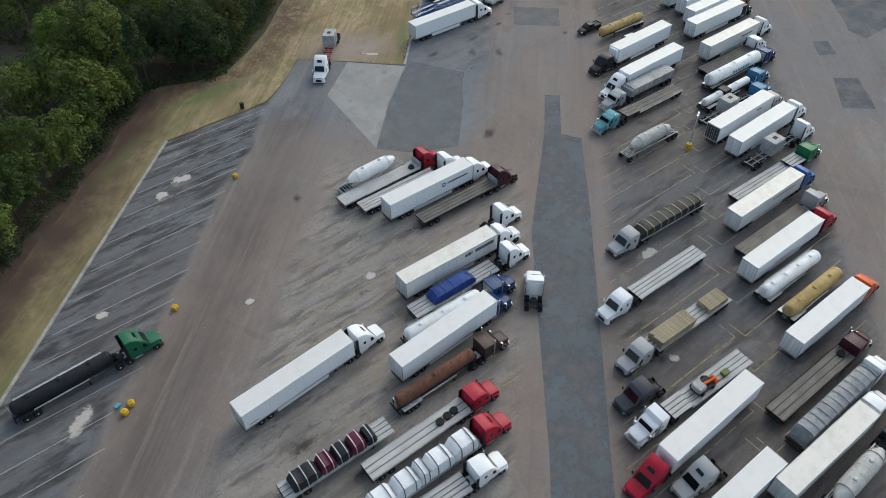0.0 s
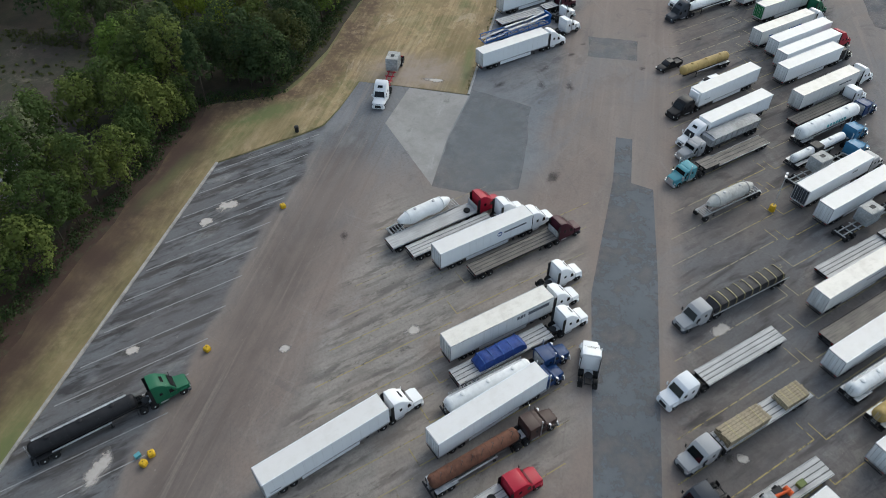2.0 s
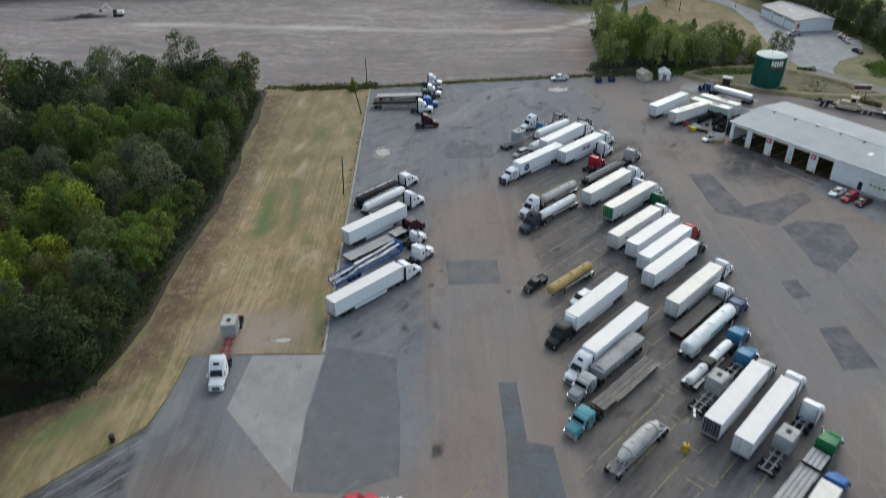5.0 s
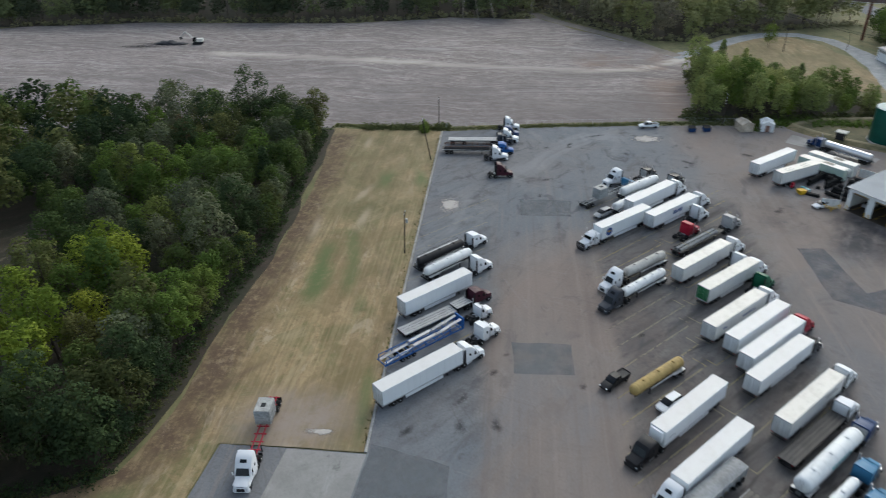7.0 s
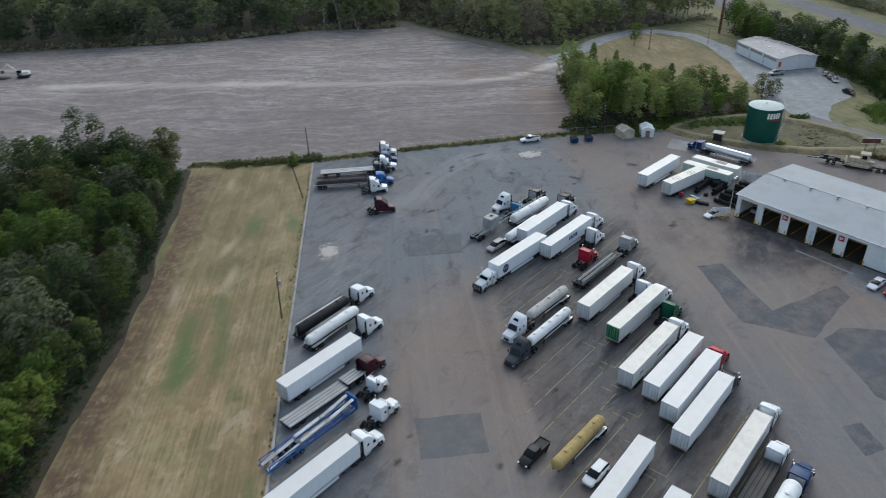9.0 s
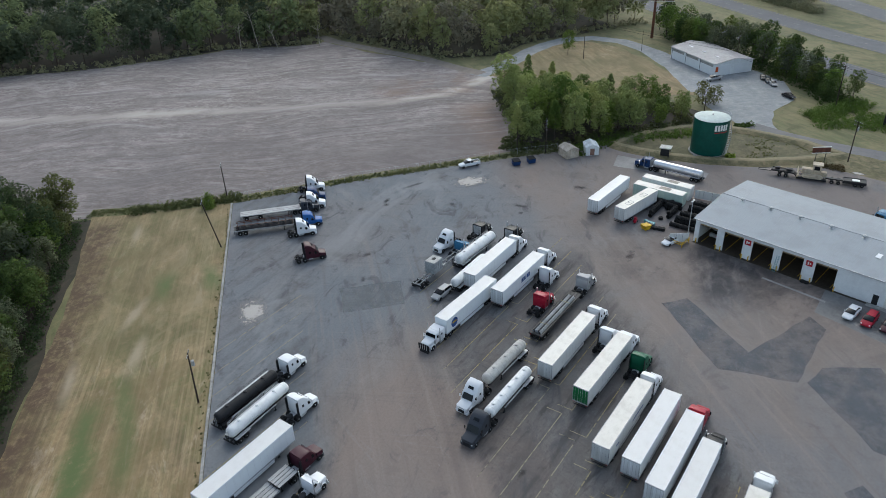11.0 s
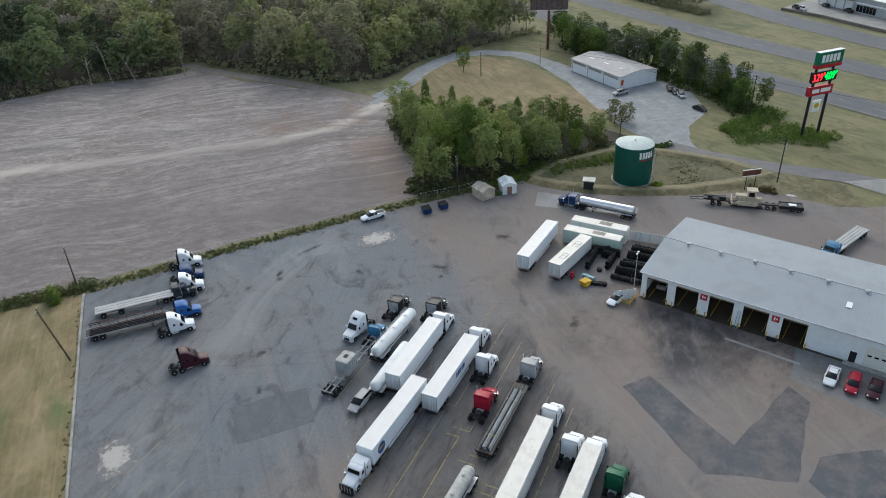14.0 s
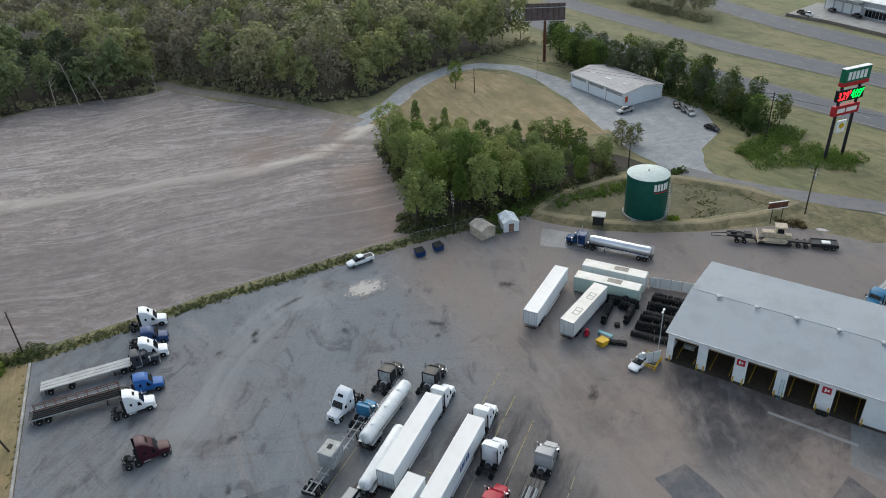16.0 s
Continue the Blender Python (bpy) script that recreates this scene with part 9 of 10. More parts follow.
part("bucket", MB().loft([[(6.8, -0.6, 3.2), (7.5, -0.6, 3.2), (7.5, -0.6, 2.2), (6.4, -0.6, 2.3)], [(6.8, 0.6, 3.2), (7.5, 0.6, 3.2), (7.5, 0.6, 2.2), (6.4, 0.6, 2.3)]]), STEEL, exc)
for i, (x, y, a, b) in enumerate(((108, 362, 16, 5), (98, 364, 14, 4))):
    tagged(part("burnt_patch", disc, BLOT_DARK, at=(*placed(x, y), -0.07 + 0.01 * i), turn=-40, size=(a, b, 1)), "black burnt ground in the field", kind="structure")
ash = thing("ash_heap", "low black heap of burnt brush in the field", "heap", at=(110, 361, -0.09), turn=-40)
rows = []
rng = random.Random(4)
for k in range(9):
    f = k / 8
    hgt, wid = 1.6 * math.sin(math.pi * min(0.98, f + 0.02)) * rng.uniform(0.7, 1.1), 2.6 * math.sin(math.pi * min(0.98, f + 0.02)) ** 0.5 + 0.1
    rows.append([(-8 + 16 * f, wid * math.cos(a) * rng.uniform(0.85, 1.1), max(0, hgt * math.sin(a) * rng.uniform(0.7, 1.1))) for a in (math.pi * i / 8 for i in range(9))])
part("mound", MB().loft(rows), TARP_BLACK, ash)

# ---- the corner of the neighbouring yard behind the trees ----
def container(x, y, turn):
    t = thing("shipping_container", "dark blue-grey steel container with a pale roof", "container", "", (x, y, 0), turn)
    def shell():
        mb = MB()
        for k in range(30):
            a, b, o = -3.0 + k * 0.2, -2.9 + k * 0.2, 0.03 * (k % 2)
            for side in (-1, 1):
                mb.box(a, a + 0.2, side * (1.19 - o) - 0.02, side * (1.19 - o) + 0.02, 0.16, 2.44)
        for end in (-1, 1):
            for k in range(12):
                mb.box(end * (3.0 - 0.03 * (k % 2)) - 0.02, end * (3.0 - 0.03 * (k % 2)) + 0.02, -1.19 + k * 0.198, -1.19 + (k + 1) * 0.198, 0.16, 2.44)
        return mb
    part("wall", kept("container_wall", shell, False), CONTAINER, t)
    part("roof", kept("container_roof", lambda: MB().cbox(-2.98, 2.98, -1.17, 1.17, 2.44, 2.52, 0.02), False), GALV, t, "pale grey roof")
    part("floor_frame", kept("container_floor", lambda: MB().cbox(-3.0, 3.0, -1.2, 1.2, 0.0, 0.16, 0.02), False), STEEL, t)
    for px in (-3.0, 3.0):
        for py in (-1.19, 1.19):
            part("corner_post", kept("container_post", lambda: MB().cbox(-0.07, 0.07, -0.07, 0.07, 0.0, 2.56, 0.01), False), CONTAINER, t, at=(px, py, 0))
    for k in (-1, 1):
        part("door_bar", kept("container_bar", lambda: MB().tube((0, 0, 0.2), (0, 0, 2.4), 0.025, n=6), False), GALV, t, at=(3.06, 0.45 * k, 0))


CONTAINER = plain("blue_grey_container_paint", (0.020, 0.055, 0.085), 0.5, grain=2, vary=0.25)
container(-18.6, 134.6, 62)
flat("rubble_ground", wavy([(-28, 138), (-13, 137.5), (-10.5, 131), (-12.5, 122), (-18, 116), (-30, 118)], 0.8, 2.5, 19), -0.012, RUBBLE, "churned pale rubble and clay")
rr = np.random.RandomState(9)
mb = MB()
for k in range(260):
    x, y, w = rr.uniform(-24, -11), rr.uniform(118, 137.5), rr.uniform(0.15, 0.6)
    if math.hypot(x + 18.6, y - 134.6) < 3.6 or x - y * 0.15 > -31.5:
        continue
    x, y = placed(x, y)
    mb.cbox(x - w, x + w, y - w * rr.uniform(0.4, 0.9), y + w * rr.uniform(0.4, 0.9), -0.05, w * rr.uniform(0.3, 0.7), w * 0.25)
tagged(part("broken_stones", mb, CONCRETE), "broken pale stones strewn over clay", "rubble", kind="stuff")
RAIL_LINE = [(-36, 148), (-17.2, 141.3), (-4, 135.8)]
rail = thing("rail_fence", "low pale rail fence round the neighbouring yard", "fence", "", (-17.2, 141.3, 0))
ox, oy = placed(-17.2, 141.3)
pts = [placed(x, y) for x, y in RAIL_LINE]
for (ax, ay), (bx, by) in zip(pts, pts[1:]):
    d = math.hypot(bx - ax, by - ay)
    part("top_rail", MB().tube((ax - ox, ay - oy, 1.1), (bx - ox, by - oy, 1.1), 0.05, n=6), GALV, rail)
    for k in range(int(d / 3) + 1):
        f = k * 3 / d
        part("fence_post", MB().tube((ax - ox + (bx - ax) * f, ay - oy + (by - ay) * f, -0.1), (ax - ox + (bx - ax) * f, ay - oy + (by - ay) * f, 1.15), 0.05, n=6), GALV, rail)

# ---- yard odds and ends ----
for x, y, t in ((21.4, 94.6, 10), (2.9, 72.6, 30), (-7.1, 60.8, 0), (-8.2, 60.0, 40)):
    d = thing("yellow_marker", "yellow painted block marker on the asphalt", "marker", "yellow markers", (x, y, 0), t)
    part("block", MB().cbox(-0.4, 0.4, -0.4, 0.4, 0, 0.75, 0.12), YELLOW, d)
    part("eye_bolt", MB().lathe([(0.74, 0.06), (0.86, 0.06), (0.88, 0.02)], 8, "z"), STEEL, d)
d = thing("blue_crate", "pale blue crate beside yellow markers", "crate", at=(-8.6, 61.4, 0), turn=20)
part("box", MB().cbox(-0.35, 0.35, -0.25, 0.25, 0, 0.45, 0.04), PAINT["teal"], d)
part("lid", MB().cbox(-0.37, 0.37, -0.27, 0.27, 0.45, 0.5, 0.02), PAINT["teal"], d)
d = thing("litter_bin", "black litter bin at the grass edge", "bin", at=(30.5, 112.9, 0))
part("drum", MB().lathe([(-0.03, 0.05), (-0.03, 0.36), (1.0, 0.4), (1.02, 0.05)], 14, "z"), STEEL, d)
part("lid", MB().lathe([(1.0, 0.42), (1.1, 0.42), (1.2, 0.1), (1.21, 0.02)], 14, "z"), STEEL, d)
d = thing("teal_container", "dark teal shipping container in the clearing", "container", at=(-22.5, 131.0, 0), turn=62)
part("body", MB().cbox(-6, 6, -1.22, 1.22, -0.02, 2.6, 0.05), PAINT["navy"], d)
part("roof", MB().cbox(-5.9, 5.9, -1.15, 1.15, 2.59, 2.64, 0.02), plain("dull_teal_roof", (0.06, 0.10, 0.12), 0.6), d)
for k in range(16):
    part("rib", kept("contrib", lambda: MB().cbox(-0.08, 0.08, -1.26, -1.2, 0.1, 2.5, 0.02)), PAINT["navy"], d, at=(-5.6 + 0.75 * k, 0, 0))

# loads and fittings on trailers
def stacked(x, y, turn, x0, x1, z, rows_, wide, label, material=LUMBER, seed=1):
    """A strapped stack of sawn boards."""
    rng = random.Random(seed)
    t = thing("timber_stack", label, "cargo", "timber stacks", (x, y, 0), turn)
    for r in range(rows_):
        for k in range(6):
            w = wide * 2 / 6
            a, b = x0 + rng.uniform(-0.12, 0.12), x1 + rng.uniform(-0.12, 0.12)
            part("board", kept(("timber", round(w, 2), round(x1 - x0, 1)), lambda: MB().cbox(0, x1 - x0, 0.01, w - 0.01, 0, 0.27, 0.015)), material, t, at=(a, -wide + w * k, z + 0.29 * r))
    for f in (0.2, 0.5, 0.8):
        q = x0 + (x1 - x0) * f
        h = z + 0.29 * rows_ + 0.015
        part("strap", MB().box(q - 0.05, q + 0.05, -wide - 0.02, wide + 0.02, h, h + 0.02).box(q - 0.05, q + 0.05, -wide - 0.03, -wide - 0.01, z, h).box(q - 0.05, q + 0.05, wide + 0.01, wide + 0.03, z, h), STRAP, t)
stacked(67.2, 30.1, W - 1, 0.8, 4.6, 1.45, 3, 1.1, "strapped stack of mossy sawn timber", seed=2)
stacked(67.2, 30.1, W - 1, 7.6, 14.2, 1.45, 4, 1.15, "strapped stack of sawn timber", seed=3)
pipes = thing("pipe_bundle", "bundle of dark steel pipes on a flatbed", "cargo", "", (144.6, 117.7, 0), E_)
for k, (yy, zz) in enumerate([(-0.75 + 0.3 * i, 1.6) for i in range(6)] + [(-0.6 + 0.3 * i, 1.86) for i in range(5)]):
    part("pipe", MB().tube((0.6, yy, zz), (13.6, yy, zz), 0.145, n=10), (BOXGREY, STEEL, TARP_BOW)[k % 3], pipes)
for x in (3, 11):
    part("strap", MB().box(x - 0.05, x + 0.05, -0.95, 0.75, 2.0, 2.03), STRAP, pipes)
for k, a in enumerate((10.6, 11.8, 12.9)):
    px, py = on_trailer((12.1, 35.5), 3, a, -0.1 + 0.1 * k)
    w = thing("loose_tyre", "black tyre lying on the trailer deck", "tyre", "loose tyres", (px, py, 1.46))
    part("tread", kept("flat_tyre", lambda: MB()), RUBBER, w)
px, py = on_trailer((56.6, 13.9), E_ - 0.5, 14.6, 0.2)
w = thing("loose_tyre", "black tyre lying on a timber deck", "tyre", "loose tyres", (px, py, 1.46))
part("tread", kept("flat_tyre", lambda: MB()), RUBBER, w)
px, py = on_trailer((32.4, 77.7), 3.5, 14.0, -0.2)
w = thing("loose_tyre", "dark coil of chain and tarp on the deck", "cargo", "loose tyres", (px, py, 1.46))
part("tread", kept("flat_tyre", lambda: MB()), RUBBER, w)
px, py = on_trailer((61.2, 21.7), W - 2, 8.6)
mac = thing("small_machine", "grey and orange machine chained to a trailer deck", "machine", at=(px, py, 1.13), turn=W - 2)
part("chassis", MB().cbox(-1.6, 1.4, -0.8, 0.8, 0.15, 0.5, 0.06), STEEL, mac)
part("engine", MB().cbox(0.2, 1.5, -0.7, 0.7, 0.5, 1.3, 0.1), BOXGREY, mac)
part("arm", MB().tube((0.0, 0, 0.6), (-1.9, 0.3, 0.9), 0.2, 0.14, 10), PAINT["orange"], mac)
part("drum", MB().lathe([(-0.5, 0.03), (-0.5, 0.4), (0.5, 0.4), (0.5, 0.03)], 16, "y", (-1.9, 0.2, 0.42)), PAINT["orange"], mac)
for xx in (-1.0, 0.9):
    for s in (-0.85, 0.85):
        part("wheel", MB().lathe([(-0.12, 0.03), (-0.12, 0.32), (0.12, 0.32), (0.12, 0.03)], 12, "y", (xx, s, 0.32)), RUBBER, mac)
px, py = on_trailer((61.2, 21.7), W - 2, 4.6, 0.3)
d = thing("tool_crate", "small green toolbox on the trailer deck", "crate", at=(px, py, 1.13), turn=W)
part("box", MB().cbox(-0.5, 0.5, -0.35, 0.35, 0, 0.5, 0.04), plain("olive_paint", (0.14, 0.17, 0.05), 0.6), d)
part("lid", MB().cbox(-0.52, 0.52, -0.37, 0.37, 0.5, 0.56, 0.02), plain("olive_lid", (0.12, 0.15, 0.05), 0.6), d)
def teal_marks():
    px, py = on_trailer((106.8, 67.4), E_, 0)
    t = thing("tank_lettering", "teal bars of lettering on a white tank", "marking", at=(px, py, 0), turn=E_)
    for k in range(7):
        a = 6.2 + 0.75 * k
        for z0, z1, dy in ((2.2, 2.75, 1.225),):
            part("bar", MB().loft([[(u, -1.228 * math.cos(q), 2.35 + 1.228 * math.sin(q)) for q in (-0.1, 0.12, 0.34)] + [(u, -1.24 * math.cos(q), 2.35 + 1.24 * math.sin(q)) for q in (0.34, 0.12, -0.1)] for u in (a, a + 0.5)]), BRAND_TEAL, t)
teal_marks()
belly = thing("dark_valve_box", "black valve housing between the tanks", "cargo", at=on_trailer((100.9, 63.2), E_, 6.2) + (0,), turn=E_)
part("housing", MB().cbox(-1.0, 1.0, -0.95, 0.95, 0.9, 2.75, 0.12), TANKBLACK, belly)

# the blue car carrier
cc = thing("car_carrier", "blue open car-carrier trailer with pale ramps", "semi-trailer", "trailers in the lot", (75.7, 123.3, 0), 2.5)
CL = 17.0
def carrier_frame():
    mb = MB()
    for s in (-1.15, 1.15):
        mb.cbox(0, CL, s - 0.08, s + 0.08, 0.75, 1.0, 0.02)
        mb.cbox(0.2, CL, s - 0.06, s + 0.06, 1.75, 1.9, 0.02)
        for k in range(7):
            xx = 0.3 + 2.7 * k
            mb.cbox(xx, xx + 0.14, s - 0.07, s + 0.07, 0.9, 1.8 if k not in (5, 6) else 2.6, 0.02)
            mb.tube((xx, s, 1.0), (min(CL, xx + 2.6), s, 1.75), 0.05, n=6)
    for k in range(10):
        mb.cbox(0.1 + 1.8 * k, 0.25 + 1.8 * k, -1.1, 1.1, 0.78, 0.92, 0.02)
    return mb
part("frame", carrier_frame(), PAINT["blue"], cc)
for s in (-1, 1):
    for k, (a, b, z0, z1) in enumerate(((0.3, 6.0, 1.05, 1.5), (6.3, 11.0, 1.9, 2.1), (11.3, 16.6, 2.0, 2.7))):
        part("ramp", MB().loft([[(x, s * 0.72 - 0.28, z), (x, s * 0.72 + 0.28, z), (x, s * 0.72 + 0.28, z + 0.08), (x, s * 0.72 - 0.28, z + 0.08)] for x, z in ((a, z0), (b, z1))]), GALV, cc, "pale steel wheel ramp")
for xx in (3.6, 4.8, 6.0):
    for s in (-0.95, 0.95):
        wheel(cc, xx, s, r=0.42)
part("head_rack", MB().cbox(CL - 0.2, CL + 0.1, -1.2, 1.2, 0.9, 3.0, 0.04), PAINT["blue"], cc)
# a white-and-black nose of the tractor by the emblem trailer
px, py = on_trailer((151.9, 132.1), W - 1, 21.2)
v = thing("hood_guard", "black striped bull bar on a tractor nose", "truck part", at=(px, py, 0), turn=W - 1)
part("guard", MB().cbox(0.1, 0.28, -1.15, 1.15, 0.45, 1.7, 0.06), PAINT["black"], v)
for k in range(4):
    part("slat", MB().cbox(0.28, 0.31, -0.75 + 0.45 * k, -0.6 + 0.45 * k, 0.6, 1.6, 0.01), CHROME, v)
part("foot", MB().cbox(0.05, 0.3, -0.9, 0.9, 0.0, 0.46, 0.02), STEEL, v)

# ---- trees ----


def leaves_at(seed, H, R, base, count, size, blobs, shape="round", stray=0.5):
    """Vertices of the quads of a crown: leaf clumps that cover many uneven lobes."""
    r = np.random.RandomState(seed)
    k = blobs
    hz = (np.arange(k) + r.uniform(0.1, 0.9, k)) / k
    cz = base + (H - base) * (0.10 + 0.80 * hz)
    if shape == "round":
        reach = R * np.sqrt(np.clip(1 - ((hz - 0.40) / 0.66) ** 2, 0.05, 1))
    else:
        reach = R * (1.05 - hz) ** 0.8
    ang = np.arange(k) * 2.4 + r.uniform(-0.5, 0.5, k)
    rad = reach * np.sqrt(r.uniform(0.12, 1.0, k)) * 0.82
    cx, cy = rad * np.cos(ang), rad * np.sin(ang)
    br = R * r.uniform(0.19, 0.37, k) * (1.0 if shape == "round" else 0.8)
    pick = r.choice(k, count, p=br**2 / (br**2).sum())
    d = r.normal(size=(count, 3))
    d[:, 2] = np.where(r.uniform(size=count) < 0.75, np.abs(d[:, 2]), d[:, 2])
    d /= np.linalg.norm(d, axis=1)[:, None]
    c = np.stack([cx, cy, cz], 1)[pick] + d * (br[pick] * r.uniform(0.72, 1.06, count))[:, None] * np.array([1, 1, 1.15])
    nrm = d + np.array([0, 0, 0.35]) + r.normal(scale=stray, size=(count, 3))
    nrm /= np.linalg.norm(nrm, axis=1)[:, None]
    t = np.cross(nrm, r.normal(size=(count, 3)))
    t /= np.linalg.norm(t, axis=1)[:, None]
    b = np.cross(nrm, t)
    s = size * r.uniform(0.55, 1.3, count)[:, None]
    a, w = t * s * 0.5, b * s * 0.40
    dip = nrm * s * 0.10
    return np.stack([c - a - dip, c + w * 0.95 - a * 0.1, c + a - dip, c - w], 1).reshape(-1, 3)


def quick_mesh(name, v, smooth=False):
    """A mesh of loose quads, straight from arrays."""
    n = len(v) // 4
    me = bpy.data.meshes.new(name)
    me.vertices.add(4 * n)
    me.vertices.foreach_set("co", v.astype(np.float32).ravel())
    me.loops.add(4 * n)
    me.loops.foreach_set("vertex_index", np.arange(4 * n, dtype=np.int32))
    me.polygons.add(n)
    me.polygons.foreach_set("loop_start", np.arange(n, dtype=np.int32) * 4)
    me.update(calc_edges=True)
    me.materials.append(None)
    return me


def trunk_mesh(seed, H, R, base, r0, bare=False):
    rng = random.Random(seed)
    mb = MB()
    lean = (rng.uniform(-0.4, 0.4), rng.uniform(-0.4, 0.4))
    p = [(lean[0] * f, lean[1] * f, H * 0.82 * f - 0.2) for f in (0, 0.3, 0.65, 1)]
    for i in range(3):
        mb.tube(p[i], p[i + 1], r0 * (1 - 0.28 * i), r0 * (0.72 - 0.28 * i), 7, caps=False)
    for k in range(7):
        f = rng.uniform(0.35, 0.8)
        a = rng.uniform(0, 6.28)
        z = H * 0.82 * f
        l = R * rng.uniform(0.5, 0.8)
        mb.tube((lean[0] * f, lean[1] * f, z), (lean[0] * f + l * math.cos(a), lean[1] * f + l * math.sin(a), z + l * rng.uniform(0.3, 0.8)), r0 * 0.35, r0 * 0.1, 5, caps=False)
    return mb


KINDS = []
for i in range(9):
    r = random.Random(100 + i)
    H, R = r.uniform(11, 15.5), r.uniform(3.6, 5.2)
    lobes = (H, R, H * 0.14)
    KINDS.append(("broad", leaves_at(300 + i, *lobes, 1800, 0.57, 44, stray=0.24), trunk_mesh(i, H, R, 2, 0.2), LEAF, leaves_at(300 + i, *lobes, 740, 0.92, 44, stray=0.22)))
for i in range(3):
    r = random.Random(200 + i)
    H, R = r.uniform(14, 18), r.uniform(2.9, 3.6)
    lobes = (H, R, H * 0.3)
    KINDS.append(("pine", leaves_at(400 + i, *lobes, 1500, 0.55, 48, "cone", 0.3), trunk_mesh(50 + i, H, R, 4, 0.19), LEAF_PINE, leaves_at(400 + i, *lobes, 520, 0.9, 40, "cone", 0.3)))
BROAD = len(KINDS) - 3
CROWNS = [quick_mesh("crown", k[1]) for k in KINDS]
TRUNKS = [k[2].mesh("trunk", True) for k in KINDS]


def inside(x, y, poly):
    hit = False
    for (ax, ay), (bx, by) in zip(poly, poly[1:] + poly[:1]):
        if (ay > y) != (by > y) and x < (bx - ax) * (y - ay) / (by - ay) + ax:
            hit = not hit
    return hit


def edge_gap(x, y, line):
    best = 1e9
    for (ax, ay), (bx, by) in zip(line, line[1:]):
        dx, dy = bx - ax, by - ay
        f = max(0, min(1, ((x - ax) * dx + (y - ay) * dy) / (dx * dx + dy * dy)))
        best = min(best, math.hypot(x - ax - f * dx, y - ay - f * dy))
    return best


def scatter(poly, gap, seed, tries=9000, avoid=None):
    rng = random.Random(seed)
    xs, ys = [p[0] for p in poly], [p[1] for p in poly]
    cell, grid, out = gap, {}, []
    for _ in range(tries):
        x, y = rng.uniform(min(xs), max(xs)), rng.uniform(min(ys), max(ys))
        if not inside(x, y, poly) or (avoid and inside(x, y, avoid)):
            continue
        gx, gy = int(x // cell), int(y // cell)
        if any(math.hypot(x - a, y - b) < gap for i in (-1, 0, 1) for j in (-1, 0, 1) for a, b in grid.get((gx + i, gy + j), ())):
            continue
        grid.setdefault((gx, gy), []).append((x, y))
        out.append((x, y))
    return out


TREE_LABEL = {"broad": "leafy green broadleaf tree in the wood", "pine": "tall dark green pine with a thin trunk"}


def plant(x, y, k, turn, size, leaf=None, label="", group="trees of the wood", z=0.0):
    t = thing("tree", label or TREE_LABEL[KINDS[k][0]], "tree", group, (x, y, z - 0.05), turn)
    part("trunk", TRUNKS[k], BARK, t, size=(size, size, size))
    part("crown", CROWNS[k], leaf or KINDS[k][3], t, size=(size, size, size))
    return t


def joined(name, spots, label, material, scale, seed=1, hidden=None):
    """A whole stand of trees in one object of kind stuff; hidden(x, y) is the share of the crown that others cover."""
    r = np.random.RandomState(seed)
    every = []
    for x, y in spots:
        k = r.randint(BROAD) if r.uniform() < 0.93 else r.randint(len(KINDS))
        a, s = r.uniform(0, 6.28), scale * r.uniform(0.65, 1.25)
        v = KINDS[k][4]
        if hidden:
            q = v.reshape(-1, 4, 3)
            v = q[q[:, 0, 2] > hidden(x, y) * v[:, 2].max()].reshape(-1, 3)
        c, d = math.cos(a), math.sin(a)
        x, y = placed(x, y)
        every.append(np.stack([x + s * (c * v[:, 0] - d * v[:, 1]), y + s * (d * v[:, 0] + c * v[:, 1]), s * v[:, 2] - 0.05], 1))
    tagged(part(name, quick_mesh(name, np.concatenate(every)), material), label, "trees", kind="stuff")


WOOD_EDGE = [(-75, 36), (-38, 72), (-16, 96), (-10.5, 101.5), (-2, 109.5), (6, 118.5), (13.5, 126.5), (21, 129.3), (31, 126.6), (39, 132), (46, 138.5), (57, 151), (75, 168.5), (90, 187), (120, 227)]
WOOD = WOOD_EDGE + [(104, 238), (92, 254), (75, 269), (50, 277), (24, 289), (-40, 312), (-110, 240), (-130, 140), (-110, 60)]
CLEARING = [(-85, 90), (-45, 86), (-27, 107), (-17, 121), (-8, 135), (2, 146), (10, 153), (24, 166), (33, 181), (42, 200), (33, 214), (24, 214), (22, 192), (14, 170), (8, 161), (0, 165), (-14, 177), (-50, 192), (-100, 175)]
rng = random.Random(8)
edge_row = []
for (ax, ay), (bx, by) in zip(WOOD_EDGE, WOOD_EDGE[1:]):
    d = math.hypot(bx - ax, by - ay)
    for k in range(max(1, round(d / 4.0))):
        f, inward = (k + rng.uniform(0.2, 0.8)) / max(1, round(d / 4.0)), rng.uniform(0.2, 2.8) + (3.0 if ay > 128 else 0)
        edge_row.append((ax + (bx - ax) * f - (by - ay) / d * inward, ay + (by - ay) * f + (bx - ax) / d * inward))
spots = [p for p in scatter(WOOD, 5.3, 21, 16000, CLEARING) if edge_gap(*p, WOOD_EDGE) > 4.2]
spots.sort(key=lambda p: edge_gap(*p, WOOD_EDGE) - (28 if p[0] > -5 and p[1] > 196 else 12 if p[1] > 130 else 0))
near_spots, far_spots = edge_row + spots[:250 - len(edge_row)], spots[250 - len(edge_row):]
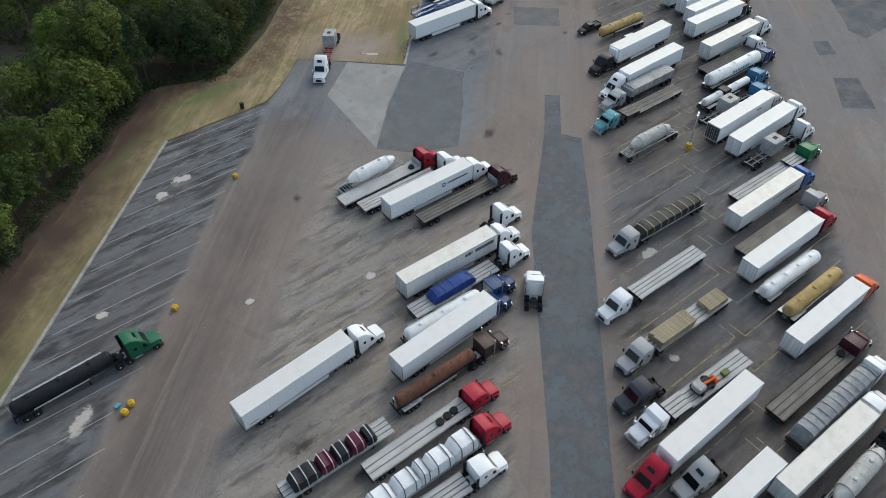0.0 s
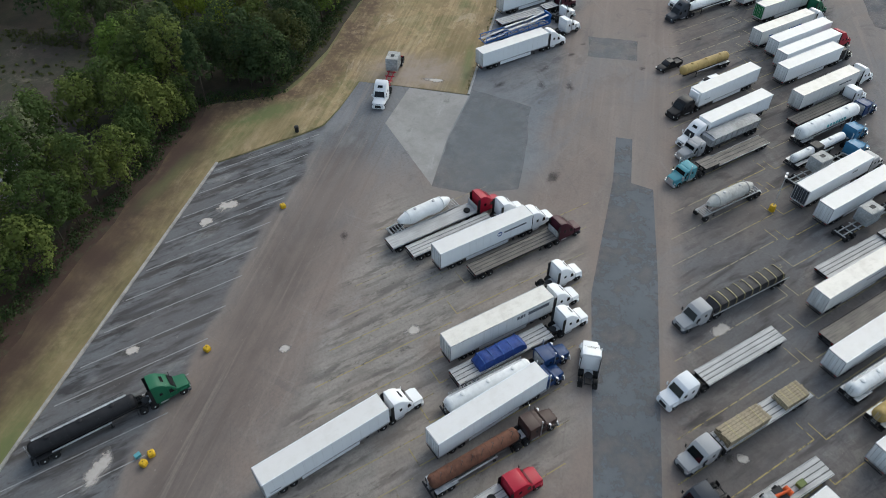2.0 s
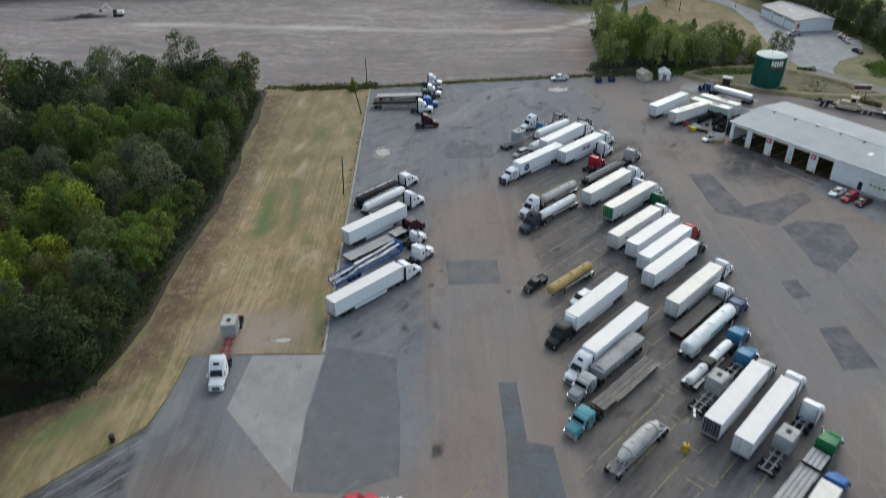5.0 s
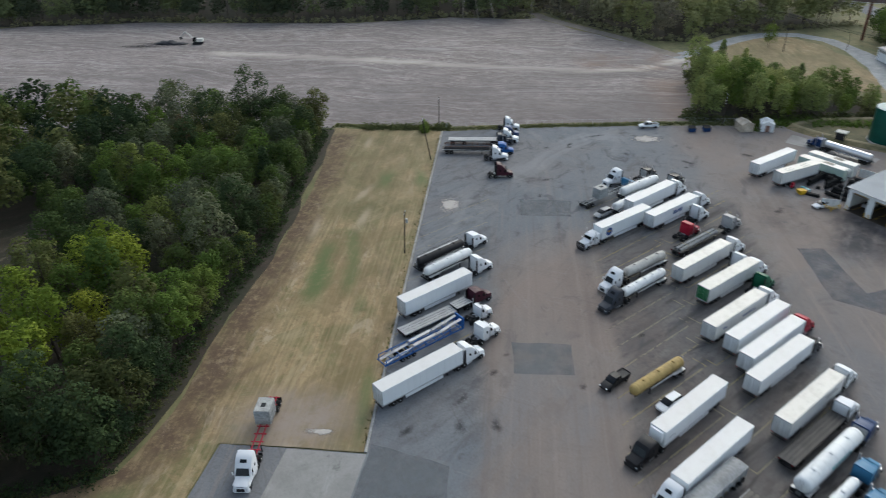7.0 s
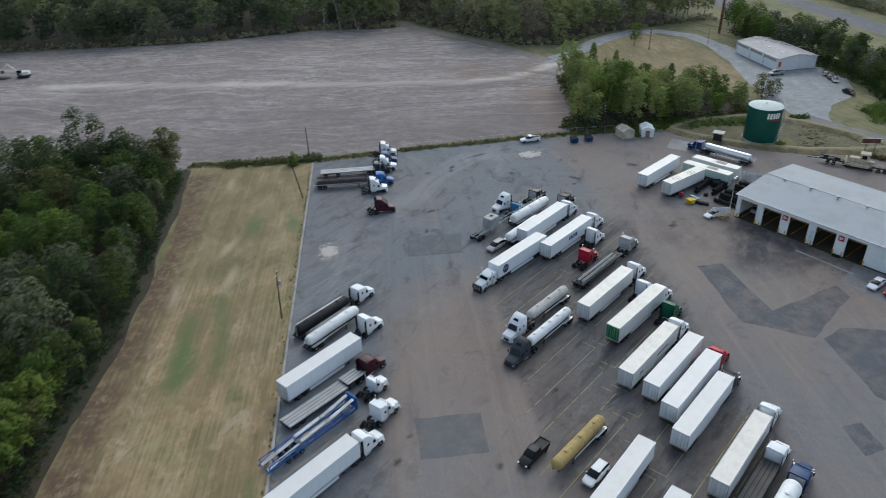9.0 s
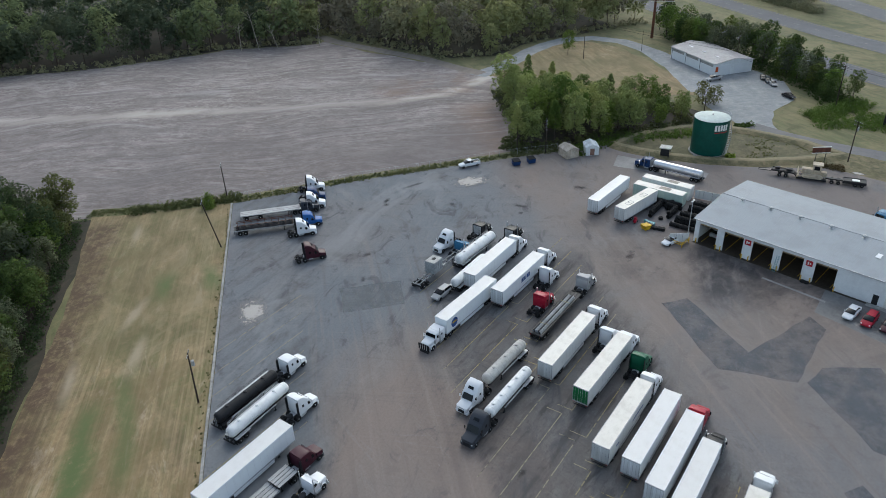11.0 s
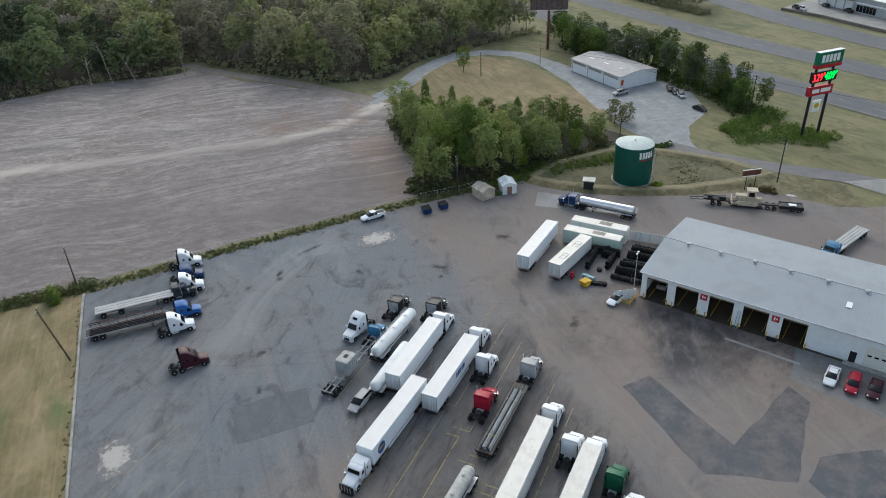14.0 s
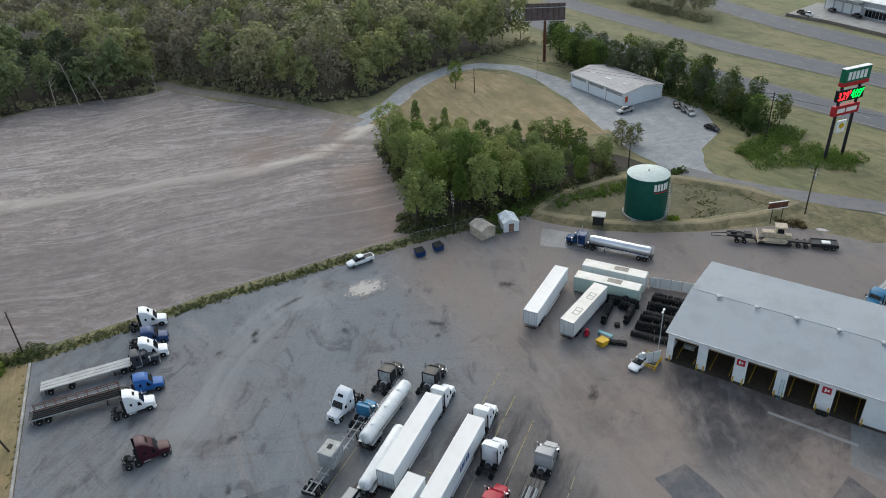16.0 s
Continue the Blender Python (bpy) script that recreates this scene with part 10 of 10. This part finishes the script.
WORDS = {LEAF: "leafy mid-green broadleaf tree in the wood", LEAF_DEEP: "dark green broadleaf tree in the wood", LEAF_FRESH: "fresh green broadleaf tree in the wood",
         LEAF_OLIVE: "olive-green broadleaf tree turning in autumn", LEAF_SAGE: "grey-green broadleaf tree in the wood", LEAF_YELLOW: "bright yellow-green tree in the wood",
         LEAF_DRY: "rust-brown autumn tree at the wood's edge"}
# stands of one tone: centre, reach, leaves
STANDS = [(43, 176, 9, LEAF_YELLOW), (33, 163, 8, LEAF_YELLOW), (26, 150, 6, LEAF_YELLOW), (22, 158, 6, LEAF_YELLOW), (42, 168, 7, LEAF_FRESH), (73, 206, 9, LEAF_FRESH), (90, 207, 6, LEAF_FRESH),
          (54, 162, 6, LEAF_FRESH), (63, 159, 5, LEAF_FRESH), (32, 127, 9, LEAF_DEEP), (23.5, 135, 9, LEAF_DEEP), (45, 141, 7, LEAF_DEEP), (33, 242, 22, LEAF_DEEP), (58, 241, 16, LEAF_DEEP),
          (5, 120, 13, LEAF), (-15, 102, 17, LEAF), (-1, 132, 12, LEAF), (-40, 72, 26, LEAF), (62, 136, 6, LEAF_DRY), (54, 143.5, 3, LEAF_DRY), (67, 158, 3, LEAF_DRY), (113, 227, 7, LEAF_OLIVE), (89, 175, 6, LEAF_OLIVE),
          (97, 212, 6, LEAF_SAGE), (66, 222, 8, LEAF_SAGE), (84, 226, 7, LEAF_OLIVE)]


def stand_of(x, y):
    """The foliage of the tree that grows at that point, with words for it."""
    near = [leaf for cx, cy, reach, leaf in STANDS if math.hypot(x - cx, y - cy) < reach * rng.uniform(0.7, 1.1)]
    leaf = near[0] if near else rng.choice((LEAF, LEAF, LEAF, LEAF_DEEP, LEAF_DEEP, LEAF_FRESH, LEAF_OLIVE, LEAF_SAGE))
    return leaf, WORDS[leaf]


for x, y in near_spots:
    s = rng.uniform(0.72, 1.0) if (x, y) in edge_row and y < 124 else rng.uniform(0.5, 0.95) if (x, y) in edge_row else rng.uniform(0.72, 1.15)
    leaf, words = stand_of(x, y)
    k = rng.randrange(BROAD) if leaf is not LEAF_DEEP or rng.random() < 0.85 else BROAD + rng.randrange(3)
    plant(x, y, k, rng.uniform(0, 360), s, leaf, words if k < BROAD else TREE_LABEL["pine"])
deep_in = [p for p in far_spots if p[0] > -70 and p[1] > 60]
for start, leaf, words in ((0, LEAF_DEEP, "dense dark green woodland"), (1, LEAF, "dense mid-green woodland"), (2, LEAF_OLIVE, "scattered olive trees in the woodland")):
    joined("wood_interior", [p for i, p in enumerate(deep_in) if (i % 5 in (0, 2), i % 5 in (1, 3), i % 5 == 4)[start]], words, leaf, 1.02, seed=31 + start, hidden=lambda x, y: 0.35 if y > 200 else 0.6)


def open_tree(x, y, H, R, base, count, blobs, leaf, bark, label, seed):
    # a tall tree with a broken crown that shows its limbs
    t = thing("tree", label, "tree", "trees of the wood", (x, y, -0.05), seed * 37.0)
    part("trunk", trunk_mesh(seed, H * 1.1, R * 1.1, 4, 0.26).mesh("trunk", True), bark, t)
    part("crown", quick_mesh("crown", leaves_at(600 + seed, H, R, base, count, 0.5, blobs, stray=0.4)), leaf, t)


open_tree(97.5, 233.0, 22.5, 6.2, 5, 3000, 22, LEAF_DEEP, BARK, "tall dark tree with a broken crown over the wood", 1)
open_tree(104.5, 229.5, 16.5, 4.2, 4, 1500, 16, LEAF_DEEP, BARK, "dark tree with a broken crown at the field", 2)
open_tree(80.0, 241.5, 20.5, 4.8, 6, 1100, 26, LEAF_SAGE, PALEBARK, "tall thin grey tree almost bare of leaves", 3)
open_tree(84.5, 239.0, 18.0, 3.6, 6, 700, 18, LEAF_SAGE, PALEBARK, "thin grey tree almost bare of leaves", 4)
open_tree(76.0, 225.5, 14.5, 3.4, 5, 900, 16, LEAF_DRY, BARK, "rust-brown tree standing in the wood", 5)

# far woods beyond the field
FAR = [(60, 440), (115, 411), (182, 358), (210, 342), (235, 334), (264, 308), (280, 321), (278.5, 276), (280, 245), (293, 232), (320, 232), (344, 221), (362, 214), (378, 206), (470, 330), (430, 480), (150, 620), (-60, 560), (-20, 470)]
FAR_EDGE = FAR[:14]
far = scatter(FAR, 5.6, 41, 14000)
far = [p for p in far if edge_gap(*p, FAR_EDGE) < (135 if p[1] > 330 else 105)]
pick = random.Random(77)
stands = {}
for p in far:
    tone = math.sin(p[0] * 0.045 + 1.0) + math.cos(p[1] * 0.06) + pick.uniform(-1.6, 1.6)
    kind = 0 if tone < -0.3 else 1 if tone < 1.0 else 2
    # East of about x 262 the leaves get the colours paled for haze.
    stands.setdefault(kind if p[0] < 262 + pick.uniform(-8, 8) else 3 + kind, []).append(p)
for k, (leaf, words) in enumerate(((LEAF_FAR_DARK, "dense dark green trees of the wood beyond the field"), (LEAF_HAZE_GREEN, "mid-green trees of the wood beyond the field"), (LEAF_FAR_DARK, "dark blue-green trees of the wood beyond the field"),
                                   (LEAF_HAZE, "olive trees of the wood beyond the field"), (LEAF_HAZE_PALE, "pale yellow-green trees of the wood beyond the field"), (LEAF_HAZE_GREY, "grey-brown trees of the wood beyond the field"))):
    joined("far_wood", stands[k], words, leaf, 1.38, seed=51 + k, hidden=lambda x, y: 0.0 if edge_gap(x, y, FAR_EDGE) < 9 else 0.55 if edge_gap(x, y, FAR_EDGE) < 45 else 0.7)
rng = random.Random(12)
bark = MB()
edge_line = [p for p in far if edge_gap(*p, FAR_EDGE) < 12]
for x, y in (placed(*p) for p in edge_line):
    bark.tube((x, y, -0.3), (x + rng.uniform(-0.6, 0.6), y + rng.uniform(-0.6, 0.6), rng.uniform(9, 15)), 0.16, 0.07, 5, caps=False)
tagged(part("far_trunks", bark, BARK), "dark trunks along the far wood's edge", "trees", kind="stuff")
for k, (x, y, h, lx, ly) in enumerate(((243.5, 318, 17, -1.5, 2), (249.5, 313, 11, -3.0, 1.0), (238, 323, 12, 0.8, 0), (262, 300.5, 9, 0.3, 0.5))):
    t = thing("dead_tree", "bare pale dead trunk at the wood's edge", "tree", "dead trees", (x, y, 0))
    part("trunk", MB().tube((0, 0, -0.2), (lx * 0.5, ly * 0.5, h * 0.55), 0.17, 0.12, 8).tube((lx * 0.5, ly * 0.5, h * 0.55), (lx, ly, h), 0.12, 0.04, 8), PALEBARK, t)
    for i in range(6):
        a, f = rng.uniform(0, 6.28), rng.uniform(0.55, 0.95)
        part("branch", MB().tube((lx * f, ly * f, h * f), (lx * f + 2.4 * math.cos(a), ly * f + 2.4 * math.sin(a), h * f + rng.uniform(0.8, 2.4)), 0.07, 0.02, 5), PALEBARK, t)

# the copse by the sheds
COPSE = [(213.5, 169.5), (220, 164.5), (230, 157.5), (241, 150.5), (256, 142), (265, 138), (272, 146), (273, 156), (269, 166), (266, 190), (256, 202), (246, 193), (230, 176)]
for x, y in scatter(COPSE, 4.6, 61, 3000):
    s = rng.uniform(0.75, 1.12) if x < 248 else rng.uniform(0.5, 0.8)
    plant(x, y, rng.randrange(BROAD) if rng.random() < 0.85 else BROAD + rng.randrange(3), rng.uniform(0, 360), s, *rng.choice(((LEAF_COPSE, "mid-green tree in the copse by the fence"), (LEAF_COPSE, "mid-green tree in the copse by the fence"), (LEAF_COPSE, "mid-green tree in the copse by the fence"), (LEAF_FRESH, "fresh green tree in the copse by the fence"))), "trees of the copse")
plant(238.5, 152.6, 2, 0, 0.55, LEAF_YELLOW, "small yellow-green tree by the sheds", "trees of the copse")
plant(281.6, 140.6, 4, 40, 0.62, LEAF_OLIVE, "round dark bush at the gravel yard", "trees of the copse", -1.6)
plant(284.6, 138.0, 6, 90, 0.56, LEAF_OLIVE, "round dark bush at the gravel yard", "trees of the copse", -1.6)
plant(309.5, 206.3, 3, 10, 0.66, LEAF_FRESH, "single round tree on the knoll", "trees of the copse")

# the belt behind the garage
BELT = [(357, 186), (351, 180), (347, 172), (344, 165), (341, 160), (346, 152), (343, 146), (338, 140), (344, 141), (334, 134), (329, 130), (337, 130), (324, 124), (330, 120), (318, 117), (323, 112), (312, 110),
        (314, 104), (352, 158), (357, 170), (364, 182), (372, 190), (380, 196), (368, 194), (349, 176), (346, 168), (349, 163), (342, 155), (340, 150), (348, 147), (335, 139), (332, 128), (327, 120), (320, 112), (353, 170), (360, 178), (326, 128), (315, 114), (308, 110.5), (319, 120), (322, 117.5)]
for x, y in BELT:
    s = rng.uniform(0.75, 1.0) if y > 125 else rng.uniform(0.62, 0.8)
    if (x, y) in ((338, 140), (344, 141)):
        s = 1.0
    plant(x, y, rng.randrange(BROAD), rng.uniform(0, 360), s, rng.choice((LEAF, LEAF, LEAF_FRESH, LEAF_SAGE)), "dark green tree in the belt behind the garage", "trees of the belt")
joined("highway_trees", scatter([(438, 147), (446, 158), (452, 170), (464, 186), (520, 290), (545, 275), (486, 176), (456, 148)], 5.6, 71, 2500), "dark trees on the far side of the highway", LEAF_HAZE, 1.0, seed=81, hidden=lambda x, y: 0.3 if x < 470 else 0.65)


# ---- low growth: weeds along fences, kerbs and wood edges ----
def weeds(name, line, half, count, hgt, size, material, label, seed):
    """Low growth along a line: leaves over many rounded tufts of uneven height."""
    r = np.random.RandomState(seed)
    line = [placed(x, y) for x, y in line]
    seg = [(a, b, math.hypot(b[0] - a[0], b[1] - a[1])) for a, b in zip(line, line[1:])]
    tot = sum(s[2] for s in seg)
    every = []
    for a, b, d in seg:
        n = max(4, int(count * d / tot))
        k = max(2, n // 16)
        f = r.uniform(0, 1, k)
        off = np.clip(r.normal(0, half, k), -1.7 * half, 1.7 * half)
        tuft = np.clip(0.35 + 0.65 * r.uniform(0, 1, k) - 0.12 * np.abs(off) / half, 0.15, 1) * hgt
        x = a[0] + (b[0] - a[0]) * f - (b[1] - a[1]) / d * off
        y = a[1] + (b[1] - a[1]) * f + (b[0] - a[0]) / d * off
        pick = r.randint(k, size=n)
        way = r.normal(size=(n, 3))
        way[:, 2] = np.abs(way[:, 2])
        way /= np.linalg.norm(way, axis=1)[:, None]
        span = np.clip(tuft[pick], 0.35, 1.8) * r.uniform(0.3, 0.8, n)
        c = np.stack([x[pick] + way[:, 0] * span, y[pick] + way[:, 1] * span, way[:, 2] * tuft[pick] * r.uniform(0.6, 1.0, n) - 0.05], 1)
        nrm = way + r.normal(scale=0.4, size=(n, 3))
        nrm /= np.linalg.norm(nrm, axis=1)[:, None]
        t = np.cross(nrm, r.normal(size=(n, 3)))
        t /= np.linalg.norm(t, axis=1)[:, None]
        w = np.cross(nrm, t)
        s = size * r.uniform(0.5, 1.3, n)[:, None]
        every.append(np.stack([c - t * s * 0.5, c + w * s * 0.36, c + t * s * 0.5, c - w * s * 0.36], 1).reshape(-1, 3))
    tagged(part(name, quick_mesh(name, np.concatenate(every)), material), label, "undergrowth", kind="stuff")


ribbon("fence_verge", wavy([(122, 230), (135, 217.5), (147.8, 207.6)] + FENCE, 0.35, 3, 41, False), [(-2.0, -0.026), (2.4, -0.026)], ROUGHGRASS, "strip of rough grass under the field fence")
weeds("fence_weeds", [(122, 230), (135, 217.5), (147.8, 207.6)] + FENCE, 1.0, 30000, 0.75, 0.24, WEEDS, "tangled green weeds along the field fence", 3)
weeds("corner_bushes", [(128, 223), (150, 207)], 1.2, 3600, 2.2, 0.5, WEEDS, "leafy bushes at the field corner", 4)
weeds("wood_undergrowth", [p if p[1] < 128 else (p[0] - 1.7, p[1] + 1.6) for p in WOOD_EDGE], 1.0, 26000, 2.2, 0.38, LEAF_DEEP, "leafy undergrowth along the wood's edge", 5)
weeds("dry_stalks", [(19, 129.6), (30, 127.4), (37, 131), (44, 138), (55, 150.6)], 0.6, 2600, 1.3, 0.3, LEAF_OLIVE, "dry olive-brown stalks below the trees", 6)
weeds("copse_undergrowth", COPSE + COPSE[:1], 1.6, 9000, 2.4, 0.7, WEEDS, "leafy undergrowth round the copse", 7)
weeds("tall_grass", [(222, 154.5), (234.6, 150.8), (243.5, 144.8), (254.5, 134.4), (259, 131)], 2.0, 9000, 1.9, 0.4, LEAF_FRESH, "tall green grass at the foot of the copse", 23)
weeds("far_undergrowth", FAR_EDGE, 2.2, 9000, 3.6, 1.0, LEAF_HAZE, "undergrowth along the far wood", 8)
weeds("sign_bushes", [(284, 108), (288, 101), (292, 94), (293, 84), (299, 88), (297, 99)], 3.0, 15000, 1.9, 0.32, LEAF_FRESH, "tangled bushes at the foot of the price sign", 9)
weeds("roadside_bushes", [(288, 110), (296, 106), (304, 102), (312, 101)], 2.4, 9000, 3.0, 0.4, LEAF_FRESH, "green bushes beside the yard", 10)
weeds("reeds", [(-45, 189), (-14, 176.5), (0, 165.5), (8, 161.5), (12, 166)], 1.6, 5000, 1.7, 0.4, LEAF_OLIVE, "pale dry reeds at the clearing's edge", 22)
weeds("clearing_brush", [(-60, 150), (-25, 165), (-5, 158), (6, 152), (24, 185), (40, 206)], 5.0, 6000, 1.0, 0.45, LEAF_OLIVE, "low brush in the clearing", 11)
weeds("belt_undergrowth", [(362, 186), (350, 170), (342, 150), (332, 134), (320, 116), (306, 106)], 3.2, 14000, 5.0, 0.6, LEAF, "dense undergrowth in the tree belt", 17)
weeds("highway_scrub", [(437, 146), (444, 157), (450, 168), (462, 185)], 2.0, 5000, 4.0, 0.9, LEAF_HAZE, "dense scrub below the trees across the highway", 18)
weeds("bank_scrub", [(247, 112), (256, 112), (258, 118)], 1.8, 1800, 0.5, 0.24, LEAF_OLIVE, "dry olive scrub inside the earth bank", 12)
weeds("bank_bush", [(268, 125), (272, 122)], 0.9, 700, 1.4, 0.6, LEAF, "small green bush on the bank", 13)
weeds("bank_shrub", [(243, 118.6), (244, 117.6)], 0.5, 400, 2.4, 0.6, LEAF_YELLOW, "yellow-green shrub beside the tank", 14)
weeds("bank_brush", [(236, 134), (241, 119), (248, 107), (256, 100), (263, 104), (264, 122), (258, 134)], 1.2, 4500, 0.5, 0.24, LEAF_OLIVE, "low brush inside the earth bank", 19)
weeds("bare_bushes", [(252, 98.5), (252.5, 92)], 0.8, 700, 1.7, 0.4, LEAF_DRY, "thin brown bushes by the sign board", 20)
weeds("barn_hedge", [(37, 457), (22, 435), (8, 415)], 1.2, 1500, 1.6, 0.8, LEAF_HAZE, "low hedge before the far farm building", 21)
weeds("kerb_weeds", [(63.9, 108.8), (100, 152.0), (146.3, 206.6)], 0.3, 2600, 0.22, 0.22, WEEDS, "weeds along the kerb", 15)
weeds("lone_shrub", [(141.6, 209.6), (142.4, 209.0)], 0.8, 1600, 5.2, 0.42, LEAF_FRESH, "slim shrub at the field corner", 16)
